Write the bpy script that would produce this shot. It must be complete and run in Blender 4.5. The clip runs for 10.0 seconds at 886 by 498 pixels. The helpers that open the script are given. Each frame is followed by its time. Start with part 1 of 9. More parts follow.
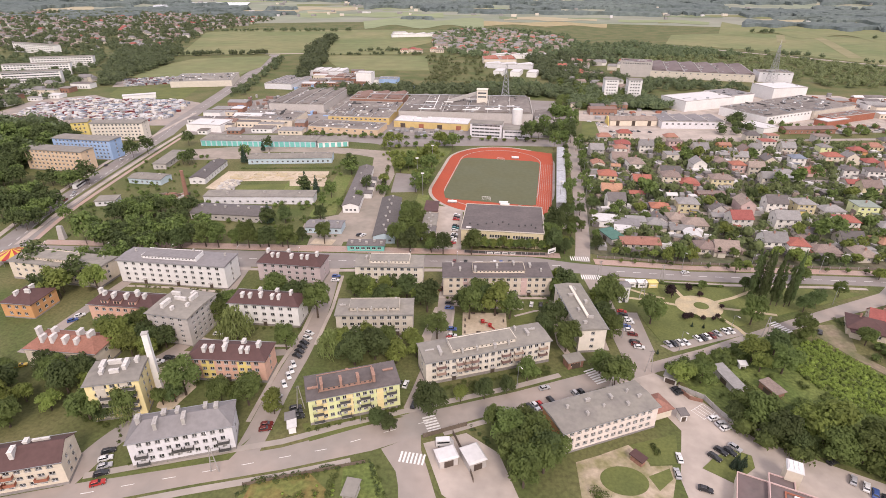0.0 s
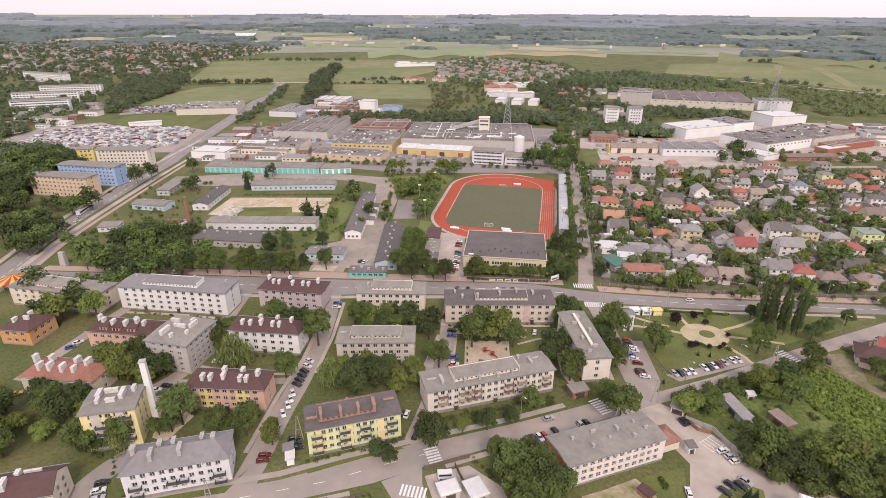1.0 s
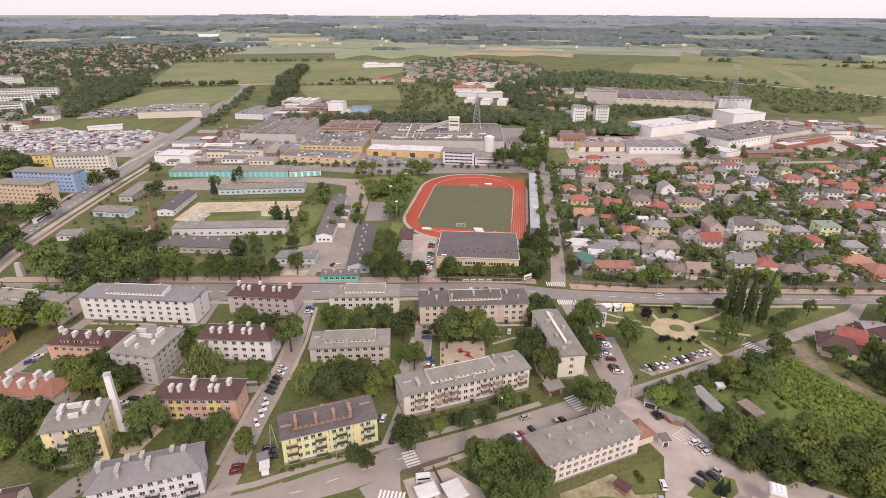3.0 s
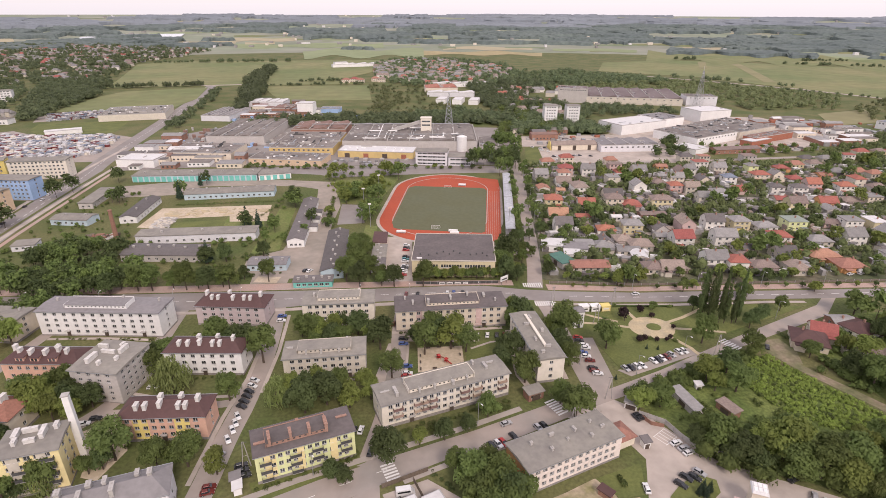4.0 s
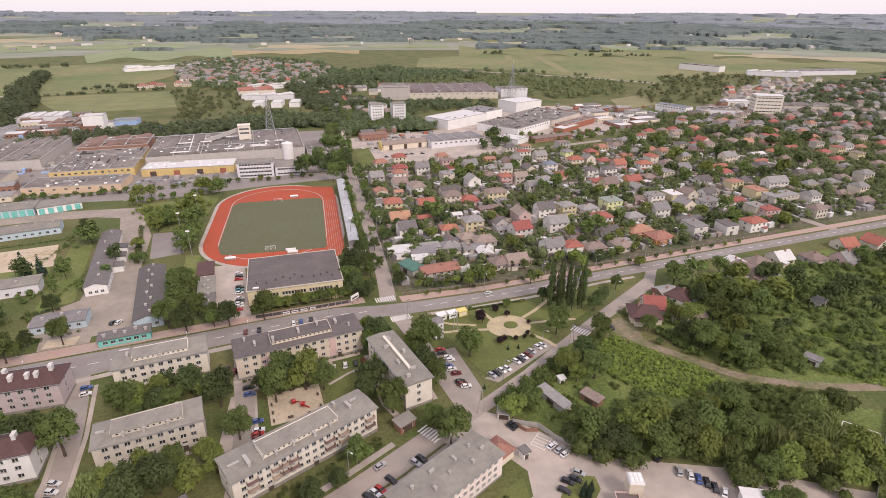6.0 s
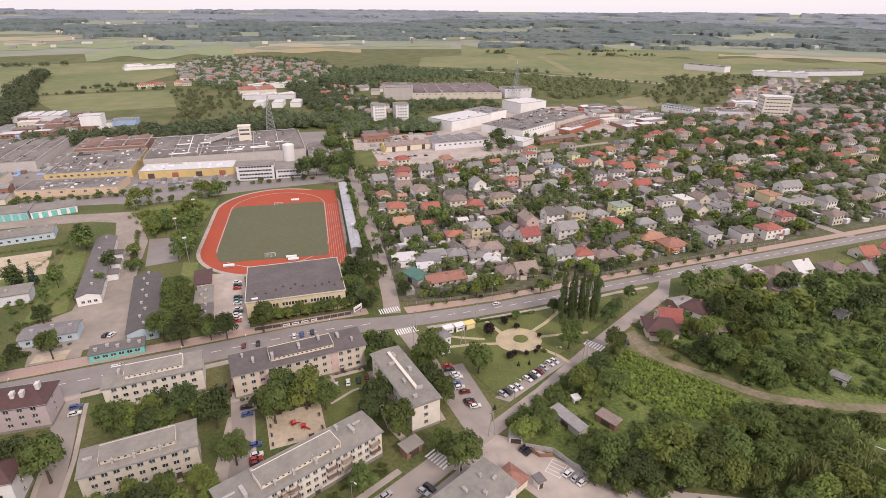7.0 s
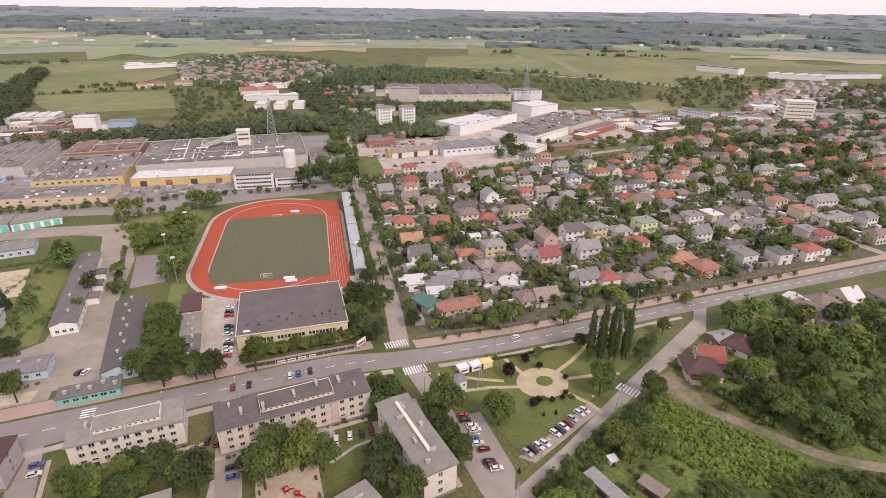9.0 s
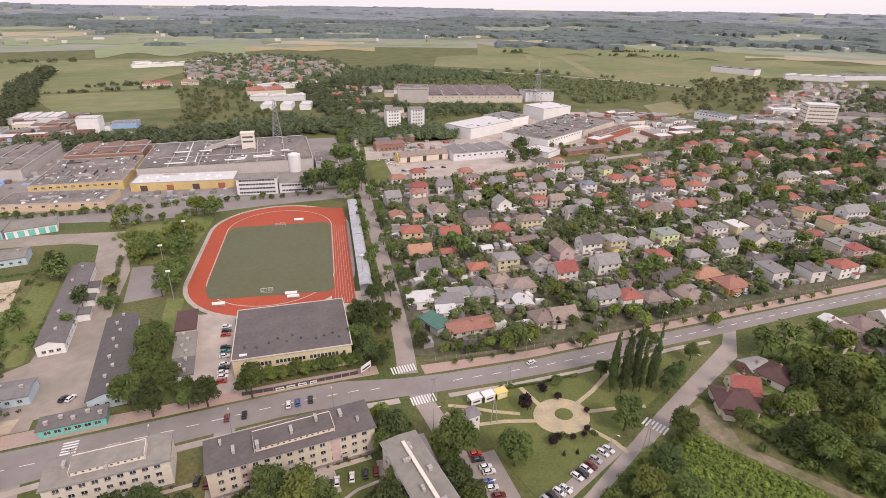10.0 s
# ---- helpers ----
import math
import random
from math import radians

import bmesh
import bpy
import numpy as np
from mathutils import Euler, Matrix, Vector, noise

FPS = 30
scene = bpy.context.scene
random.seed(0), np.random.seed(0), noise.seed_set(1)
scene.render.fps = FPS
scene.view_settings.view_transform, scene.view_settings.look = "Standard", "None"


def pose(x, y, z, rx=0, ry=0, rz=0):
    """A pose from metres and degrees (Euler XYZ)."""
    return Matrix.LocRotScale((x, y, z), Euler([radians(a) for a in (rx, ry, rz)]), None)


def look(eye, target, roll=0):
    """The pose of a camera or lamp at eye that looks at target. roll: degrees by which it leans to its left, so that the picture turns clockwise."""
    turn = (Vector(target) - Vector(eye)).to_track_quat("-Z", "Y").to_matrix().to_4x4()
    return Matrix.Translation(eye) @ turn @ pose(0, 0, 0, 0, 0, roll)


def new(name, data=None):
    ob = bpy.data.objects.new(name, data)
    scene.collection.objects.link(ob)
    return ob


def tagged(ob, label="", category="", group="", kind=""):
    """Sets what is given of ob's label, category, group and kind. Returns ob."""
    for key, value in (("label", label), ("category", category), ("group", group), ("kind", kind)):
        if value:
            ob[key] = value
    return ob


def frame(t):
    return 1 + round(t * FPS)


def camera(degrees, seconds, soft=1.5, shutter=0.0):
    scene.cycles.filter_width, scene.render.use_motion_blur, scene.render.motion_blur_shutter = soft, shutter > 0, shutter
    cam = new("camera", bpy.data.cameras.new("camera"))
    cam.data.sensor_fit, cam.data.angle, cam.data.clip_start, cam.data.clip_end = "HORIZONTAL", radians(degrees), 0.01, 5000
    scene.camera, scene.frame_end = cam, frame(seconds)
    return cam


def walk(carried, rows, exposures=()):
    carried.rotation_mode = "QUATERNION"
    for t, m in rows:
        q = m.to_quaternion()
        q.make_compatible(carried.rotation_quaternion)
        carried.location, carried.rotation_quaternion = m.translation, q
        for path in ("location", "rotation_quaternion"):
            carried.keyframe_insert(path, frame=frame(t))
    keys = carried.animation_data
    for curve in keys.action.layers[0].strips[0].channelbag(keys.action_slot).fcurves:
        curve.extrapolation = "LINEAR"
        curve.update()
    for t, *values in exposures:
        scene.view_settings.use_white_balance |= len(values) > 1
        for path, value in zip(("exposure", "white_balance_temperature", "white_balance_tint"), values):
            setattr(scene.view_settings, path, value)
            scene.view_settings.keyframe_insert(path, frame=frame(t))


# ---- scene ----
cam = camera(78.8, 10.0, 0.5)
PATH = [
    (0, (2.538, -3.999, 116.25), (2.454, -2.212, 115.357), 0.2),
    (0.5, (2.439, -3.291, 116.102), (2.35, -1.478, 115.261), 0.2),
    (1, (2.428, -2.773, 116.016), (2.334, -0.945, 115.21), 0.2),
    (1.5, (2.529, -2.44, 116.198), (2.439, -0.611, 115.394), 0.2),
    (2, (2.189, -2.314, 116.092), (2.122, -0.484, 115.289), 0.3),
    (2.5, (2.375, -2.558, 116.061), (2.352, -0.726, 115.258), 0.2),
    (2.7, (2.289, -2.45, 116.046), (2.276, -0.619, 115.242), 0.2),
    (3.8, (1.814, 1.3, 115.961), (1.901, 3.129, 115.157), 0.2),
    (4, (1.728, 2.455, 115.945), (1.832, 4.282, 115.139), 0.2),
    (4.5, (1.949, 5.912, 116.094), (2.155, 7.729, 115.286), 0.2),
    (5, (2.181, 10.49, 116.031), (2.641, 12.26, 115.22), 0.1),
    (5.5, (2.681, 15.246, 116.0), (3.34, 16.951, 115.188), 0.1),
    (5.7, (2.97, 17.333, 116.04), (3.64, 19.033, 115.227), 0.2),
    (6.8, (4.555, 28.816, 116.258), (5.222, 30.516, 115.444), 0.4),
    (7, (4.843, 30.903, 116.298), (5.51, 32.603, 115.481), 0.4),
    (7.5, (5.775, 36.591, 116.397), (6.442, 38.29, 115.58), 0.6),
    (8, (6.987, 42.739, 116.259), (7.655, 44.438, 115.441), 0.6),
    (8.5, (8.413, 49.228, 116.404), (9.081, 50.926, 115.585), 0.7),
    (9, (10.32, 56.158, 116.463), (10.975, 57.86, 115.643), 0.7),
    (9.5, (12.348, 63.522, 116.643), (12.986, 65.23, 115.822), 0.7),
    (10, (14.551, 71.394, 116.963), (15.18, 73.104, 116.139), 0.8),
]
walk(cam, [(t, look(eye, target, roll)) for t, eye, target, roll in PATH],
     [(0, 0.42, 6850, 23), (1.2, 0.25, 6850, 23), (10, 0.2, 6850, 23)])

# ---- light ----
world = bpy.data.worlds.new("world")
scene.world = world
world.use_nodes = True
_wn = world.node_tree.nodes
_sky = _wn.new("ShaderNodeTexSky")
_sky.sky_type, _sky.sun_disc = "NISHITA", False
_sky.sun_elevation, _sky.sun_rotation = radians(43), radians(200)
_sky.air_density, _sky.dust_density, _sky.ozone_density = 1.0, 1.5, 1.0
_bg = _wn["Background"]
_bg.inputs["Strength"].default_value = 0.146
_cloud = _wn.new("ShaderNodeMix")
_cloud.data_type = "RGBA"
_cloud.inputs[0].default_value = 0.72
_cloud.inputs[7].default_value = (6.5, 6.5, 6.85, 1)
world.node_tree.links.new(_sky.outputs["Color"], _cloud.inputs[6])
world.node_tree.links.new(_cloud.outputs[2], _bg.inputs["Color"])
sun = new("sun", bpy.data.lights.new("sun", "SUN"))
sun.data.energy, sun.data.angle, sun.data.color = 1.85, radians(14), (1.0, 0.94, 0.83)
sun.matrix_world = look((0, 0, 300), (-32, 98, 204))


# ---- materials ----
def mat(name, col, rough=0.85, metal=0.0, var=0.18, scale=0.6, big=0.06, rand=0.0, bump=0.0, alt=None, spec=0.3, hue=0.0):
    """A surface of colour col, with fine grain and broad stains; alt: a second colour for the stains; rand: change from object to object."""
    m = bpy.data.materials.new(name)
    m.use_nodes = True
    n, l = m.node_tree.nodes, m.node_tree.links
    p = n["Principled BSDF"]
    p.inputs["Roughness"].default_value, p.inputs["Metallic"].default_value = rough, metal
    p.inputs["Specular IOR Level"].default_value = spec
    co = n.new("ShaderNodeTexCoord")
    fine, broad = n.new("ShaderNodeTexNoise"), n.new("ShaderNodeTexNoise")
    for t, s, d in ((fine, scale, 5), (broad, big, 4)):
        t.inputs["Scale"].default_value, t.inputs["Detail"].default_value = s, d
        l.new(co.outputs["Object"], t.inputs["Vector"])
    ramp = n.new("ShaderNodeMapRange")
    ramp.inputs["From Min"].default_value, ramp.inputs["From Max"].default_value = 0.35, 0.65
    l.new(broad.outputs["Fac"], ramp.inputs["Value"])
    mix = n.new("ShaderNodeMix")
    mix.data_type = "RGBA"
    alt = alt or tuple(c * (1 - var) for c in col)
    mix.inputs[6].default_value, mix.inputs[7].default_value = (*col, 1), (*alt, 1)
    l.new(ramp.outputs["Result"], mix.inputs[0])
    hsv = n.new("ShaderNodeHueSaturation")
    val = n.new("ShaderNodeMapRange")
    val.inputs["From Min"].default_value, val.inputs["From Max"].default_value = 0.3, 0.7
    val.inputs["To Min"].default_value, val.inputs["To Max"].default_value = 1 - var, 1 + var
    l.new(fine.outputs["Fac"], val.inputs["Value"])
    l.new(mix.outputs[2], hsv.inputs["Color"])
    out = val.outputs["Result"]
    if rand or hue:
        oi = n.new("ShaderNodeObjectInfo")
        if rand:
            rr = n.new("ShaderNodeMapRange")
            rr.inputs["To Min"].default_value, rr.inputs["To Max"].default_value = 1 - rand, 1 + rand
            l.new(oi.outputs["Random"], rr.inputs["Value"])
            mul = n.new("ShaderNodeMath")
            mul.operation = "MULTIPLY"
            l.new(out, mul.inputs[0])
            l.new(rr.outputs["Result"], mul.inputs[1])
            out = mul.outputs[0]
        if hue:
            hh = n.new("ShaderNodeMapRange")
            hh.inputs["To Min"].default_value, hh.inputs["To Max"].default_value = 0.5 - hue, 0.5 + hue
            l.new(oi.outputs["Random"], hh.inputs["Value"])
            l.new(hh.outputs["Result"], hsv.inputs["Hue"])
    l.new(out, hsv.inputs["Value"])
    l.new(hsv.outputs["Color"], p.inputs["Base Color"])
    if bump:
        b = n.new("ShaderNodeBump")
        b.inputs["Strength"].default_value, b.inputs["Distance"].default_value = bump, 0.1
        l.new(fine.outputs["Fac"], b.inputs["Height"])
        l.new(b.outputs["Normal"], p.inputs["Normal"])
    return m


GRASS = mat("grass", (0.080, 0.105, 0.032), 0.95, scale=0.9, big=0.035, var=0.26, alt=(0.142, 0.136, 0.058), bump=0.3)
LAWN = mat("lawn", (0.102, 0.122, 0.040), 0.95, scale=1.2, big=0.09, var=0.16, alt=(0.140, 0.158, 0.050))
MEADOW = mat("meadow", (0.140, 0.172, 0.070), 0.95, scale=0.05, big=0.006, var=0.12, alt=(0.212, 0.206, 0.098))
CROP = mat("ripe_crop", (0.36, 0.29, 0.16), 0.95, scale=0.08, big=0.01, var=0.12, alt=(0.30, 0.26, 0.14))
WEEDS = mat("weeds", (0.100, 0.140, 0.038), 0.95, scale=0.9, big=0.10, var=0.36, alt=(0.140, 0.172, 0.050), bump=0.8)
YARD = mat("gritty_yard", (0.34, 0.29, 0.245), 0.92, scale=0.3, big=0.07, var=0.09, alt=(0.27, 0.24, 0.20))
SOIL = mat("soil", (0.27, 0.21, 0.155), 0.95, scale=0.7, big=0.1, var=0.2, alt=(0.13, 0.14, 0.065))
SAND = mat("sand", (0.53, 0.445, 0.335), 0.95, scale=0.8, big=0.12, var=0.12, alt=(0.44, 0.365, 0.265))
GRAVEL = mat("gravel_path", (0.50, 0.405, 0.255), 0.95, scale=1.5, big=0.2, var=0.10, alt=(0.38, 0.33, 0.23))
ASPHALT = mat("asphalt", (0.235, 0.208, 0.192), 0.9, scale=0.35, big=0.05, var=0.05, alt=(0.27, 0.25, 0.235))
ASPHALT_OLD = mat("worn_asphalt", (0.355, 0.300, 0.262), 0.92, scale=0.3, big=0.06, var=0.06, alt=(0.275, 0.25, 0.225))
CONCRETE = mat("concrete_paving", (0.46, 0.395, 0.345), 0.92, scale=0.3, big=0.09, var=0.08, alt=(0.36, 0.315, 0.275))
PINKPAVE = mat("pink_paving", (0.42, 0.29, 0.24), 0.9, scale=1.5, big=0.08, var=0.10, alt=(0.38, 0.30, 0.26))
PAINT = mat("road_paint", (0.75, 0.74, 0.71), 0.8, scale=2.0, var=0.12)
TRACK = mat("tartan", (0.41, 0.082, 0.040), 0.85, scale=0.8, big=0.05, var=0.08, alt=(0.36, 0.078, 0.042))
TURF = mat("artificial_turf", (0.116, 0.120, 0.066), 0.95, scale=0.4, big=0.05, var=0.07, alt=(0.118, 0.126, 0.075))

ROOF = {
    "felt": mat("roofing_felt", (0.262, 0.245, 0.212), 0.9, scale=0.7, big=0.15, var=0.10, alt=(0.215, 0.200, 0.180), rand=0.06),
    "feltdark": mat("dark_roofing_felt", (0.138, 0.119, 0.115), 0.9, scale=0.7, big=0.12, var=0.12, alt=(0.112, 0.098, 0.096), rand=0.06),
    "maroon": mat("maroon_sheet_roof", (0.102, 0.056, 0.052), 0.7, scale=0.8, big=0.2, var=0.12, rand=0.08),
    "salmon": mat("faded_red_tiles", (0.285, 0.135, 0.098), 0.85, scale=1.5, big=0.2, var=0.15, rand=0.08),
    "slate": mat("grey_sheet_roof", (0.225, 0.212, 0.212), 0.7, scale=0.8, big=0.15, var=0.10, rand=0.06),
    "red": mat("red_tiles", (0.35, 0.128, 0.096), 0.8, scale=1.5, big=0.3, var=0.14, rand=0.15, hue=0.012),
    "orange": mat("orange_tiles", (0.38, 0.200, 0.140), 0.8, scale=1.5, big=0.3, var=0.14, rand=0.15, hue=0.012),
    "brown": mat("brown_tiles", (0.265, 0.208, 0.180), 0.85, scale=1.5, big=0.3, var=0.16, rand=0.2, hue=0.012),
    "grey": mat("grey_roofing", (0.255, 0.246, 0.238), 0.85, scale=1.2, big=0.3, var=0.14, rand=0.2),
    "dark": mat("dark_roofing", (0.145, 0.132, 0.128), 0.8, scale=1.2, big=0.3, var=0.14, rand=0.2),
    "white": mat("white_sheet_roof", (0.60, 0.59, 0.58), 0.6, scale=0.8, big=0.2, var=0.08, rand=0.05),
    "blue": mat("blue_grey_roofing", (0.19, 0.22, 0.27), 0.7, scale=1.2, big=0.3, var=0.1, rand=0.1),
    "tealgreen": mat("teal_green_sheet", (0.075, 0.175, 0.140), 0.7, scale=1.0, big=0.3, var=0.12),
    "green": mat("grey_green_roofing", (0.25, 0.29, 0.25), 0.8, scale=1.2, big=0.3, var=0.1, rand=0.05),
}
WALL = {
    "dullwhite": mat("weathered_white_render", (0.70, 0.67, 0.62), 0.9, scale=0.8, big=0.2, var=0.08, rand=0.14),
    "dullyellow": mat("weathered_yellow_render", (0.60, 0.53, 0.34), 0.9, scale=0.8, big=0.2, var=0.08, rand=0.1),
    "white": mat("white_render", (0.74, 0.73, 0.71), 0.9, scale=0.8, big=0.2, var=0.06, rand=0.06),
    "greywhite": mat("pale_grey_render", (0.66, 0.65, 0.67), 0.9, scale=0.8, big=0.2, var=0.07),
    "orangebeige": mat("orange_beige_render", (0.62, 0.47, 0.33), 0.9, scale=0.8, big=0.2, var=0.07),
    "rosewhite": mat("rose_white_render", (0.74, 0.65, 0.595), 0.9, scale=0.8, big=0.2, var=0.07),
    "cream": mat("cream_render", (0.68, 0.60, 0.49), 0.9, scale=0.8, big=0.2, var=0.07, rand=0.08),
    "beige": mat("beige_render", (0.58, 0.53, 0.45), 0.9, scale=0.8, big=0.2, var=0.09, rand=0.1),
    "ivory": mat("ivory_render", (0.70, 0.645, 0.555), 0.9, scale=0.8, big=0.2, var=0.07),
    "grey": mat("grey_render", (0.47, 0.44, 0.415), 0.9, scale=0.8, big=0.2, var=0.09, rand=0.1),
    "pink": mat("pink_render", (0.56, 0.41, 0.38), 0.9, scale=0.8, big=0.2, var=0.07, rand=0.06),
    "mauve": mat("mauve_render", (0.50, 0.42, 0.42), 0.9, scale=0.8, big=0.2, var=0.07),
    "terracotta": mat("terracotta_render", (0.66, 0.41, 0.315), 0.9, scale=0.8, big=0.2, var=0.07),
    "yellow": mat("yellow_render", (0.74, 0.60, 0.22), 0.9, scale=0.8, big=0.2, var=0.06, rand=0.06),
    "paleyellow": mat("pale_yellow_render", (0.78, 0.66, 0.35), 0.9, scale=0.8, big=0.2, var=0.06),
    "lime": mat("lime_render", (0.64, 0.67, 0.36), 0.9, scale=0.8, big=0.2, var=0.06, rand=0.06),
    "orange": mat("orange_render", (0.58, 0.31, 0.14), 0.9, scale=0.8, big=0.2, var=0.07, rand=0.06),
    "brick": mat("brick_wall", (0.30, 0.165, 0.12), 0.9, scale=2.0, big=0.3, var=0.14, rand=0.1),
    "plinth": mat("grey_plinth", (0.30, 0.275, 0.255), 0.9, scale=1.0),
    "teal": mat("teal_paint", (0.17, 0.52, 0.46), 0.7, scale=0.8, big=0.2, var=0.10),
    "skyblue": mat("sky_blue_render", (0.32, 0.46, 0.68), 0.9, scale=0.8, big=0.2, var=0.07),
    "paleblue": mat("pale_blue_render", (0.47, 0.57, 0.62), 0.9, scale=0.8, big=0.2, var=0.07),
}
GLASS = mat("window_glass", (0.065, 0.07, 0.075), 0.10, var=0.3, scale=0.5, spec=0.8, rand=0.6)
FRAME = mat("white_frame", (0.74, 0.73, 0.71), 0.6, var=0.05)
DARKDOOR = mat("dark_door", (0.10, 0.075, 0.06), 0.6)
METAL = mat("galvanised_steel", (0.42, 0.43, 0.44), 0.45, 0.6, var=0.1)
DARKMETAL = mat("dark_steel", (0.10, 0.10, 0.10), 0.6, 0.3)
CONC = mat("cast_concrete", (0.42, 0.40, 0.375), 0.9, scale=1.0, var=0.12)
BARK = mat("bark", (0.11, 0.085, 0.065), 0.95, scale=3.0, var=0.3)
POLE = mat("pole_concrete", (0.36, 0.34, 0.32), 0.9)
BRICKRED = mat("red_sheet", (0.36, 0.14, 0.09), 0.8, scale=0.8, var=0.12)


def leaf_mat(name, col, alt, rand=0.26, hue=0.012):
    m = mat(name, col, 0.75, var=0.34, scale=0.7, big=0.18, alt=alt, rand=rand, hue=hue, spec=0.2)
    n, l = m.node_tree.nodes, m.node_tree.links
    p = n["Principled BSDF"]
    thin, mix = n.new("ShaderNodeBsdfTranslucent"), n.new("ShaderNodeMixShader")
    mix.inputs[0].default_value = 0.42
    l.new(p.inputs["Base Color"].links[0].from_socket, thin.inputs["Color"])
    l.new(p.outputs[0], mix.inputs[1])
    l.new(thin.outputs[0], mix.inputs[2])
    l.new(mix.outputs[0], n["Material Output"].inputs["Surface"])
    return m


LEAF = leaf_mat("broad_leaves", (0.160, 0.208, 0.064), (0.110, 0.150, 0.050))
LEAF_DARK = leaf_mat("dark_leaves", (0.112, 0.150, 0.056), (0.082, 0.114, 0.046))
LEAF_LIGHT = leaf_mat("light_leaves", (0.238, 0.290, 0.078), (0.176, 0.222, 0.062))
LEAF_WILLOW = leaf_mat("willow_leaves", (0.240, 0.285, 0.100), (0.175, 0.210, 0.078))
LEAF_WEED = leaf_mat("weed_leaves", (0.300, 0.410, 0.098), (0.225, 0.315, 0.076))
LEAF_RED = leaf_mat("purple_leaves", (0.060, 0.036, 0.036), (0.042, 0.030, 0.030))
LEAF_MID = leaf_mat("distant_leaves", (0.158, 0.196, 0.098), (0.112, 0.144, 0.080))
LEAF_SCRUB = leaf_mat("scrub_leaves", (0.215, 0.245, 0.115), (0.165, 0.195, 0.095))
# leaves of the house gardens, lightened in colour to stand for haze
LEAF_GARDEN_HAZED = leaf_mat("hazed_garden_leaves", (0.178, 0.212, 0.088), (0.124, 0.154, 0.068))
NEEDLE = leaf_mat("needles", (0.056, 0.088, 0.054), (0.044, 0.070, 0.046))


# ---- mesh helpers ----
LAYER = [0]


def layer():
    """A small height of its own for each laid surface."""
    LAYER[0] = (LAYER[0] + 1) % 40
    return 0.0007 * LAYER[0]


class MB:
    """Gathers faces with material numbers for one mesh."""

    def __init__(self):
        self.v, self.f, self.m = [], [], []

    def face(self, pts, mi=0):
        k = len(self.v)
        self.v.extend(pts)
        self.f.append(tuple(range(k, k + len(pts))))
        self.m.append(mi)

    def hexa(self, lo, hi, mi=0, cap=None):
        """A solid between two rings of points of equal length."""
        n = len(lo)
        for i in range(n):
            j = (i + 1) % n
            self.face([lo[i], lo[j], hi[j], hi[i]], mi)
        self.face(list(hi), mi if cap is None else cap)
        self.face(list(reversed(lo)), mi)

    def box(self, x0, x1, y0, y1, z0, z1, mi=0, top=None, a=0.0, c=(0, 0)):
        q = [(x0, y0), (x1, y0), (x1, y1), (x0, y1)]
        if a:
            ca, sa = math.cos(a), math.sin(a)
            q = [(c[0] + (x - c[0]) * ca - (y - c[1]) * sa, c[1] + (x - c[0]) * sa + (y - c[1]) * ca) for x, y in q]
        self.hexa([(x, y, z0) for x, y in q], [(x, y, z1) for x, y in q], mi, top)

    def taper(self, x0, x1, y0, y1, z0, z1, inset, mi=0, top=None):
        i = inset
        self.hexa([(x0, y0, z0), (x1, y0, z0), (x1, y1, z0), (x0, y1, z0)],
                  [(x0 + i, y0 + i, z1), (x1 - i, y0 + i, z1), (x1 - i, y1 - i, z1), (x0 + i, y1 - i, z1)], mi, top)

    def cyl(self, x, y, z0, z1, r0, r1=None, n=8, mi=0, top=None):
        r1 = r0 if r1 is None else r1
        ring = [(math.cos(2 * math.pi * k / n), math.sin(2 * math.pi * k / n)) for k in range(n)]
        self.hexa([(x + r0 * a, y + r0 * b, z0) for a, b in ring], [(x + r1 * a, y + r1 * b, z1) for a, b in ring], mi, top)

    def beam(self, p, q, r0, r1=None, n=4, mi=0):
        p, q, r1 = Vector(p), Vector(q), r0 if r1 is None else r1
        d = (q - p).normalized()
        u = d.orthogonal().normalized()
        w = d.cross(u)
        cs = [(math.cos(2 * math.pi * (k + 0.5) / n), math.sin(2 * math.pi * (k + 0.5) / n)) for k in range(n)]
        self.hexa([tuple(p + (u * a + w * b) * r0) for a, b in cs], [tuple(q + (u * a + w * b) * r1) for a, b in cs], mi)

    def slab(self, poly, z0, z1, mi=0, side=None):
        area = sum(p[0] * q[1] - q[0] * p[1] for p, q in zip(poly, poly[1:] + poly[:1]))
        poly = poly if area > 0 else poly[::-1]
        z1 += layer()
        n = len(poly)
        self.face([(x, y, z1) for x, y in poly], mi)
        for i in range(n):
            (ax, ay), (bx, by) = poly[i], poly[(i + 1) % n]
            self.face([(ax, ay, z0), (bx, by, z0), (bx, by, z1), (ax, ay, z1)], mi if side is None else side)

    def mesh(self, name, mats):
        me = bpy.data.meshes.new(name)
        me.from_pydata(self.v, [], self.f)
        for m in mats:
            me.materials.append(m)
        if len(mats) > 1:
            me.polygons.foreach_set("material_index", self.m)
        me.update()
        return me


def part(name, mb, mats, parent=None, label=""):
    me = mb if isinstance(mb, bpy.types.Mesh) else mb.mesh(name, mats)
    ob = new(name, me)
    if parent is not None:
        ob.parent = parent
    if label:
        ob["label"] = label
    return ob


def thing(name, m, label, category, group="", kind=""):
    ob = new(name)
    ob.empty_display_size = 0.5
    ob.matrix_basis = m
    return tagged(ob, label, category, group, kind)


def structure(name, mb, mats, label):
    return tagged(part(name, mb, mats), label, name.split("_")[0], kind="structure")


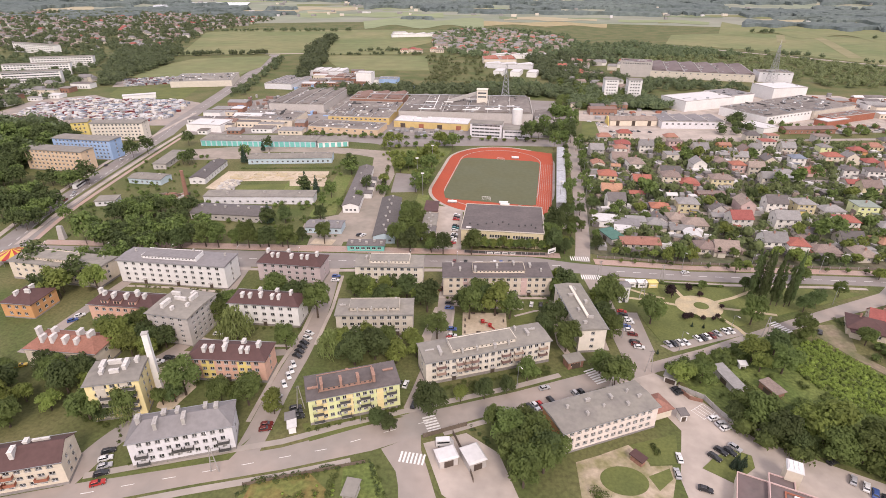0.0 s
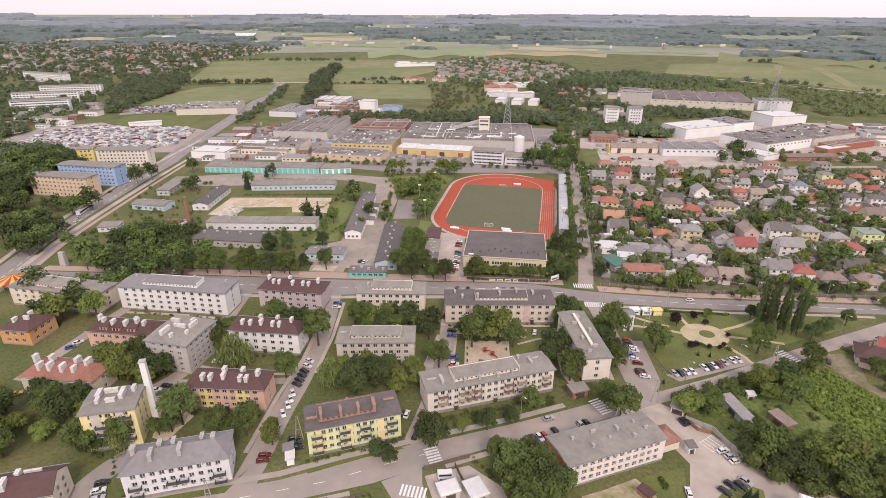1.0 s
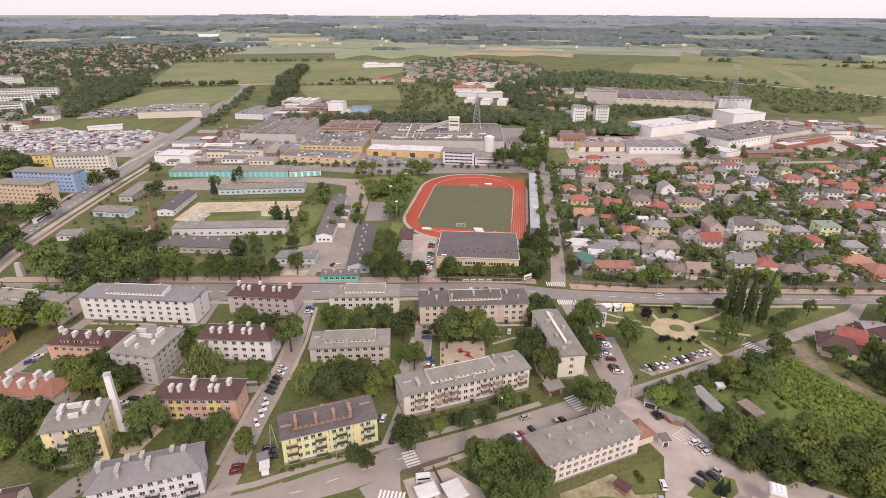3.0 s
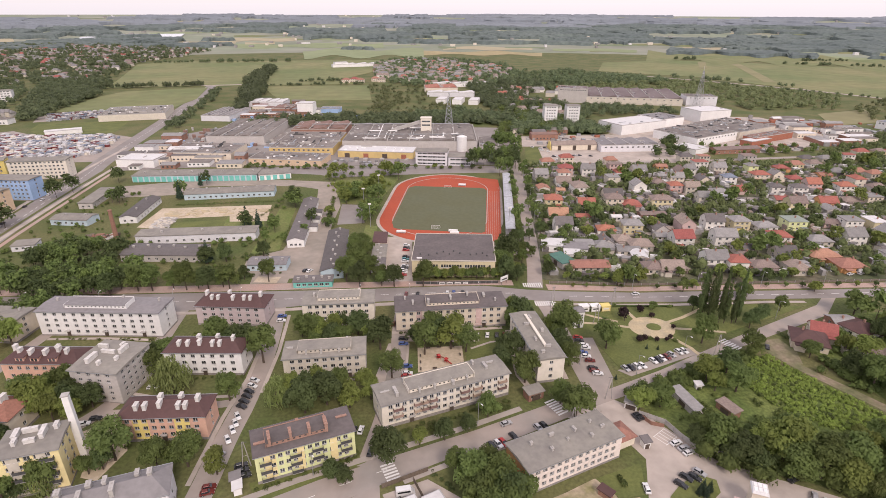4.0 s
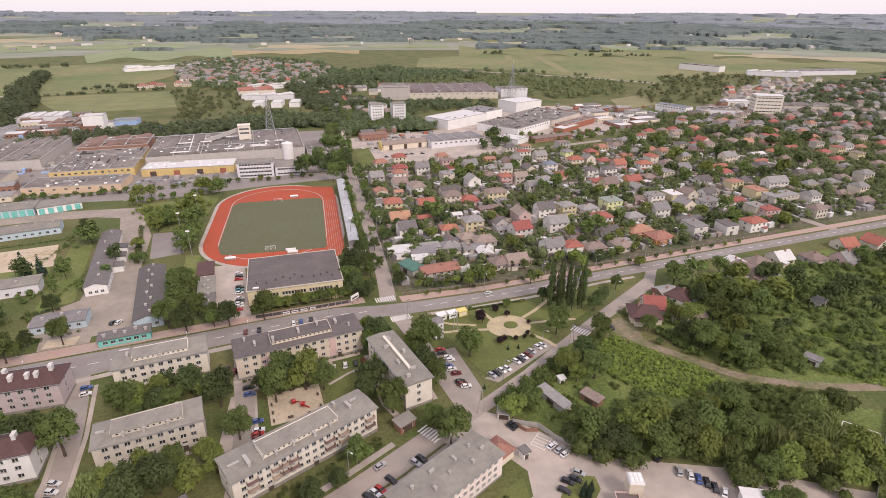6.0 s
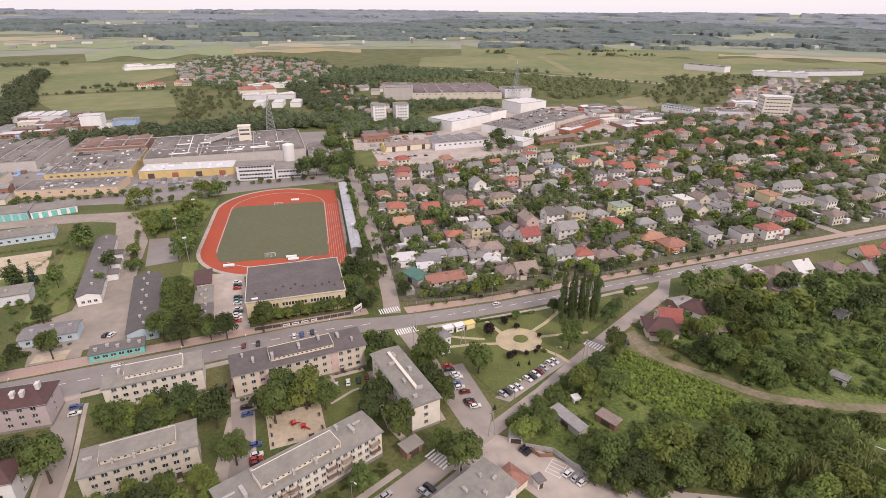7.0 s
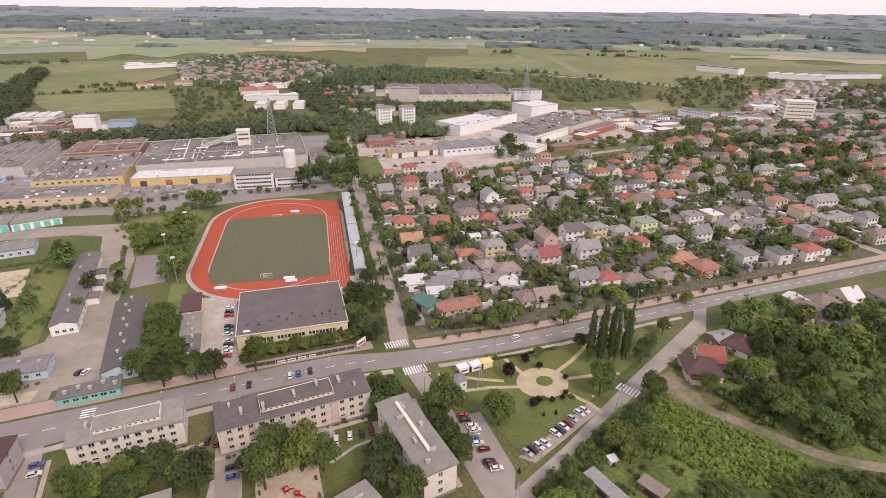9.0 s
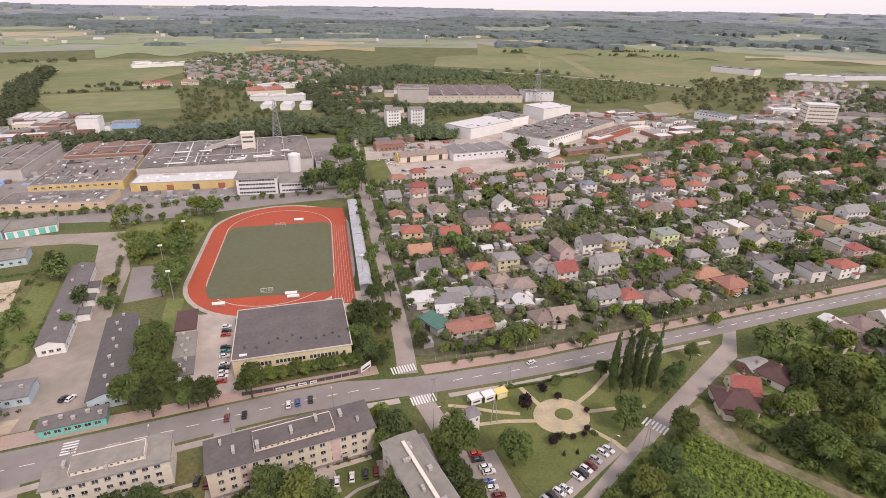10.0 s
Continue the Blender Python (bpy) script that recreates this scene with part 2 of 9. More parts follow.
def resample(line, step):
    out = [line[0]]
    for (ax, ay), (bx, by) in zip(line, line[1:]):
        n = max(1, round(math.hypot(bx - ax, by - ay) / step))
        out += [(ax + (bx - ax) * k / n, ay + (by - ay) * k / n) for k in range(1, n + 1)]
    return out


def smooth(line, rounds=2):
    for _ in range(rounds):
        out = [line[0]]
        for (ax, ay), (bx, by) in zip(line, line[1:]):
            out += [(0.75 * ax + 0.25 * bx, 0.75 * ay + 0.25 * by), (0.25 * ax + 0.75 * bx, 0.25 * ay + 0.75 * by)]
        line = out + [line[-1]]
    return line


def side_line(line, off):
    out = []
    for i, (x, y) in enumerate(line):
        (ax, ay), (bx, by) = line[max(0, i - 1)], line[min(len(line) - 1, i + 1)]
        d = math.hypot(bx - ax, by - ay) or 1
        out.append((x - (by - ay) / d * off, y + (bx - ax) / d * off))
    return out


def ribbon(mb, line, width, z0, z1, mi=0, off=0.0):
    """A strip along a line, with sides."""
    a, b = side_line(line, off + width / 2), side_line(line, off - width / 2)
    z1 += layer() * 0.5
    for i in range(len(line) - 1):
        mb.face([(*b[i], z1), (*b[i + 1], z1), (*a[i + 1], z1), (*a[i], z1)], mi)
        mb.face([(*b[i], z0), (*b[i + 1], z0), (*b[i + 1], z1), (*b[i], z1)], mi)
        mb.face([(*a[i + 1], z0), (*a[i], z0), (*a[i], z1), (*a[i + 1], z1)], mi)


def inside(x, y, poly):
    hit = False
    for (ax, ay), (bx, by) in zip(poly, poly[1:] + poly[:1]):
        if (ay > y) != (by > y) and x < (bx - ax) * (y - ay) / (by - ay) + ax:
            hit = not hit
    return hit


# ---- ground ----
EYE0 = (10.0, 35.0)


def rise(r):
    """The land lies level round the town and lifts gently towards the far woods."""
    t = max(0.0, (r - 1500.0) / 3350.0)
    return 88.0 * t ** 1.5


def land(x, y):
    return rise(math.hypot(x - EYE0[0], y - EYE0[1]))


def build_ground():
    mb = MB()
    radii = [0, 150, 300, 500, 700, 900, 1100, 1300] + list(range(1500, 4801, 60)) + [4840]
    n = 192
    ring = lambda r: [(EYE0[0] + r * math.cos(2 * math.pi * k / n), EYE0[1] + r * math.sin(2 * math.pi * k / n), rise(r)) for k in range(n)]
    prev = ring(radii[1])
    mb.face(prev)
    for r in radii[2:]:
        cur = ring(r)
        for k in range(n):
            j = (k + 1) % n
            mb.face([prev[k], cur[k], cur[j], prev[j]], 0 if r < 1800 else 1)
        prev = cur
    # the outer rings have haze mixed into their paler land colour
    far = mat("hazed_far_land", (0.205, 0.24, 0.165), 0.95, scale=0.006, big=0.0022, var=0.18, alt=(0.265, 0.265, 0.215))
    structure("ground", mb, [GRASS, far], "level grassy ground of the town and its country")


build_ground()

MAIN_N = [(-420, 223), (-216, 222), (-60, 221.5), (-34, 221.5), (15, 222.5), (34, 222), (52, 217.5), (68, 215), (102, 212), (131, 212), (163, 211), (224, 210.5), (284, 209), (420, 206), (640, 200)]
MAIN_S = [(-420, 209), (-216, 208), (-102, 206), (-58, 206.5), (-32, 209), (14, 211), (38, 209.6), (65, 206.3), (88, 204.2), (114, 203.1), (157, 203.6), (181, 203), (224, 203.5), (274, 202), (420, 199), (640, 193)]
PARK_N = [(182, 203.6), (175, 197.2), (125, 174), (87, 155), (66, 146), (46, 140.4), (19.4, 129.1), (-3.7, 120.5), (-30, 110.5), (-47, 103), (-73, 95.5), (-95, 88.8), (-150, 72), (-260, 40)]
PARK_S = [(188, 203), (174, 189), (168, 186.5), (118, 165.2), (90.5, 150.7), (59, 137.8), (33, 126), (8.7, 117.4), (-9.3, 109.4), (-22, 103.2), (-45, 95.5), (-67, 89.5), (-90, 82.5), (-150, 64), (-258, 32)]

mb = MB()
mb.slab(MAIN_N + MAIN_S[::-1], 0, 0.06)
structure("road_main", mb, [ASPHALT], "wide grey asphalt main road with faded markings")
mb = MB()
mb.slab(PARK_N + PARK_S[::-1], 0, 0.05)
structure("road_park", mb, [ASPHALT_OLD], "worn grey asphalt street past the park")
mb = MB()
mb.slab([(-19.5, 104), (-18.5, 102.4), (-14.5, 96.5), (-13.3, 92), (-11.8, 80), (-9, 40), (4, -200), (11, -200), (-2, 40), (-3.4, 89), (-6.1, 97.4), (-8.4, 104), (-9, 110)], 0, 0.045)
structure("road_south", mb, [ASPHALT_OLD], "grey asphalt side street with a zebra crossing")
NORTH_C = [(56.5, 219), (61.5, 245), (69, 297), (80, 385), (92, 470), (105.5, 553), (128, 700)]
mb = MB()
ribbon(mb, smooth(NORTH_C), 7.0, 0, 0.04)
structure("road_north", mb, [ASPHALT_OLD], "tree-lined asphalt street beside the stadium")
LINK_C = [(56, 214), (58, 198), (59.3, 175), (60, 160), (61, 143)]
mb = MB()
ribbon(mb, smooth(LINK_C), 6.4, 0, 0.042)
mb.slab([(62, 177), (70, 177), (69.5, 152), (66, 146), (60, 144)], 0, 0.038)
structure("road_link", mb, [ASPHALT_OLD], "short asphalt street with parking bays")
AVENUE = [(-205, 150), (-216, 205), (-228, 264), (-240, 341), (-247, 410), (-259, 466), (-275, 596), (-289, 695), (-306, 814), (-333, 959), (-345, 1010)]
mb = MB()
ribbon(mb, resample(smooth(AVENUE), 40), 16.0, 0, 0.058)
structure("road_avenue", mb, [ASPHALT], "broad avenue of grey asphalt leaving the town")
mb = MB()
for line, w in (([(-58, 212), (-54, 181), (-53.5, 148), (-55.3, 129), (-55.5, 112), (-56.5, 98)], 7.0),
                ([(-97, 212), (-96, 184), (-93.5, 160), (-98, 141), (-112, 128)], 5.5),
                ([(-97, 142), (-75, 143), (-54, 146)], 3.5),
                ([(-138, 212), (-143, 186), (-147, 160), (-150, 140)], 5.0),
                ([(-3, 212), (-5, 190), (-5, 165), (-8, 140), (-12, 120), (-13, 116)], 6.0),
                ([(-100, 88), (-96, 104), (-90, 112)], 7.0)):
    ribbon(mb, smooth(line), w, 0, 0.036)
structure("road_estate", mb, [ASPHALT_OLD], "narrow worn asphalt lanes between the flats")
mb = MB()
for line, w in (([(72, 284), (122, 281), (174, 281), (250, 281), (320, 272)], 4.5), ([(78, 347), (129, 344), (161, 345), (240, 340), (330, 335)], 4.5),
                ([(86, 404), (139, 398), (194, 384), (290, 392), (420, 400)], 4.5), ([(330, 420), (322, 332), (317, 284), (317, 258), (322, 206)], 6),
                ([(100, 432), (240, 440), (330, 449), (437, 454), (476, 456), (507, 418), (563, 367), (640, 330)], 6), ([(322, 300), (420, 305), (560, 330)], 5), ([(430, 206), (440, 320), (430, 440), (470, 560)], 6),
                ([(476, 456), (510, 487), (592, 547), (759, 662), (830, 702), (960, 740)], 9), ([(240, 340), (250, 281)], 4)):
    ribbon(mb, resample(line, 30), w, 0, 0.036)
structure("road_lanes", mb, [ASPHALT_OLD], "narrow lanes between the gardens of small houses")

# road markings
mb = MB()
for k in range(5):
    mb.box(72.6 + k * 1.3, 72.75 + k * 1.3, 121.0, 125.4, 0.02, 0.04, a=radians(35), c=(75.2, 123.2))
mb.box(72.4, 78, 121.0, 121.15, 0.02, 0.042, a=radians(35), c=(75.2, 123.2))
mb.box(72.4, 78, 125.3, 125.45, 0.02, 0.042, a=radians(35), c=(75.2, 123.2))
for p_, q_ in (((167, 97), (172, 89)), ((172, 89), (161, 83.5)), ((161, 83.5), (150, 88.5)), ((150, 88.5), (167, 97)), ((158.5, 92.7), (166.5, 86.3))):
    ribbon(mb, [p_, q_], 0.3, 0.02, 0.09)
for x in np.arange(-210, 400, 7.0):
    if 44 < x < 66:
        continue
    mb_y = np.interp(x, [p[0] for p in MAIN_N], [p[1] for p in MAIN_N]) * 0.5 + np.interp(x, [p[0] for p in MAIN_S], [p[1] for p in MAIN_S]) * 0.5
    mb.box(x, x + 3.6, mb_y - 0.12, mb_y + 0.12, 0.03, 0.066)
for k in range(9):
    mb.box(51.5 + k * 1.0, 52.0 + k * 1.0, 220.0, 224.0, 0.02, 0.07)
    mb.box(53.4 + k * 0.95, 53.9 + k * 0.95, 202.5, 206.5, 0.02, 0.07)
for k in range(10):
    mb.box(-46.8, -42.8, 209.2 + k * 1.15, 209.75 + k * 1.15, 0.02, 0.068)
for cx, cy, ang, n in ((121.0, 169.6, 27, 7), (46.0, 138.0, 27, 7), (-6.0, 113.7, 22, 7)):
    ca, sa = math.cos(radians(ang)), math.sin(radians(ang))
    for k in range(n):
        o = (k - (n - 1) / 2) * 1.1
        x, y = cx - sa * o, cy + ca * o
        mb.box(x - 2.0, x + 2.0, y - 0.3, y + 0.3, 0.02, 0.068, a=radians(ang), c=(x, y))
for k in range(7):
    o = (k - 3) * 1.05
    mb.box(-10.6 + o - 0.28, -10.6 + o + 0.28, 99.3, 103.0, 0.02, 0.062, a=radians(-8), c=(-10.6, 101.2))
for line in (list(zip([(a[0] + b[0]) / 2 for a, b in zip(PARK_N[1:13], PARK_S[1:13])], [(a[1] + b[1]) / 2 for a, b in zip(PARK_N[1:13], PARK_S[1:13])])),):
    pts = [p for p in resample(line, 3.2) if p[0] < -4]
    for i in range(0, len(pts) - 1, 3):
        ribbon(mb, pts[i:i + 2], 0.16, 0.02, 0.058)
pts = resample(smooth(AVENUE), 4.0)
for i in range(0, 150, 2):
    ribbon(mb, pts[i:i + 2], 0.3, 0.02, 0.066)
structure("road_marking", mb, [PAINT], "worn white road markings and zebra crossings")

# pavements with raised kerbs
mb = MB()
mb.slab([(-205, 228), (-205, 223), (-60, 222.5), (15, 223.4), (34, 222.8), (47, 222), (47, 227), (20, 228), (-30, 228.5), (-60, 229)], 0, 0.13)
mb.slab([(62, 222), (62, 216.7), (102, 213.5), (163, 212.6), (284, 210.6), (420, 207.5), (420, 212.5), (284, 215), (163, 217), (102, 217.5)], 0, 0.13)
ribbon(mb, smooth([(-211, 228), (-219, 264), (-226, 341), (-232, 420)]), 2.6, 0, 0.1)
structure("pavement_main", mb, [PINKPAVE], "pink block pavement with raised kerb along the main road")
mb = MB()
for x0, x1, y0, y1 in ((-38, -24, 222.6, 225.2), (-66, -50, 222.4, 225), (-12, 8, 223.4, 225.4), (20, 34, 223.4, 225.0)):
    mb.box(x0, x1, y0, y1, 0, 0.15)
for x0, x1, y0, y1 in ((66, 86, 217.3, 219), (110, 150, 213.2, 214.8), (160, 200, 213, 214.6), (205, 260, 212.2, 213.8)):
    mb.box(x0, x1, y0, y1, 0, 0.15)
ribbon(mb, smooth([(-221, 240), (-227, 264), (-235, 341), (-242, 427)]), 2.0, 0, 0.13)
structure("pavement_verge", mb, [GRASS], "narrow grass verges let into the pink pavement")
mb = MB()
mb.slab([(-420, 204), (-420, 207.6), (-216, 206.6), (-102, 204.8), (-60, 205.2), (-34, 207.6), (14, 209.6), (38, 208.4), (50, 207.5), (50, 205), (36, 206), (14, 207), (-34, 205), (-60, 203), (-102, 202.6), (-216, 204)], 0, 0.13)
mb.slab([(66, 204.6), (88, 202.4), (114, 201.4), (157, 201.8), (172, 201), (172, 199.4), (157, 200), (114, 199.6), (88, 200.4), (66, 202.6)], 0, 0.13)
structure("pavement_south", mb, [CONCRETE], "pale concrete pavement along the main road")
mb = MB()
pn = resample(PARK_N[4:12], 6)
ribbon(mb, [p for p in pn if p[0] < 40], 2.0, 0, 0.13, off=-2.2)
ps = resample(PARK_S[3:13], 6)
ribbon(mb, [p for p in ps if p[0] < -24], 2.0, 0, 0.13, off=2.0)
ribbon(mb, [p for p in ps if p[0] > -5 and p[0] < 60], 1.8, 0, 0.13, off=1.8)
structure("pavement_street", mb, [mat("grey_slabs", (0.38, 0.335, 0.295), 0.92, scale=0.3, big=0.06, var=0.06, alt=(0.33, 0.295, 0.26))], "pale concrete pavement beside the street")

# yards and courts
mb = MB()
mb.slab([(-75, 229.5), (-58, 229.5), (-58, 234), (-43, 236), (-46, 262), (-47, 300), (-46, 338), (-56, 392), (-112, 402), (-165, 400), (-206, 388), (-202, 361), (-162, 366), (-150, 385), (-112, 386), (-80, 382), (-66, 375), (-62, 340), (-66, 300), (-68, 268), (-84, 258), (-82, 243), (-76, 240)], 0, 0.03)
structure("pavement_depot", mb, [YARD], "gritty worn yard between the barracks")
mb = MB()
mb.slab([(-14, 284), (0.4, 281), (0.4, 226), (-13, 226)], 0, 0.032)
mb.slab([(46, 134), (60, 140), (64, 142), (70, 137), (79, 124), (86, 113), (99, 106), (118, 96), (150, 74), (130, 62), (60, 66), (60, 98), (66, 115), (61, 127)], 0, 0.03)
mb.slab([(-6, 205), (24, 206), (24, 200), (26, 176), (0, 178), (-6, 178)], 0, 0.028)
mb.slab([(-14, 150), (-2, 152), (-1, 177), (-9, 177)], 0, 0.026)
mb.slab([(-8, 106.5), (4, 111), (13, 104), (18, 88), (6, 84), (-2, 90)], 0, 0.03)
mb.slab([(47, 277), (56, 275), (60, 256), (46, 256)], 0, 0.03)
structure("pavement_yard", mb, [CONCRETE], "worn pale concrete yards and parking areas")
mb = MB()
mb.slab([(-45.5, 341), (-32, 339), (-28, 306), (-44, 304)], 0, 0.03)
mb.slab([(-70, 412), (-60, 404), (20, 412), (72, 412), (84, 420), (84, 432), (-60, 438), (-130, 436), (-130, 424)], 0, 0.03)
mb.slab([(-150, 440), (84, 436), (96, 560), (96, 590), (-190, 620), (-240, 560), (-235, 430)], 0, 0.024)
structure("pavement_works", mb, [ASPHALT], "old patched asphalt of the works yards")
mb = MB()
mb.slab([(113, 488), (122, 499), (205, 492), (232, 486), (236, 444), (210, 440), (128, 437), (112, 441)], 0, 0.03)
mb.slab([(196, 520), (330, 500), (360, 560), (350, 610), (300, 580), (296, 545), (206, 550)], 0, 0.026)
mb.slab([(104, 500), (112, 545), (205, 552), (216, 532), (250, 512), (268, 480), (240, 462), (205, 505), (125, 500)], 0, 0.022)
mb.slab([(205, 556), (290, 600), (330, 655), (420, 640), (440, 560), (400, 500), (330, 466), (268, 470)], 0, 0.02)
structure("pavement_shop", mb, [CONCRETE], "pale paved shop car park and works forecourt")
mb = MB()
mb.slab([(-159, 338), (-91, 342), (-87, 312), (-109, 312), (-112, 322), (-143, 319), (-146, 302), (-160, 305)], 0, 0.035)
mb.slab([(2, 158.5), (18.5, 158.8), (18.8, 174), (2, 173.5)], 0, 0.05)
mb.slab([(-99, 134.5), (-91, 140), (-84, 130), (-82, 126), (-85, 115), (-90, 116.5), (-92, 124)], 0, 0.032)
mb.slab([(-74, 231), (-63, 230), (-62, 236), (-73, 237)], 0, 0.036)
structure("pavement_sand", mb, [SAND], "bare pale sand and trodden earth")
mb = MB()
mb.slab([(33.6, 102), (40.4, 104.7), (49.1, 108.8), (52.7, 107.9), (53.3, 101.6), (59.2, 102.2), (59.1, 98.6), (53.5, 86), (33, 86)], 0, 0.04)
structure("pavement_school", mb, [mat("trodden_gravel", (0.42, 0.345, 0.255), 0.95, scale=0.9, big=0.25, var=0.14, alt=(0.22, 0.205, 0.10))], "trodden gravel yard before the school")
mb = MB()
EARTH_TRACK = [(133, 167), (138, 154), (143, 146), (149, 136), (154, 127), (162, 120), (172, 114), (187, 106), (240, 90)]
ribbon(mb, smooth(EARTH_TRACK), 4.0, 0, 0.085)
mb.slab([(136, 172), (142, 172.5), (143.5, 164), (140.5, 156), (136, 156), (133, 164)], 0, 0.08)
structure("path_earth", mb, [SOIL], "brown earth track through the wild gardens")

# park
PARK = [(63.5, 201.5), (88, 199.5), (114, 198.8), (157, 199), (168, 196), (121, 176.5), (104, 168.6), (84, 160), (74, 156), (71.5, 168), (70.5, 178), (63, 178)]
mb = MB()
mb.slab(PARK, 0, 0.09)
mb.slab([(63, 178), (66, 200), (64, 200), (62.5, 178)], 0, 0.085)
structure("lawn_park", mb, [LAWN], "mown green lawn of the small park")
mb = MB()
C = (96.0, 183.0)
mb.slab([(C[0] + 9.0 * math.cos(a), C[1] + 8.0 * math.sin(a)) for a in np.linspace(0, 2 * math.pi, 40)[:-1]], 0, 0.12)
for line, w in (([(89, 183), (78, 186.5), (66, 188.5), (62, 196)], 1.5), ([(92, 189), (90, 199.5)], 1.6), ([(103, 186), (112, 190), (124, 197)], 1.5),
                ([(104, 182), (116, 180), (124, 178)], 1.5), ([(100, 177), (105, 168), (106, 163)], 1.5), ([(64, 199), (70, 196), (76, 192), (84, 188)], 1.4)):
    ribbon(mb, line, w, 0, 0.115)
structure("path_park", mb, [GRAVEL], "pale gravel paths and round plaza of the park")
mb = MB()
mb.slab([(C[0] + 1 + 2.9 * math.cos(a), C[1] + 0.3 + 2.6 * math.sin(a)) for a in np.linspace(0, 2 * math.pi, 28)[:-1]], 0, 0.24, 0)
structure("lawn_round", mb, [LAWN], "round grass bed in the gravel plaza")

# lawns and wild ground
mb = MB()
mb.slab([(20, 176), (34, 178), (36, 160), (22, 156), (19.5, 159)], 0, 0.05)
mb.slab([(-44, 112), (-16, 121), (-13, 118), (-40, 105.5)], 0, 0.05)
mb.slab([(-90, 91), (-60, 100.5), (-57, 106), (-60, 98), (-92, 89.5)], 0, 0.05)
mb.slab([(45.2 + 6.2 * math.cos(a), 96.6 + 4.6 * math.sin(a)) for a in np.linspace(0, 2 * math.pi, 30)[:-1]], 0, 0.08)
mb.slab([(49.4, 108.8), (63.9, 113.5), (61.1, 102.9), (53.8, 102)], 0, 0.06)
mb.slab([(51.8, 98.2), (58.2, 101.2), (58.1, 97.8), (53.4, 93.8)], 0, 0.06)
mb.slab([(67, 101.7), (72, 106), (78.3, 108.4), (82, 106.6), (81, 102.5), (73.5, 97.1)], 0, 0.16)
mb.slab([(-52, 90), (-24, 98.5), (-20, 97), (-18, 84), (-14, 66), (-60, 66)], 0, 0.05)
mb.slab([(95, 434), (106, 496), (118, 496), (112, 441)], 0, 0.05)
mb.slab([(-401, 595), (-413, 632), (-322, 648), (-307, 582), (-373, 567)], 0, 0.06)
mb.slab([(-140, 312), (-112, 316), (-110, 302), (-140, 300)], 0, 0.055)
mb.slab([(186, 95), (141, 71.4), (150, 50), (230, 60), (232, 92)], 0, 0.062)
mb.slab([(148, 88.5), (167, 98), (174, 89), (161, 82)], 0, 0.06)
mb.slab([(196, 178), (208, 176), (207, 156), (192, 158)], 0, 0.06)
mb.slab([(149, 176), (156, 170), (150, 164), (144, 172)], 0, 0.06)
structure("lawn_town", mb, [LAWN], "mown lawns round the flats and the school")
mb = MB()
mb.slab([(70, 143), (112, 163.5), (126, 164), (137, 150), (152, 122), (172, 104), (188, 92), (160, 80), (112, 102), (88, 113), (78, 128)], 0, 0.05)
mb.slab([(148, 168), (182, 190), (290, 190), (330, 150), (300, 90), (240, 90), (178, 108), (156, 130)], 0, 0.045)
mb.slab([(84, 146), (100, 152), (108, 142), (104, 130), (92, 126), (86, 134)], 0, 0.056)
structure("garden_wild", mb, [WEEDS], "overgrown wild garden of weeds and long grass")

mb = MB()
mb.slab([(66, 226), (60, 228), (66, 262), (75, 330), (84, 400), (96, 428), (330, 420), (420, 440), (480, 540), (680, 520), (660, 330), (640, 212), (420, 214), (284, 217.5), (163, 219), (102, 220)], 0, 0.015)
structure("garden_ground", mb, [mat("garden_soil", (0.075, 0.092, 0.045), 0.95, scale=0.35, big=0.06, var=0.35, alt=(0.14, 0.125, 0.085))], "dark garden ground of beds and grass")
mb = MB()
mb.slab([(-56, 396), (-8, 404), (-22, 345), (-27, 306), (-31, 341), (-46, 343), (-52, 365)], 0, 0.05)
mb.slab([(-27, 303), (-20, 300), (-22, 236), (-29, 236)], 0, 0.052)
mb.slab([(-84, 334), (-74, 336), (-70, 268), (-84, 262)], 0, 0.05)
mb.slab([(-112, 330), (-92, 330), (-86, 300), (-112, 300)], 0, 0.03)
structure("lawn_barracks", mb, [mat("lush_grass", (0.125, 0.165, 0.045), 0.95, scale=0.7, big=0.1, var=0.2, alt=(0.165, 0.180, 0.065))], "bright rough grass between the barracks")
mb = MB()
mb.slab([(104, 169.4), (107, 164.8), (76, 152.4), (72.5, 156), (84, 160.6)], 0, 0.056)
structure("pavement_bays", mb, [ASPHALT_OLD], "worn asphalt parking bays at the park edge")
mb = MB()
ribbon(mb, [(-56.8, 176), (-56.6, 158), (-59, 138), (-60, 112)], 1.4, 0, 0.08)
ribbon(mb, [(-51, 200), (-49.5, 174), (-50, 150)], 1.3, 0, 0.08)
ribbon(mb, [(-96, 152.8), (-86, 150), (-74, 148), (-58, 149)], 1.3, 0, 0.08)
ribbon(mb, [(-44, 155.5), (-30, 155.4), (-14, 156)], 1.3, 0, 0.08)
ribbon(mb, [(-44, 192), (-30, 191.4), (-10, 192)], 1.3, 0, 0.08)
ribbon(mb, [(-8, 184.5), (14, 184.8), (36, 186)], 1.6, 0, 0.08)
ribbon(mb, [(22, 172), (30, 176), (37, 177)], 1.0, 0, 0.08)
ribbon(mb, [(-140, 186.5), (-118, 186), (-100, 184)], 1.4, 0, 0.08)
ribbon(mb, [(38, 184), (37, 170), (37, 155), (40, 146)], 2.2, 0, 0.08)
ribbon(mb, [(52, 190), (52.5, 170), (53, 152)], 1.6, 0, 0.08)
ribbon(mb, smooth([(-216, 222), (-224, 262), (-231, 341), (-238, 427), (-241, 511)]), 3.0, 0, 0.12)
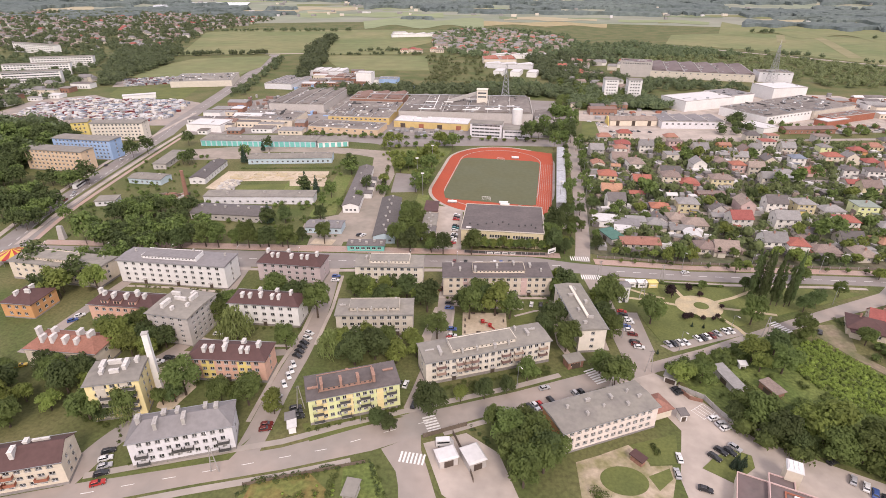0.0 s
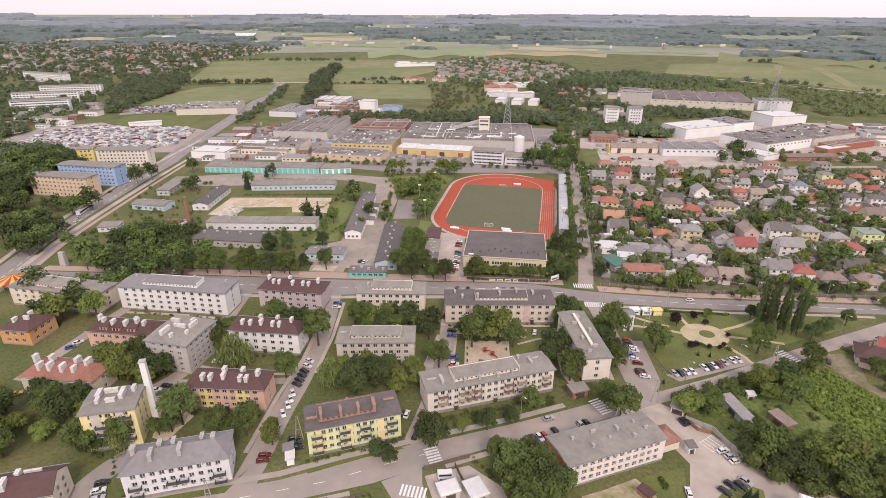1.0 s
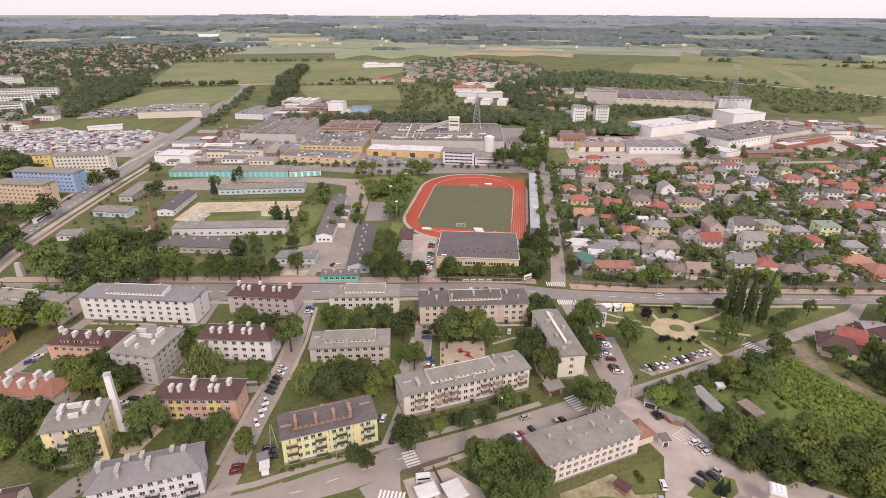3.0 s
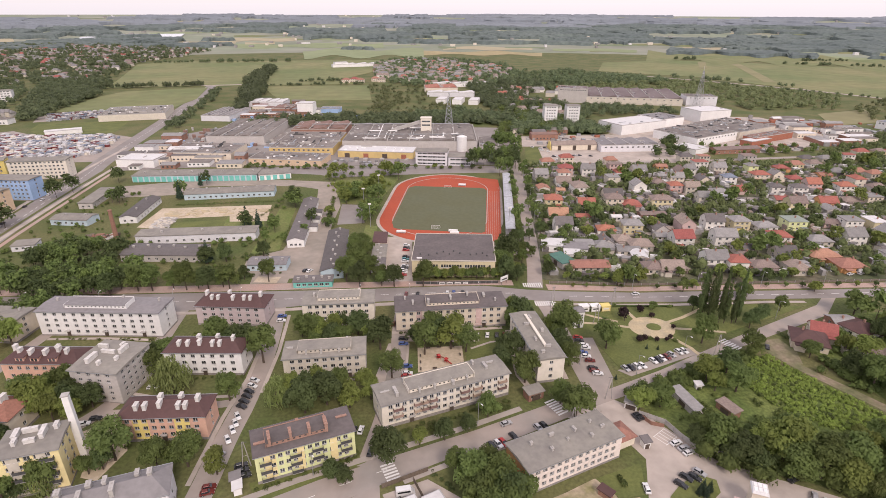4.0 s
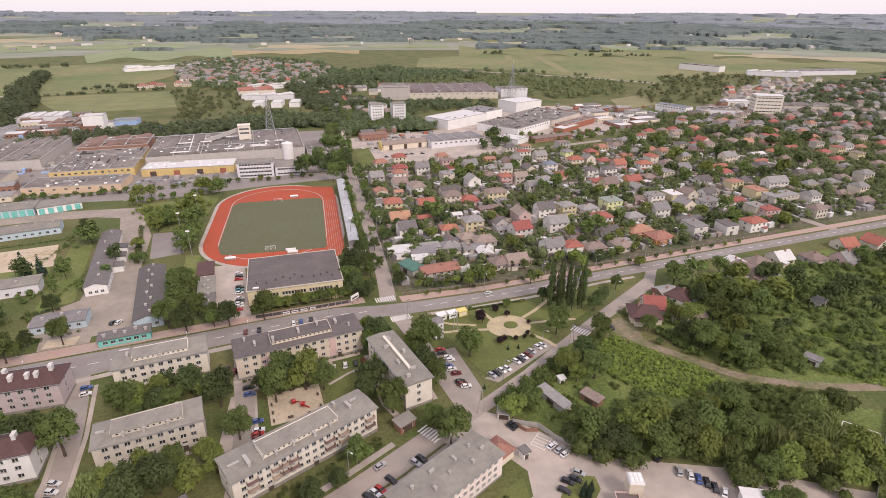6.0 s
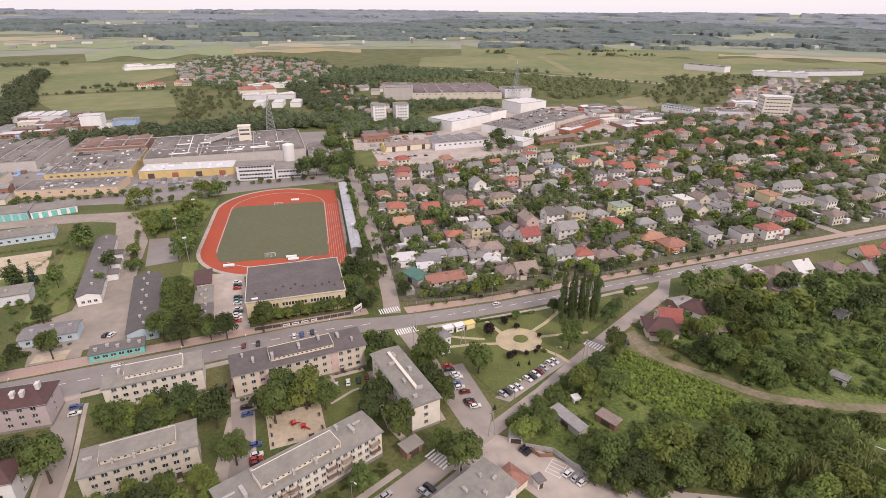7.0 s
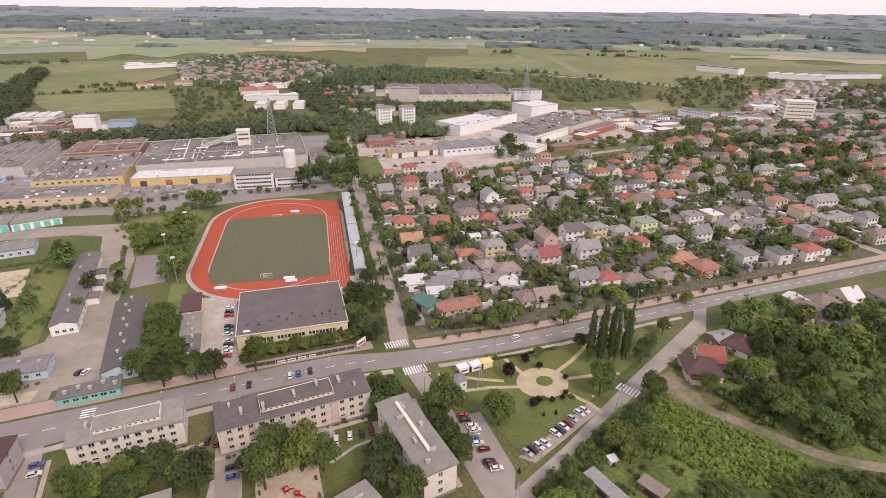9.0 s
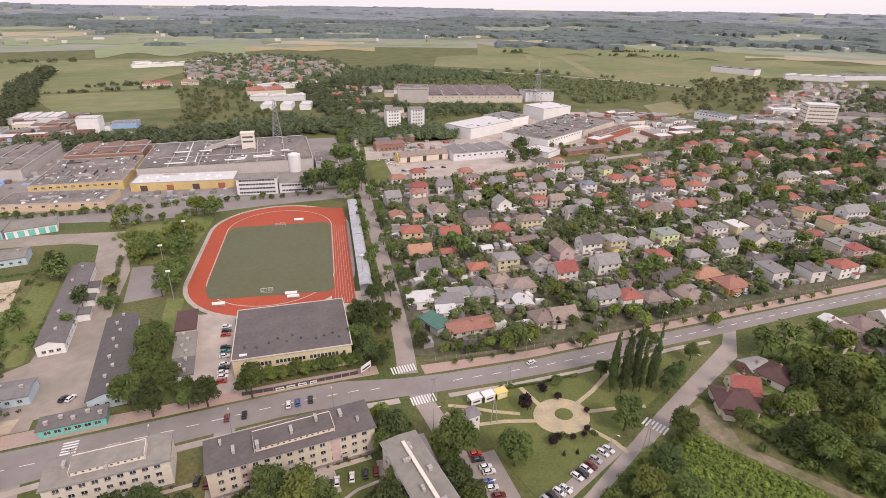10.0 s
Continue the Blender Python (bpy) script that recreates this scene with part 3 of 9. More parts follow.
ribbon(mb, smooth([(-231, 222), (-240, 264), (-252, 341), (-258, 427), (-262, 511)]), 3.0, 0, 0.12)
structure("path_flats", mb, [CONCRETE], "pale concrete footpaths round the flats")

mb = MB()
mb.slab([(-51, 92), (-38, 95.6), (-31.5, 90), (-31, 84), (-52, 82)], 0, 0.09)
structure("garden_bed", mb, [mat("weedy_bed", (0.215, 0.140, 0.055), 0.95, scale=0.8, big=0.16, var=0.3, alt=(0.150, 0.165, 0.050), bump=0.5)], "rust-brown weedy bed of the kitchen garden")
mb = MB()
mb.slab([(-28.5, 97.4), (-21, 99.2), (-16.5, 90), (-15, 80), (-27, 80)], 0, 0.085)
structure("garden_lawn", mb, [WEEDS], "bright green plot of the kitchen garden")

# stadium
ST = pose(20.8, 336, 0, 0, 0, -8.0)


def oval(r, s, n=24, cv=4.5):
    return ([(r * math.cos(a), cv + s + r * math.sin(a)) for a in np.linspace(0, math.pi, n)]
            + [(r * math.cos(a), cv - s + r * math.sin(a)) for a in np.linspace(math.pi, 2 * math.pi, n)])


stadium = thing("stadium", ST, "red running track round a dull green football pitch", "stadium", kind="structure")
mb = MB()
mb.slab(oval(38.6, 30), 0, 0.06)
mb.slab([(26, -48), (48, -48), (48, -64), (20, -66)], 0, 0.058)
part("surround", mb, [CONCRETE], stadium, "pale beige paved surround")
mb = MB()
mb.slab(oval(36.6, 30), 0, 0.10)
mb.box(27, 37.2, -58, 40, 0, 0.104)
mb.slab([(10, 69.5), (36, 62), (37.2, 40), (30, 50)], 0, 0.098)
part("track", mb, [TRACK], stadium, "brick-red rubber track")
mb = MB()
GREEN = [(-28, -34), (-25.5, -43), (-22, -44.5), (26, -46), (28, -44), (28, 34), (26.5, 38.5), (22, 40), (-24, 40), (-27, 37), (-28, 33)]
mb.slab(GREEN, 0.02, 0.125)
part("turf", mb, [TURF], stadium, "dull green artificial turf")
mb = MB()
lay = lambda x0, x1, y0, y1: mb.box(x0, x1, y0, y1, 0.05, 0.13)
for k in range(7):
    ring = oval(28.6 + k * 1.22, 30, 32)
    ribbon(mb, ring + ring[:1], 0.5 if k == 0 else 0.09, 0.05, 0.112 if k else 0.135)
for k in range(8):
    lay(28.6 + k * 1.2 - 0.06, 28.6 + k * 1.2 + 0.06, -57, 34)
y0, y1, hw = -41.5, 37.5, 25.5
for a in ((-hw, hw, y0, y0 + 0.12), (-hw, hw, y1 - 0.12, y1), (-hw, -hw + 0.12, y0, y1), (hw - 0.12, hw, y0, y1), (-hw, hw, -2.06, -1.94)):
    lay(*a)
for e, d in ((y0, 1), (y1, -1)):
    for w, dep in ((16, 13), (7.5, 4.5)):
        lay(-w, w, min(e + d * dep, e + d * (dep - 0.12)), max(e + d * dep, e + d * (dep - 0.12)))
        for x in (-w, w):
            lay(x - 0.06, x + 0.06, min(e, e + d * dep), max(e, e + d * dep))
circle = [(7.5 * math.cos(a), -2 + 7.5 * math.sin(a)) for a in np.linspace(0, 2 * math.pi, 40)]
ribbon(mb, circle, 0.12, 0.05, 0.13)
part("marking", mb, [mat("pitch_paint", (0.42, 0.40, 0.36), 0.8)], stadium, "thin pale pitch and lane lines")


def goal(m):
    g = thing("goal", m @ Matrix.Scale(0.8, 4), "white metal football goal with net on the pitch", "goal", "goals of the stadium")
    mb = MB()
    for x in (-3.2, 3.2):
        mb.beam((x, 0, 0.1), (x, 0, 2.5), 0.09)
    mb.beam((-3.2, 0, 2.5), (3.2, 0, 2.5), 0.09)
    part("frame", mb, [FRAME], g)
    mb = MB()
    for x in np.linspace(-3.2, 3.2, 9):
        mb.beam((x, 0, 2.45), (x, 1.6, 0.12), 0.025, n=3)
    for k in range(4):
        mb.beam((-3.2, 0.4 * k + 0.3, 2.2 - 0.55 * k), (3.2, 0.4 * k + 0.3, 2.2 - 0.55 * k), 0.025, n=3)
    part("net", mb, [FRAME], g)
    return g


goal(ST @ pose(0, y1, 0.0))
goal(ST @ pose(-1, y0, 0.0, 0, 0, 180))
for x, y, a in ((9.5, -46, 0), (10, 44.5, 0), (10.5, -49, 0), (-20, -50, 0)):
    d = thing("team_shelter", ST @ pose(x, y, 0.1, 0, 0, a), "low white team shelter beside the pitch", "shelter", "shelters of the stadium")
    mb = MB()
    mb.hexa([(-2.6, -0.6, 0), (2.6, -0.6, 0), (2.6, 0.6, 0), (-2.6, 0.6, 0)], [(-2.6, -0.2, 1.3), (2.6, -0.2, 1.3), (2.6, 0.6, 1.4), (-2.6, 0.6, 1.4)])
    part("canopy", mb, [FRAME], d)
    mb = MB()
    mb.box(-2.7, 2.7, -0.9, -0.83, 0.3, 0.8)
    part("bench", mb, [METAL], d)

stand = thing("grandstand", ST @ pose(42.0, 4, 0), "long grey canopied grandstand beside the red track", "grandstand")
mb = MB()
for k in range(5):
    mb.box(-2.4 + k * 0.9, -1.5 + k * 0.9, -57, 57, 0, 0.5 + 0.42 * k)
part("terrace", mb, [CONC], stand)
for s in range(4):
    mb = MB()
    a, b = -57 + s * 28.7, -57 + s * 28.7 + 28.0
    prof = [(-2.8, 5.6), (-1.2, 5.95), (0.8, 6.0), (2.3, 5.6), (2.9, 4.8)]
    for (p, z), (q, w) in zip(prof, prof[1:]):
        mb.hexa([(p, a, z), (q, a, w), (q, b, w), (p, b, z)], [(p, a, z + 0.14), (q, a, w + 0.14), (q, b, w + 0.14), (p, b, z + 0.14)])
    part("canopy", mb, [mat("canopy_sheet", (0.46, 0.47, 0.49), 0.5, 0.2)], stand)
for s in range(13):
    mb = MB()
    mb.beam((2.5, -56 + s * 9.3, 0), (2.5, -56 + s * 9.3, 5.4), 0.12)
    mb.beam((2.5, -56 + s * 9.3, 5.0), (-2.4, -56 + s * 9.3, 5.7), 0.09)
    part("post", mb, [METAL], stand)


# ---- buildings ----
def facade(mb, p, u, L, z0, z1, holes, mi=0, depth=0.2):
    """A wall from p along u, with rectangular openings (u0, u1, z0, z1) that go back by depth."""
    nx, ny = u[1], -u[0]
    us = sorted({0.0, L, *(round(h[0], 3) for h in holes), *(round(h[1], 3) for h in holes)})
    zs = sorted({z0, z1, *(round(h[2], 3) for h in holes), *(round(h[3], 3) for h in holes)})
    at = lambda s, z, d=0.0: (p[0] + u[0] * s - nx * d, p[1] + u[1] * s - ny * d, z)
    for a, b in zip(us, us[1:]):
        run = None
        for c, d in zip(zs, zs[1:]):
            s, z = (a + b) / 2, (c + d) / 2
            if any(h[0] < s < h[1] and h[2] < z < h[3] for h in holes):
                if run is not None:
                    mb.face([at(a, run), at(b, run), at(b, c), at(a, c)], mi)
                    run = None
            elif run is None:
                run = c
        if run is not None:
            mb.face([at(a, run), at(b, run), at(b, z1), at(a, z1)], mi)
    for a, b, c, d in holes:
        q, r = [at(a, c), at(b, c), at(b, d), at(a, d)], [at(a, c, depth), at(b, c, depth), at(b, d, depth), at(a, d, depth)]
        for i in range(4):
            j = (i + 1) % 4
            mb.face([q[i], q[j], r[j], r[i]], mi)


_window_cache = {}


def window_mesh(w, h, leaves):
    key = (round(w, 2), round(h, 2), leaves)
    if key not in _window_cache:
        mb, f = MB(), 0.07
        mb.face([(-w / 2, 0.04, 0), (w / 2, 0.04, 0), (w / 2, 0.04, h), (-w / 2, 0.04, h)], 1)
        mb.box(-w / 2, w / 2, -0.02, 0.05, 0, f)
        mb.box(-w / 2, w / 2, -0.02, 0.05, h - f, h)
        for k in range(leaves + 1):
            x = -w / 2 + f / 2 + k * (w - f) / leaves
            mb.box(x - f / 2, x + f / 2, -0.02, 0.05, f, h - f)
        mb.box(-w / 2 - 0.05, w / 2 + 0.05, -0.26, 0.0, -0.06, 0.0)
        _window_cache[key] = mb.mesh("window", [FRAME, GLASS])
    return _window_cache[key]


def put_windows(parent, p, u, holes, leaves=2, depth=0.2, name="window"):
    nx, ny = u[1], -u[0]
    ang = math.atan2(u[1], u[0])
    for a, b, c, d in holes:
        ob = new(name, window_mesh(b - a, d - c, leaves if b - a > 0.8 else 1))
        s = (a + b) / 2
        ob.parent = parent
        ob.matrix_basis = Matrix.Translation((p[0] + u[0] * s - nx * depth, p[1] + u[1] * s - ny * depth, c)) @ Matrix.Rotation(ang, 4, "Z")


def hip_roof(mb, L, D, z, over, rise_, inset, mi=0):
    x, y = L / 2 + over, D / 2 + over
    r = x - inset
    e = [(-x, -y, z), (x, -y, z), (x, y, z), (-x, y, z)]
    lo = [(a, b, z - 0.18) for a, b, _ in e]
    A, B = (-r, 0, z + rise_), (r, 0, z + rise_)
    mb.face([e[0], e[1], B, A], mi)
    mb.face([e[2], e[3], A, B], mi)
    mb.face([e[1], e[2], B], mi)
    mb.face([e[3], e[0], A], mi)
    for i in range(4):
        j = (i + 1) % 4
        mb.face([lo[i], lo[j], e[j], e[i]], mi)
    mb.face(lo[::-1], mi)


def gable_roof(mb, L, D, z, over, rise_, mi=0, ox=0.25, t=0.2):
    x, y = L / 2 + ox, D / 2 + over
    for s in (-1, 1):
        lo = [(-x, s * y, z - rise_ * over / (D / 2)), (x, s * y, z - rise_ * over / (D / 2)), (x, 0, z + rise_), (-x, 0, z + rise_)]
        if s > 0:
            lo = lo[::-1]
        mb.hexa(lo, [(a, b, c + t) for a, b, c in lo], mi)


def columns(L, n, w, edge=1.6):
    return [(edge + (L - 2 * edge) * (k + 0.5) / n - w / 2, edge + (L - 2 * edge) * (k + 0.5) / n + w / 2) for k in range(n)]


def chimney(parent, x, y, z, w=0.6, d=1.4, h=1.6, m=None, name="chimney", label=""):
    mb = MB()
    mb.box(x - w / 2, x + w / 2, y - d / 2, y + d / 2, z - 0.8, z + h)
    mb.box(x - w / 2 - 0.08, x + w / 2 + 0.08, y - d / 2 - 0.08, y + d / 2 + 0.08, z + h, z + h + 0.14)
    for k in range(2):
        yy = y + (k - 0.5) * d * 0.5
        mb.box(x - 0.12, x + 0.12, yy - 0.12, yy + 0.12, z + h + 0.14, z + h + 0.34)
    part(name, mb, [m or CONC], parent, label)


def balcony(parent, x, y, z, w=3.0, m=None):
    mb = MB()
    mb.box(x - w / 2, x + w / 2, y - 1.15, y + 0.02, z - 0.14, z)
    mb.box(x - w / 2, x + w / 2, y - 1.15, y - 1.07, z + 0.06, z + 0.98, 1)
    for s in (-1, 1):
        mb.box(x + s * (w / 2 - 0.03) - 0.03, x + s * (w / 2 - 0.03) + 0.03, y - 1.07, y - 0.05, z + 0.06, z + 0.98, 1)
    part("balcony", mb, [CONC, m or METAL], parent)


def flats(cx, cy, L, D, rot, h, storeys, wall, roof, kind, label, cols=9, w=1.5, base=0.9, endcols=1, plinth=True, back=True,
          clere=None, stacks=(), balconies=(), rail=None, leaves=2, trim=None, doors=(), stack_mat=None):
    """A block of flats, its long front towards -y: walls with window openings, roof, stacks and balconies."""
    b = thing("apartment_block", pose(cx, cy, 0, 0, 0, rot), label, "apartment block", "blocks of flats")
    sh = (h - base - 0.25) / storeys
    wm = WALL[wall]
    rows = [(base + k * sh + 0.9, base + k * sh + 0.9 + min(1.3, sh - 1.2)) for k in range(storeys)]
    w *= 1.0
    sides = (((-L / 2, -D / 2), (1, 0), L, cols, True), ((L / 2, -D / 2), (0, 1), D, endcols, True),
             ((L / 2, D / 2), (-1, 0), L, cols, back), ((-L / 2, D / 2), (0, -1), D, endcols, True))
    mb = MB()
    todo = []
    for p, u, length, n, on in sides:
        holes = [(c[0], c[1], r[0], r[1]) for c in columns(length, n, w if length > 12 else min(w, 1.3)) for r in rows] if n and on else []
        facade(mb, p, u, length, 0.0, h, holes)
        todo.append((p, u, holes))
    mb.face([(-L / 2, -D / 2, h), (L / 2, -D / 2, h), (L / 2, D / 2, h), (-L / 2, D / 2, h)])
    part("wall", mb, [wm], b)
    for p, u, holes in todo:
        put_windows(b, p, u, holes, leaves)
    if plinth:
        mb = MB()
        mb.box(-L / 2 - 0.05, L / 2 + 0.05, -D / 2 - 0.05, D / 2 + 0.05, 0, base)
        part("plinth", mb, [WALL["plinth"]], b)
    mb = MB()
    if kind == "flat":
        o = 0.45
        mb.hexa([(-L / 2 - o, -D / 2 - o, h), (L / 2 + o, -D / 2 - o, h), (L / 2 + o, D / 2 + o, h), (-L / 2 - o, D / 2 + o, h)],
                [(-L / 2 - o, -D / 2 - o, h + 0.28), (L / 2 + o, -D / 2 - o, h + 0.28), (L / 2 + o, D / 2 + o, h + 0.28), (-L / 2 - o, D / 2 + o, h + 0.28)])
        mb.hexa([(-L / 2 - o + .1, -D / 2 - o + .1, h + 0.28), (L / 2 + o - .1, -D / 2 - o + .1, h + 0.28), (L / 2 + o - .1, D / 2 + o - .1, h + 0.28), (-L / 2 - o + .1, D / 2 + o - .1, h + 0.28)],
                [(-L / 2 - o + .1, -0.2, h + 0.75), (L / 2 + o - .1, -0.2, h + 0.75), (L / 2 + o - .1, 0.2, h + 0.75), (-L / 2 - o + .1, 0.2, h + 0.75)])
    elif kind == "hip":
        hip_roof(mb, L, D, h, 0.5, min(2.9, D * 0.28), D * 0.42)
    else:
        gable_roof(mb, L, D, h, 0.45, D * 0.3)
        for s in (-1, 1):
            g = [(s * L / 2, -D / 2, h), (s * L / 2, D / 2, h), (s * L / 2, 0, h + D * 0.3)]
            mb.face(g if s > 0 else g[::-1], 1)
    part("roof", mb, [ROOF[roof], wm], b)
    for s in (-1, 1):
        mb = MB()
        mb.box(-L / 2 - 0.5, L / 2 + 0.5, s * (D / 2 + 0.56) - 0.08, s * (D / 2 + 0.56) + 0.08, h + 0.0, h + 0.14)
        part("gutter", mb, [METAL], b)
    if clere:
        c0, c1, cm = clere
        x0, x1, z0, z1 = c0 * L - L / 2, c1 * L - L / 2, h + 0.3, h + 1.75
        y0, y1 = -D * 0.30, D * 0.18
        cl = part("attic_storey", MB(), [], b)
        mb = MB()
        n = max(5, int((x1 - x0) / 1.5))
        holes = [(0.5 + (x1 - x0 - 1) * (k + 0.5) / n - 0.3, 0.5 + (x1 - x0 - 1) * (k + 0.5) / n + 0.3, z0 + 0.55, z0 + 1.1) for k in range(n)]
        facade(mb, (x0, y0), (1, 0), x1 - x0, z0, z1, holes, depth=0.15)
        for k in holes:
            mb.face([(x0 + k[0], y0 + 0.15, k[2]), (x0 + k[1], y0 + 0.15, k[2]), (x0 + k[1], y0 + 0.15, k[3]), (x0 + k[0], y0 + 0.15, k[3])], 1)
        mb.face([(x1, y0, z0), (x1, y1, z0), (x1, y1, z1 + 0.5), (x1, y0, z1)])
        mb.face([(x0, y1, z0), (x0, y0, z0), (x0, y0, z1), (x0, y1, z1 + 0.5)])
        mb.face([(x1, y1, z0), (x0, y1, z0), (x0, y1, z1 + 0.5), (x1, y1, z1 + 0.5)])
        cl.data = mb.mesh("attic_storey", [cm, GLASS])
        mb = MB()
        mb.hexa([(x0 - .2, y0 - .25, z1), (x1 + .2, y0 - .25, z1), (x1 + .2, y1 + .2, z1 + 0.5), (x0 - .2, y1 + .2, z1 + 0.5)],
                [(x0 - .2, y0 - .25, z1 + .15), (x1 + .2, y0 - .25, z1 + .15), (x1 + .2, y1 + .2, z1 + 0.65), (x0 - .2, y1 + .2, z1 + 0.65)])
        part("attic_roof", mb, [ROOF[roof]], cl)
        mb = MB()
        mb.box(x0 - 0.2, x1 + 0.2, y1 + 0.2, y1 + 0.36, z1 - 0.1, z1 + 0.85)
        mb.box(x1 + 0.1, x1 + 0.26, y0 - 0.3, y1 + 0.2, z0, z1 + 0.7)
        mb.box(x0 - 0.3, x0 - 0.18, y0 - 0.2, y1 + 0.2, z0, z1 + 0.35)
        part("parapet", mb, [cm], cl)
    for x, y, cw, cd, ch in stacks:
        z = h + 0.5 if kind == "flat" else h + (1 - abs(y) / (D / 2)) * (min(2.9, D * 0.28) if kind == "hip" else D * 0.3)
        if clere and clere[0] < x / L + 0.5 < clere[1] and -D * 0.3 < y < D * 0.2:
            z = h + 2.0
        chimney(b, x, y, z, cw * 1.15, cd, ch * (1.35 if kind == "flat" else 1.1), stack_mat)
    cs = columns(L, cols, w)
    for c, r in balconies:
        balcony(b, -L / 2 + sum(cs[c]) / 2, -D / 2, base + r * sh + 0.12, 3.0, rail)
    for c in doors:
        x = -L / 2 + sum(cs[c]) / 2
        mb = MB()
        mb.box(x - 0.7, x + 0.7, -D / 2 - 0.12, -D / 2 - 0.02, 0.1, 2.3, 0)
        mb.box(x - 1.0, x + 1.0, -D / 2 - 1.0, -D / 2 - 0.02, 2.45, 2.6, 1)
        part("door", mb, [DARKDOOR, CONC], b)
    if trim:
        for x0, x1 in trim[1]:
            mb = MB()
            hs = [(c[0] + L * 0 - (x0 + L / 2), c[1] - (x0 + L / 2), r[0], r[1]) for c in cs for r in rows if c[0] - L / 2 > x0 and c[1] - L / 2 < x1]
            facade(mb, (x0, -D / 2 - 0.04), (1, 0), x1 - x0, base + 0.05, h - 0.05, hs, depth=0.05)
            part("panel", mb, [WALL[trim[0]]], b)
    return b


def row(n, L, y=0.0, w=0.55, d=1.6, h=1.5, pad=3.0):
    return [(-L / 2 + pad + (L - 2 * pad) * k / (n - 1), y + (0.5 if k % 2 else -0.3), w, d, h) for k in range(n)]


WHITE_STACK = mat("whitewashed_stack", (0.62, 0.60, 0.57), 0.9, scale=1.0, var=0.15)
BRICK_STACK = mat("brick_stack", (0.36, 0.22, 0.17), 0.9, scale=2.0, var=0.15)
flats(-119.5, 193.5, 47.5, 11.7, -4.4, 10.6, 4, "white", "slate", "flat", "long white four-storey flats with grey flat roof", 12, base=0.6, clere=(0.22, 0.72, WALL["white"]), stacks=row(4, 46, 2.5, h=0.8, d=0.8), doors=(2, 6, 10))
flats(-170, 193, 43, 12, -8.4, 8.6, 3, "cream", "felt", "flat", "cream three-storey flats with grey flat roof", 10, clere=(0.15, 0.65, WALL["cream"]), stacks=row(4, 42, 2.5, h=0.8, d=0.8), endcols=1)
flats(-71.6, 198.5, 27.6, 11, -5.5, 8.6, 3, "mauve", "maroon", "hip", "mauve three-storey flats with maroon hipped roof", 7, stacks=[(-11, .5, .9, 1.8, 1.0), (-8, -2, .9, 1.7, 1.2), (-5.5, -2, .9, 1.7, 1.2), (-2, 1, .8, 1.8, 1.2), (0.5, -2, .9, 1.9, 1.2), (5, -2, .9, 1.7, 1.2), (7.5, -2, .9, 1.7, 1.2), (11, 0, .9, 1.8, 1.0)], stack_mat=WHITE_STACK)
flats(-71.3, 165.5, 26.5, 9.5, -3.3, 9.2, 3, "white", "maroon", "hip", "white three-storey flats with maroon hipped roof", 7, stacks=[(-8.5, -2, .9, 1.8, 1.2), (-5.5, -2, .9, 1.8, 1.2), (-1.5, -1.6, .9, 2.0, 1.3), (3, -2, .9, 1.8, 1.2), (5.5, -2, .9, 1.8, 1.2), (-3, 1.4, .9, 1.8, 1.2), (3.5, 1.6, .9, 1.8, 1.2), (9.5, 0, .8, 1.9, 1.0)], stack_mat=WHITE_STACK, doors=(3,))
flats(-99.2, 156.5, 16.2, 16.9, -10.2, 11.6, 5, "grey", "felt", "flat", "grey five-storey tower flats with rooftop vents", 4, w=1.4, base=0.4, endcols=5, stacks=[(-4, -3, 1.0, 4.5, 1.2), (-1, 1, 4.0, 0.8, 1.0), (3, 3, .8, 4, 1.2), (0, -5, .7, 1.4, .9), (4, -2, .7, 1.4, .9), (-5, 4, 3, .7, .9), (1, 5.5, .7, 2, .9)], stack_mat=WHITE_STACK)
flats(-166.4, 167.1, 12.5, 12.5, -4, 6.4, 2, "orange", "maroon", "hip", "orange two-storey house flats with maroon hipped roof", 3, base=0.5, endcols=3, stacks=[(-2, -2.5, .8, 2, 1.2), (2, -1.5, 1.8, .8, 1.2), (0, 2.5, .8, 2, 1.2)], stack_mat=WHITE_STACK)
dormer_house = flats(-124.8, 164.5, 26, 9.5, -3.6, 7.4, 2, "terracotta", "maroon", "hip", "terracotta flats with dormered maroon roof", 8, stacks=[(-11, 1, .9, 1.6, 1.3), (-8, -1, .9, 1.7, 1.4), (-4, -1.4, 1.0, 2.0, 1.4), (1, -1.4, 1.0, 2.0, 1.4), (5, -.5, .9, 1.7, 1.4), (8, -1, .9, 1.7, 1.3), (3, 1.6, .9, 1.7, 1.2)], stack_mat=WHITE_STACK)
for x in (-6.5, -1.5, 4.5):
    mb = MB()
    mb.box(x - 1.4, x + 1.4, -4.2, -1.6, 7.3, 9.3)
    mb.hexa([(x - 1.7, -4.5, 9.3), (x + 1.7, -4.5, 9.3), (x + 1.7, -0.6, 9.5), (x - 1.7, -0.6, 9.5)], [(x - 1.7, -4.5, 9.45), (x + 1.7, -4.5, 9.45), (x + 1.7, -0.6, 9.65), (x - 1.7, -0.6, 9.65)], 1)
    for s in (-0.6, 0.6):
        mb.box(x + s - 0.4, x + s + 0.4, -4.26, -4.2, 8.0, 9.0, 2)
    part("dormer", mb, [WALL["terracotta"], ROOF["maroon"], GLASS], dormer_house)
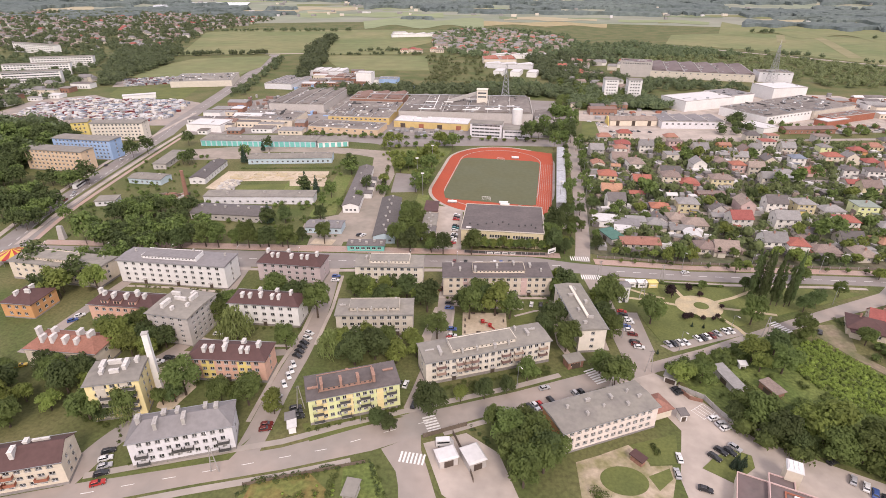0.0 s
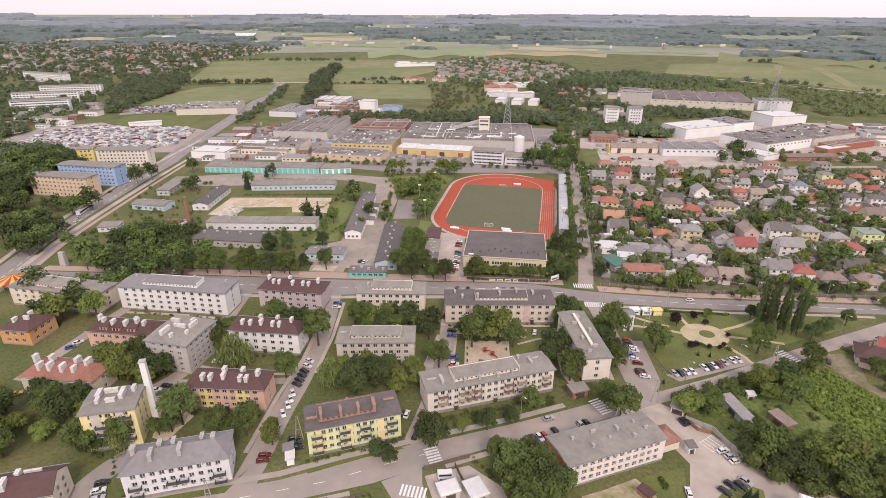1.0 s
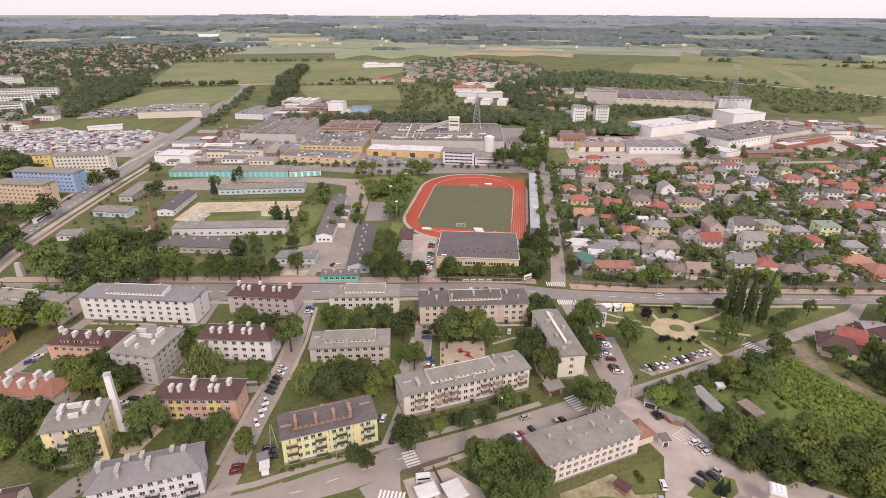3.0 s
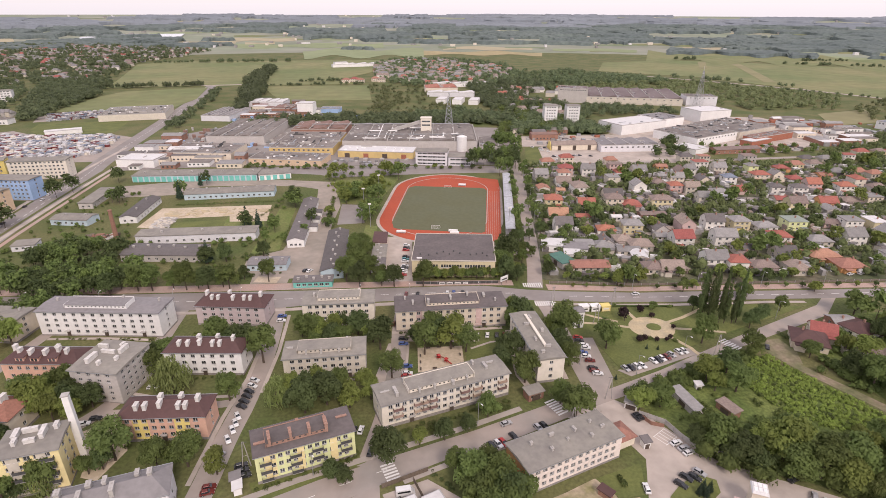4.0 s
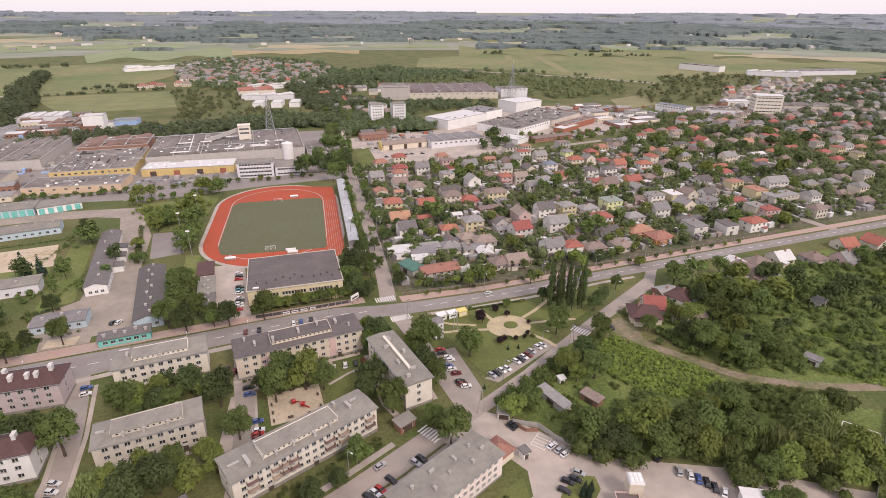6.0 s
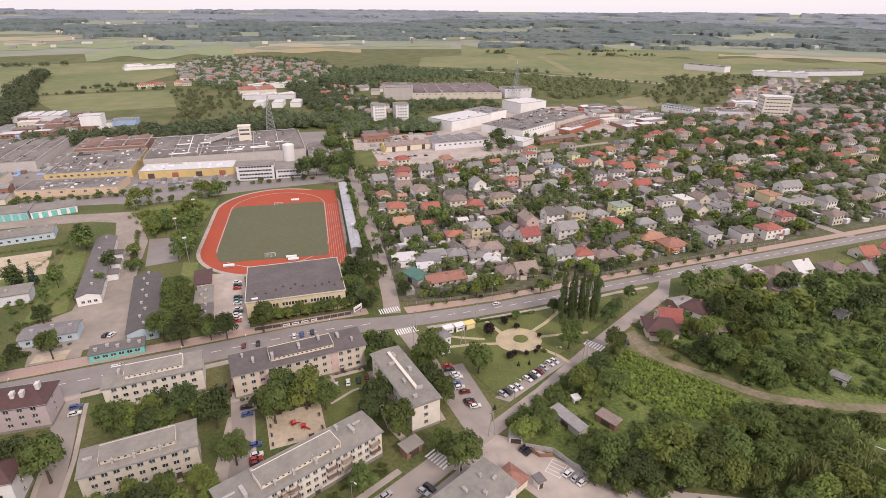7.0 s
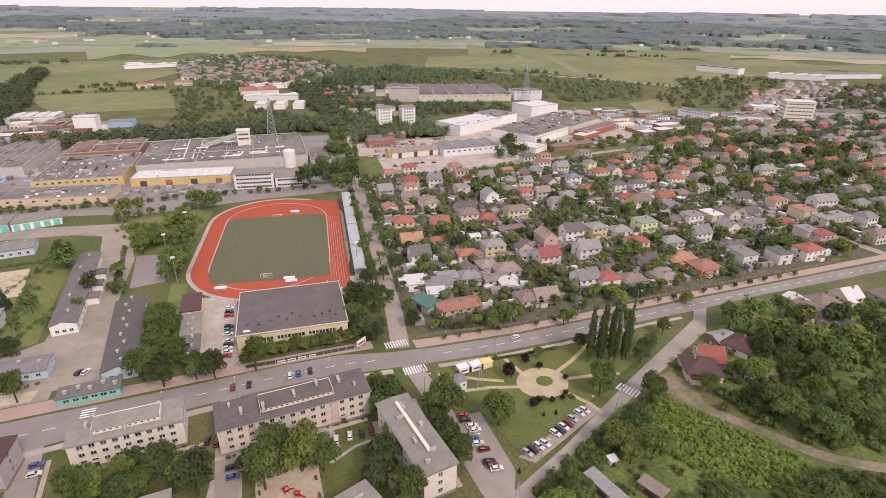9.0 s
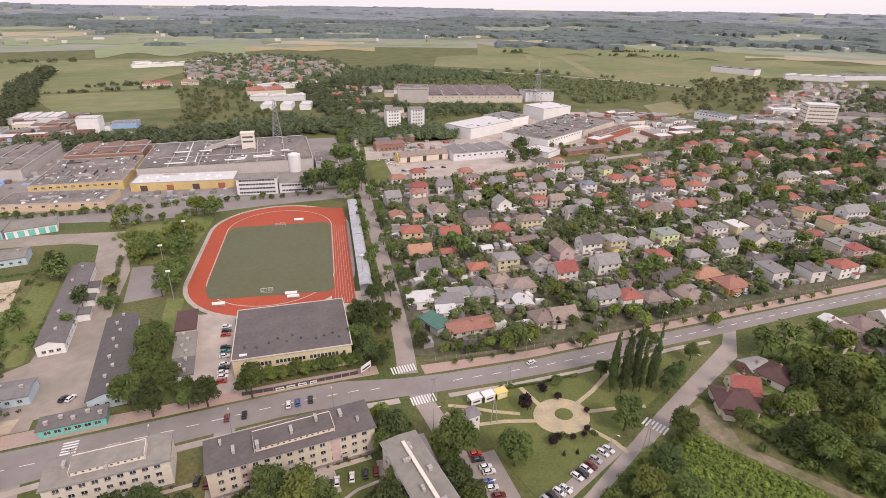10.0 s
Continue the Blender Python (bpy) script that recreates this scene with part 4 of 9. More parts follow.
flats(-128.8, 137.4, 25, 10.5, -3.6, 7.6, 2, "cream", "salmon", "hip", "cream two-storey flats with faded red hipped roof", 8, stacks=[(-10, 0, .9, 1.8, 1.8), (-7, -2.2, .9, 2.4, 1.7), (-3.5, -2.0, .9, 2.6, 1.8), (-6, 1.8, 1, 2, 1.7), (1, -2.2, .9, 2.4, 1.8), (5, -2.4, .9, 1.8, 1.6), (4, 1, 1, 2.4, 1.8), (8, 0.5, 1.0, 2.6, 1.6)], stack_mat=WHITE_STACK)
yellow_block = flats(-98.9, 116.9, 14.2, 10.8, 14.8, 13.2, 5, "paleyellow", "felt", "flat", "pale yellow five-storey tower flats with balconies", 5, w=1.5, base=0.6, endcols=2, balconies=[(4, r) for r in range(1, 5)] + [(1, r) for r in range(1, 4)], stacks=[(-4, 2, 1.0, 3.5, 1.0), (-1, 3, 3.2, .8, 1.0), (2.5, 1, .9, 4, 1.2), (0, -1.5, 2.2, .8, .9), (-3.5, -1, .8, 2, .9), (5, 3, .8, 2, 1.0)], stack_mat=WHITE_STACK, rail=DARKMETAL, trim=("beige", ((-4.6, -2.0), (2.0, 4.2))))
flats(-72.5, 134.1, 25, 9.4, -0.3, 8.6, 3, "terracotta", "maroon", "hip", "terracotta and yellow flats with maroon hipped roof", 9, w=1.4, stacks=[(-7.5, -2, .9, 2, 1.3), (-5, -2, .9, 2, 1.3), (-1, -1.4, .9, 2.2, 1.3), (4.5, -2, .9, 1.9, 1.2), (6.5, -2, .9, 1.9, 1.2), (-2, 1.6, .9, 2, 1.3), (4, 1.6, .9, 2, 1.3), (9.5, 0, .9, 2, 1.0)], stack_mat=WHITE_STACK, trim=("yellow", ((-8.2, -3.9), (3.6, 8.0))), doors=(4,))
flats(-73.1, 102.6, 25.8, 9.8, 17.3, 8.7, 3, "greywhite", "slate", "hip", "pale grey three-storey flats with slate-grey hipped roof", 10, w=1.25, stacks=[(-10.5, 0.5, 1, 2, 1.2), (-6, -1.6, .8, 3.0, 1.3), (-4.5, 2, 1, 2, 1.2), (-1, 1.8, .8, 2.2, 1.3), (1, -1.4, .8, 3.0, 1.3), (6, 2, .8, 2, 1.2), (9, .8, .9, 2, 1.0)], balconies=[(0, 0), (0, 1), (4, 1), (5, 1), (9, 0), (9, 1)], rail=DARKMETAL)
flats(-108.5, 90.0, 20, 9.5, 16.7, 8.0, 3, "cream", "maroon", "gable", "cream flats with maroon gable roof and dark balconies", 7, stacks=[(-1, -1.5, .9, 2.6, 1.5), (-6, 0, 1.8, .9, 1.3), (4, 2, 3.4, .5, .8), (1, 1.5, .9, 1.6, 1.2)], stack_mat=WHITE_STACK, balconies=[(1, 1), (2, 1), (1, 2), (2, 2), (5, 1)], rail=BRICKRED, endcols=2)
flats(-30.3, 120.8, 26.6, 10.2, 19.4, 9.4, 3, "lime", "feltdark", "flat", "lime green flats with dark roof and brick attic", 12, w=1.25, base=1.0, clere=(0.13, 0.73, BRICK_STACK), stacks=[(-9, -2.2, .6, 3.4, 1.3), (-3.5, -2.4, .6, 2.4, 1.2), (1.5, -2.4, .6, 2.4, 1.2), (6, -2.2, .7, 3.6, 1.3), (-1, 3, .6, 1.4, 1.0), (-11.5, -1, 2.6, .6, .3), (11, 1, 2.6, .6, .3)], stack_mat=BRICK_STACK, balconies=[(0, 1), (0, 2), (4, 1), (4, 2), (7, 1), (7, 2), (11, 1), (11, 2), (0, 0), (4, 0)], rail=DARKMETAL, trim=("paleyellow", ((-11, -8), (-2.5, -0.6), (6.4, 8.4))))
flats(9.6, 142.6, 43, 10.2, 19.3, 8.8, 3, "ivory", "felt", "flat", "ivory three-storey flats with grey roof and attic strip", 18, w=1.3, base=1.1, clere=(0.22, 0.72, WALL["ivory"]), stacks=[(-16, -1.5, .7, 3.6, .9), (-9, -3.4, .5, 1.2, .9), (-4, -3.4, .5, 1.2, .9), (2, -3.2, .7, 2.6, .9), (7, -3.4, .5, 1.2, .9), (15, 0, .7, 2.8, .9), (-12, 3, .5, 1.2, .9), (12, 3.2, .5, 1.2, .9), (17.5, 1.5, 2, .5, .4), (-19, 0, 2.4, .5, .3)], balconies=[(c, r) for c in (1, 4, 5, 6, 11, 13) for r in (1, 2)] + [(17, 1), (17, 2)], rail=mat("rust_balcony_panel", (0.30, 0.20, 0.165), 0.8, var=0.2, rand=0.5, hue=0.03), doors=(3, 9, 15))
flats(-30, 161.8, 27.5, 10.4, 4, 9.0, 3, "beige", "felt", "flat", "beige three-storey flats with grey roof and attic windows", 9, w=1.5, clere=(0.18, 0.82, WALL["beige"]), stacks=[(-7, 2.4, .4, .8, 1.1), (7.5, 2.4, .5, 1.0, 1.3), (-1, -3.2, .6, 1.6, .9), (5, -3.2, .6, 1.2, .9), (-6, -3.4, .5, 1.0, .9), (-11.8, 0, 1.8, .5, .5)], doors=(1, 7))
flats(-29.6, 198.2, 28.4, 10.4, 1.4, 8.9, 3, "ivory", "felt", "flat", "ivory three-storey flats with grey roof and attic windows", 9, w=1.5, clere=(0.22, 0.80, WALL["ivory"]), stacks=[(-7, 2.6, .4, .8, 1.1), (8, 2.4, .5, 1.6, 1.3), (0, -3.2, .6, 1.6, .9), (-10, 1, .6, 1.8, .9)], doors=(1, 7))
flats(15.4, 192.0, 43.8, 11.6, 3.3, 9.2, 3, "cream", "feltdark", "flat", "cream three-storey flats with dark roof and attic windows", 14, w=1.4, clere=(0.28, 0.75, WALL["cream"]), stacks=[(-15, -1, .6, 2.2, .8), (-9, -3, .7, 1.6, .9), (0, -1, .6, 2.4, .8), (7, 1, .6, 2.2, .9), (14, 2, .7, 2.4, .9), (-18, 3, .5, 1.2, .8), (18, -2, .5, 1, .8)], doors=(2, 7, 11), trim=("pink", ((-14, -11.8), (9.6, 12))))
flats(44.8, 166.0, 30.5, 9.4, 98.0, 9.4, 3, "ivory", "felt", "flat", "ivory three-storey flats seen end-on with grey roof", 10, w=1.4, stacks=[(-9, -1, .6, 1.8, .7), (-4, 1.8, 1.4, .6, .7), (1, -2.5, 1, 1, .7), (6, 1.5, .6, 2, .7), (-12, 2, .6, 1.2, .7), (10, -1, 2.2, .6, .7)], doors=(2, 7))
mb = MB()
tall_roof = thing("roof_duct", pose(44.8, 166.0, 9.95, 0, 0, 98.0), "long pale raised duct along the flat roof", "duct")
mb.box(-9, 12, -0.35, 0.35, -0.3, 0.85)
mb.box(-9.2, 12.2, -0.5, 0.5, 0.85, 0.95)
part("casing", mb, [WALL["ivory"]], tall_roof)

# school beside the car park
school = flats(42.1, 115.2, 31.0, 11.0, 22.5, 8.0, 3, "rosewhite", "felt", "flat", "rose-white three-storey school wing with grey flat roof", 12, w=1.4, base=0.7, endcols=0, leaves=3, stacks=[(-10, 2, .6, .6, .8), (-6, -2, .6, .9, .7), (-3, 2.5, 1.3, .5, .7), (0, -1, .5, .5, .7), (4, 1.5, .5, 1.4, .8), (7, -2.5, .6, .9, .7), (10, 2, .5, .5, .8), (12, -1, 1, .5, .7)])
mb = MB()
mb.box(-15.57, -15.505, -5.4, 5.4, 0.75, 7.9)
part("end_panel", mb, [WALL["orange"]], school, "orange painted end wall")
annex = thing("annex", pose(60.6, 122.6, 0, 0, 0, 22.5), "low annex with a red hipped roof beside the school", "annex")
mb = MB()
mb.box(-3.2, 3.2, -3.2, 3.2, 0, 3.2)
part("wall", mb, [WALL["cream"]], annex)
mb = MB()
hip_roof(mb, 6.4, 6.4, 3.2, 0.5, 2.0, 3.6)
part("roof", mb, [mat("annex_tiles", (0.30, 0.15, 0.115), 0.85, scale=1.5, big=0.3, var=0.14)], annex)

# slender tower-block chimney
st = thing("boiler_chimney", pose(-92.6, 124.2, 0, 0, 0, 14.8), "tall white square boiler chimney beside yellow flats", "chimney")
mb = MB()
mb.taper(-0.9, 0.9, -0.9, 0.9, 0, 21.6, 0.12)
part("shaft", mb, [WALL["white"]], st)
mb = MB()
mb.box(-0.95, 0.95, -0.95, 0.95, 21.6, 21.9)
part("cap", mb, [CONC], st)

# sports hall
hall = thing("sports_hall", pose(21.1, 248.6, 0, 0, 0, -4.6), "yellow sports hall with a wide dark flat roof", "sports hall")
L, D, h = 39.4, 33.0, 8.2
mb = MB()
band = [(2.5 + k * 1.25, 3.6 + k * 1.25, 4.8, 6.4) for k in range(28) if k % 9 != 8]
todo = []
for p, u, ln, hs in (((-L / 2, -D / 2), (1, 0), L, band), ((L / 2, -D / 2), (0, 1), D, []), ((L / 2, D / 2), (-1, 0), L, band), ((-L / 2, D / 2), (0, -1), D, [])):
    facade(mb, p, u, ln, 0, h, hs)
    todo.append((p, u, hs))
part("wall", mb, [mat("buff_cladding", (0.60, 0.52, 0.34), 0.85, scale=0.6, big=0.15, var=0.08)], hall)
for p, u, hs in todo:
    put_windows(hall, p, u, hs, 1)
mb = MB()
mb.box(-L / 2 - 0.3, L / 2 + 0.3, -D / 2 - 0.3, D / 2 + 0.3, h, h + 0.35)
part("roof", mb, [ROOF["feltdark"]], hall)
mb = MB()
for x0, x1, y0, y1 in ((-L / 2 - .36, L / 2 + .36, -D / 2 - .36, -D / 2 - .06), (-L / 2 - .36, L / 2 + .36, D / 2 + .06, D / 2 + .36), (-L / 2 - .36, -L / 2 - .06, -D / 2, D / 2), (L / 2 + .06, L / 2 + .36, -D / 2, D / 2)):
    mb.box(x0, x1, y0, y1, h + 0.1, h + 0.55)
part("parapet", mb, [WALL["beige"]], hall)
for x, y in ((-8, -9), (-5, -7), (-2, -9.5), (0, -6), (3, -8.5), (8, -10), (11, -9), (-16, -10), (14, -8), (16, -11), (-12, -11)):
    mb = MB()
    mb.cyl(x, y, h + 0.35, h + 0.95, 0.28, n=10)
    mb.cyl(x, y, h + 0.95, h + 1.15, 0.42, 0.2, n=10)
    part("vent", mb, [DARKMETAL], hall)
mb = MB()
mb.box(-17.5, -15.0, -14.8, -13.9, h + 0.35, h + 0.7)
part("skylight", mb, [WALL["white"]], hall)


# ---- barracks, sheds and works ----
def shed(cx, cy, L, D, rot, h, wall, roof, label, rise_=1.2, cols=0, kind="gable", name="barrack", group="low barracks", doors=0, vents=0, wz=(1.0, 2.2), ww=1.4, endcols=0):
    """A long low building with openings along its front and back."""
    b = thing(name, pose(cx, cy, 0, 0, 0, rot), label, name.replace("_", " "), group)
    mb, todo = MB(), []
    for p, u, ln, n in (((-L / 2, -D / 2), (1, 0), L, cols), ((L / 2, -D / 2), (0, 1), D, endcols), ((L / 2, D / 2), (-1, 0), L, cols), ((-L / 2, D / 2), (0, -1), D, endcols)):
        hs = [(*c, wz[0], min(wz[1], h - 0.4)) for c in columns(ln, n, ww, 1.0)] if n else []
        facade(mb, p, u, ln, 0, h, hs)
        todo.append((p, u, hs))
    if kind == "gable":
        for s in (-1, 1):
            g = [(s * L / 2, -D / 2, h), (s * L / 2, D / 2, h), (s * L / 2, 0, h + rise_)]
            mb.face(g if s > 0 else g[::-1])
    part("wall", mb, [WALL[wall] if isinstance(wall, str) else wall], b)
    for p, u, hs in todo:
        put_windows(b, p, u, hs, 2)
    mb = MB()
    if kind == "gable":
        gable_roof(mb, L, D, h, 0.5, rise_)
    elif kind == "hip":
        hip_roof(mb, L, D, h, 0.5, rise_, D * 0.5)
    else:
        mb.hexa([(-L / 2 - .4, -D / 2 - .4, h), (L / 2 + .4, -D / 2 - .4, h), (L / 2 + .4, D / 2 + .4, h + 0.3), (-L / 2 - .4, D / 2 + .4, h + 0.3)],
                [(-L / 2 - .4, -D / 2 - .4, h + .3), (L / 2 + .4, -D / 2 - .4, h + .3), (L / 2 + .4, D / 2 + .4, h + 0.6), (-L / 2 - .4, D / 2 + .4, h + 0.6)])
    part("roof", mb, [ROOF[roof] if isinstance(roof, str) else roof], b)
    for k in range(vents):
        x, y = -L / 2 + L * (k + 0.6) / vents, (0.8 if k % 2 else -0.8)
        z = h + (rise_ * (1 - abs(y) / (D / 2)) if kind != "flat" else 0.4)
        mb = MB()
        mb.box(x - 0.5, x + 0.5, y - 0.4, y + 0.4, z - 0.3, z + 0.9)
        mb.box(x - 0.62, x + 0.62, y - 0.52, y + 0.52, z + 0.9, z + 1.05)
        part("vent", mb, [CONC], b)
    for k in range(doors):
        x = -L / 2 + L * (k + 0.5) / doors
        mb = MB()
        w = min(3.0, L / doors - 0.7)
        mb.box(x - w / 2, x + w / 2, -D / 2 - 0.1, -D / 2 - 0.02, 0.05, h - 0.7)
        mb.box(x - 0.04, x + 0.04, -D / 2 - 0.14, -D / 2 - 0.1, 0.05, h - 0.7)
        part("door", mb, [WALL["teal"] if name == "garage_row" else DARKDOOR], b)
    return b


shed(-159.9, 405.9, 90, 15, 0.6, 4.6, "paleblue", "felt", "long garage row with teal doors and flat roof", kind="flat", doors=22, name="garage_row", vents=8)
shed(-103.4, 407.6, 23.3, 14, 12, 4.2, "white", "felt", "white garage row with teal trim and flat roof", kind="flat", doors=5, name="garage_row")
shed(-122.9, 363.6, 58, 13, 6, 4.0, "paleblue", "felt", "long pale workshop with grey low-pitched roof", 1.3, 16, vents=7)
shed(-117.3, 285.4, 63, 9.5, 2.7, 4.6, "greywhite", "felt", "long pale grey shed with grey flat roof", cols=14, kind="flat", vents=3)
shed(-125.7, 263.0, 40, 14, -4.4, 3.8, "grey", "dark", "derelict dark-roofed barrack with patched roof", 1.4, 10, vents=6)
shed(-70.2, 247.6, 18.7, 9.2, -0.8, 3.4, "paleblue", "slate", "pale blue low office with grey roof", 0.9, 5, vents=3)
shed(-45.2, 227.0, 17.5, 5.6, 1.5, 3.0, "teal", "dark", "teal shop row with rusty ribbed roof", cols=6, kind="flat", vents=5, ww=1.8, name="shop_row")
shed(-63.4, 306.0, 70.0, 8.9, 92.6, 4.2, "white", "dark", "long white barrack with dark low-pitched roof", 1.4, 14, vents=5, endcols=3)
shed(-39.0, 259.0, 52, 10.4, 93.0, 4.0, "paleblue", "dark", "long pale blue barrack with dark sheet roof", 1.5, 10, vents=9, endcols=3)
for dy in (-16, -4, 8):
    lean = shed(-57.0 - (dy * 0.045), 312 + dy, 5.5, 4.3, 92.6, 3.0, "white", "dark", "small white lean-to wing of a barrack", kind="flat", cols=1, name="lean_to")
shed(-200, 315.3, 22.7, 11, -7.4, 3.6, "paleblue", "felt", "pale low workshop with grey roof", 1.0, 6, vents=2)
shed(-168.5, 331, 38, 9.8, 92, 3.8, "white", "dark", "white barrack with dark roof", 1.2, 8, vents=2, endcols=2)
shed(-208, 356, 33, 8.6, 94, 3.6, "grey", "felt", "grey barrack with flat grey roof", 1.0, 6, kind="flat", endcols=2)
shed(-204, 277, 11, 8, 10, 3.0, "greywhite", "felt", "small pale hut with flat roof", kind="flat", cols=3, name="hut")
shed(-16.9, 275, 15, 7.0, 89.5, 3.2, "cream", "maroon", "shed with a faded red sheet roof", kind="flat", cols=4, name="shed", group="sheds by the car park")
shed(-16.4, 257.5, 16, 6.8, 89.5, 3.0, "cream", "felt", "shed with pale and dark ribbed roof", kind="flat", cols=4, vents=4, name="shed", group="sheds by the car park")
shed(-16.4, 243.5, 10, 6.8, 89.5, 2.9, "greywhite", "dark", "shed with dark ribbed roof", kind="flat", cols=2, vents=3, name="shed", group="sheds by the car park")
# flats by the avenue
flats(-273, 338, 44, 11, -8, 14, 5, "orangebeige", "felt", "flat", "orange-beige five-storey slab of flats", 13, w=1.4, base=0.6, endcols=1)
flats(-272, 366, 46, 12, -7, 14, 5, "skyblue", "felt", "flat", "sky-blue five-storey slab of flats", 14, w=1.4, base=0.6, endcols=1)
flats(-277, 414.5, 40, 12, 6, 14, 5, "ivory", "felt", "flat", "pale five-storey slab of flats", 13, w=1.4, base=0.6, endcols=1)
flats(-312, 419, 12, 12, 20, 13, 4, "yellow", "felt", "flat", "yellow end block of flats", 3, w=1.4, base=0.6, endcols=3)
for x, y, L, turn in ((-588, 792, 80, 18), (-574, 722, 78, 21), (-532, 656, 62, 24), (-750, 955, 108, -20)):
    flats(x, y, L, 12, turn, 15, 5, "white", "felt", "flat", "long white five-storey slab of far flats", 20, w=2.6, base=0.5, endcols=0, back=False, plinth=False)

# works
FACTORY_ROOF = mat("works_roof", (0.150, 0.132, 0.120), 0.85, scale=0.3, big=0.05, var=0.18, alt=(0.225, 0.200, 0.180))
RUST_ROOF = mat("rusty_roof", (0.24, 0.15, 0.12), 0.85, scale=0.4, big=0.08, var=0.14)
PURPLE_ROOF = mat("purple_brown_roof", (0.150, 0.115, 0.112), 0.85, scale=0.3, big=0.05, var=0.12, alt=(0.19, 0.155, 0.15))
YELLOWCLAD = mat("ochre_cladding", (0.60, 0.45, 0.20), 0.7, scale=0.4, var=0.08)


def hall_at(cx, cy, L, D, *rest):
    return works_hall(cx - L / 2, cx + L / 2, cy - D / 2, cy + D / 2, *rest)


def works_hall(x0, x1, y0, y1, rot, h, wall, roof, label, cols=0, skylights=0, ridges=0, gates=0):
    """A flat-roofed works hall with window band, roof lights and parapet."""
    cx, cy, L, D = (x0 + x1) / 2, (y0 + y1) / 2, x1 - x0, y1 - y0
    b = thing("works_hall", pose(cx, cy, 0, 0, 0, rot), label, "factory hall", "works halls")
    mb, todo = MB(), []
    for p, u, ln in (((-L / 2, -D / 2), (1, 0), L), ((L / 2, -D / 2), (0, 1), D), ((L / 2, D / 2), (-1, 0), L), ((-L / 2, D / 2), (0, -1), D)):
        hs = [(*c, h - 2.6, h - 1.2) for c in columns(ln, cols, 2.0, 2)] if cols and u == (1, 0) else []
        facade(mb, p, u, ln, 0, h, hs)
        todo.append((p, u, hs))
    part("wall", mb, [wall], b)
    for p, u, hs in todo:
        put_windows(b, p, u, hs, 3)
    mb = MB()
    mb.box(-L / 2 + 0.25, L / 2 - 0.25, -D / 2 + 0.25, D / 2 - 0.25, h - 0.3, h + 0.05)
    part("roof", mb, [roof], b)
    mb = MB()
    for a in ((-L / 2 - .05, L / 2 + .05, -D / 2 - .05, -D / 2 + .3), (-L / 2 - .05, L / 2 + .05, D / 2 - .3, D / 2 + .05), (-L / 2 - .05, -L / 2 + .3, -D / 2 + .3, D / 2 - .3), (L / 2 - .3, L / 2 + .05, -D / 2 + .3, D / 2 - .3)):
        mb.box(*a, h - 0.1, h + 0.45)
    part("parapet", mb, [CONC], b)
    rnd = random.Random(int(abs(cx * 7 + cy)))
    for k in range(skylights):
        x, y = rnd.uniform(-L / 2 + 3, L / 2 - 3), rnd.uniform(-D / 2 + 2, D / 2 - 2)
        mb = MB()
        mb.taper(x - 0.9, x + 0.9, y - 0.9, y + 0.9, h + 0.05, h + 0.8, 0.35)
        part("skylight", mb, [FRAME], b)
    bay = L / max(ridges, 1)
    for k in range(ridges):
        x = -L / 2 + bay * (k + 0.5)
        mb, a, z = MB(), bay * 0.47, min(2.2, bay * 0.12)
        mb.hexa([(x - a, -D / 2 + 1, h + .06), (x + a, -D / 2 + 1, h + .06), (x + a, D / 2 - 1, h + .06), (x - a, D / 2 - 1, h + .06)],
                [(x + a * 0.55, -D / 2 + 1, h + z), (x + a * 0.7, -D / 2 + 1, h + z), (x + a * 0.7, D / 2 - 1, h + z), (x + a * 0.55, D / 2 - 1, h + z)])
        part("roof_bay", mb, [roof], b)
        mb = MB()
        mb.box(x + a + 0.02, x + a + 0.7, -D / 2 + 1, D / 2 - 1, h + 0.05, h + 0.35 + z * 0.25)
        part("gutter", mb, [CONC], b)
    mb = MB()
    for k in range(int(L * D / (70 if roof is not ROOF["white"] else 500))):
        x, y = rnd.uniform(-L / 2 + 2, L / 2 - 2), rnd.uniform(-D / 2 + 2, D / 2 - 2)
        w, d = rnd.choice(((0.5, 0.5), (1.2, 0.8), (0.3, 2.5), (2.5, 0.3), (0.8, 0.8), (0.25, 5.0), (5.0, 0.25)))
        mb.box(x - w, x + w, y - d, y + d, h + 0.05, h + rnd.uniform(0.35, 1.3), rnd.choice((0, 0, 1, 2)))
    tagged(part("roof_plant", mb, [METAL, CONC, DARKMETAL], b), kind="stuff")
    for k in range(gates):
        x = -L / 2 + L * (k + 0.5) / gates
        mb = MB()
        mb.box(x - 2.2, x + 2.2, -D / 2 - 0.12, -D / 2 - 0.02, 0, 3.8)
        part("gate", mb, [BRICKRED if k % 2 else DARKDOOR], b)
    return b


works_hall(-122, -66, 477, 545, -4, 6.0, YELLOWCLAD, FACTORY_ROOF, "ochre-clad works hall with grey roof", 12, 12, 0)
works_hall(-132, -70, 441, 466, -10, 4.8, WALL["orangebeige"], FACTORY_ROOF, "salmon works hall with grey roof and vents", 8, 8, 0)
works_hall(-62, 4, 462, 484, -9, 5.5, YELLOWCLAD, ROOF["white"], "ochre works hall with long white roof", 0, 14, 0, 4)
works_hall(-60, 62, 488, 566, -3, 8.5, WALL["grey"], FACTORY_ROOF, "large works hall with rows of roof bays", 0, 16, 6)
works_hall(-118, -64, 548, 588, -3, 8.0, WALL["brick"], RUST_ROOF, "works hall with rusty brown roof", 0, 4, 3)
works_hall(-190, -135, 520, 610, -4, 7.5, WALL["grey"], FACTORY_ROOF, "grey works hall with ridged roof", 0, 6, 4)
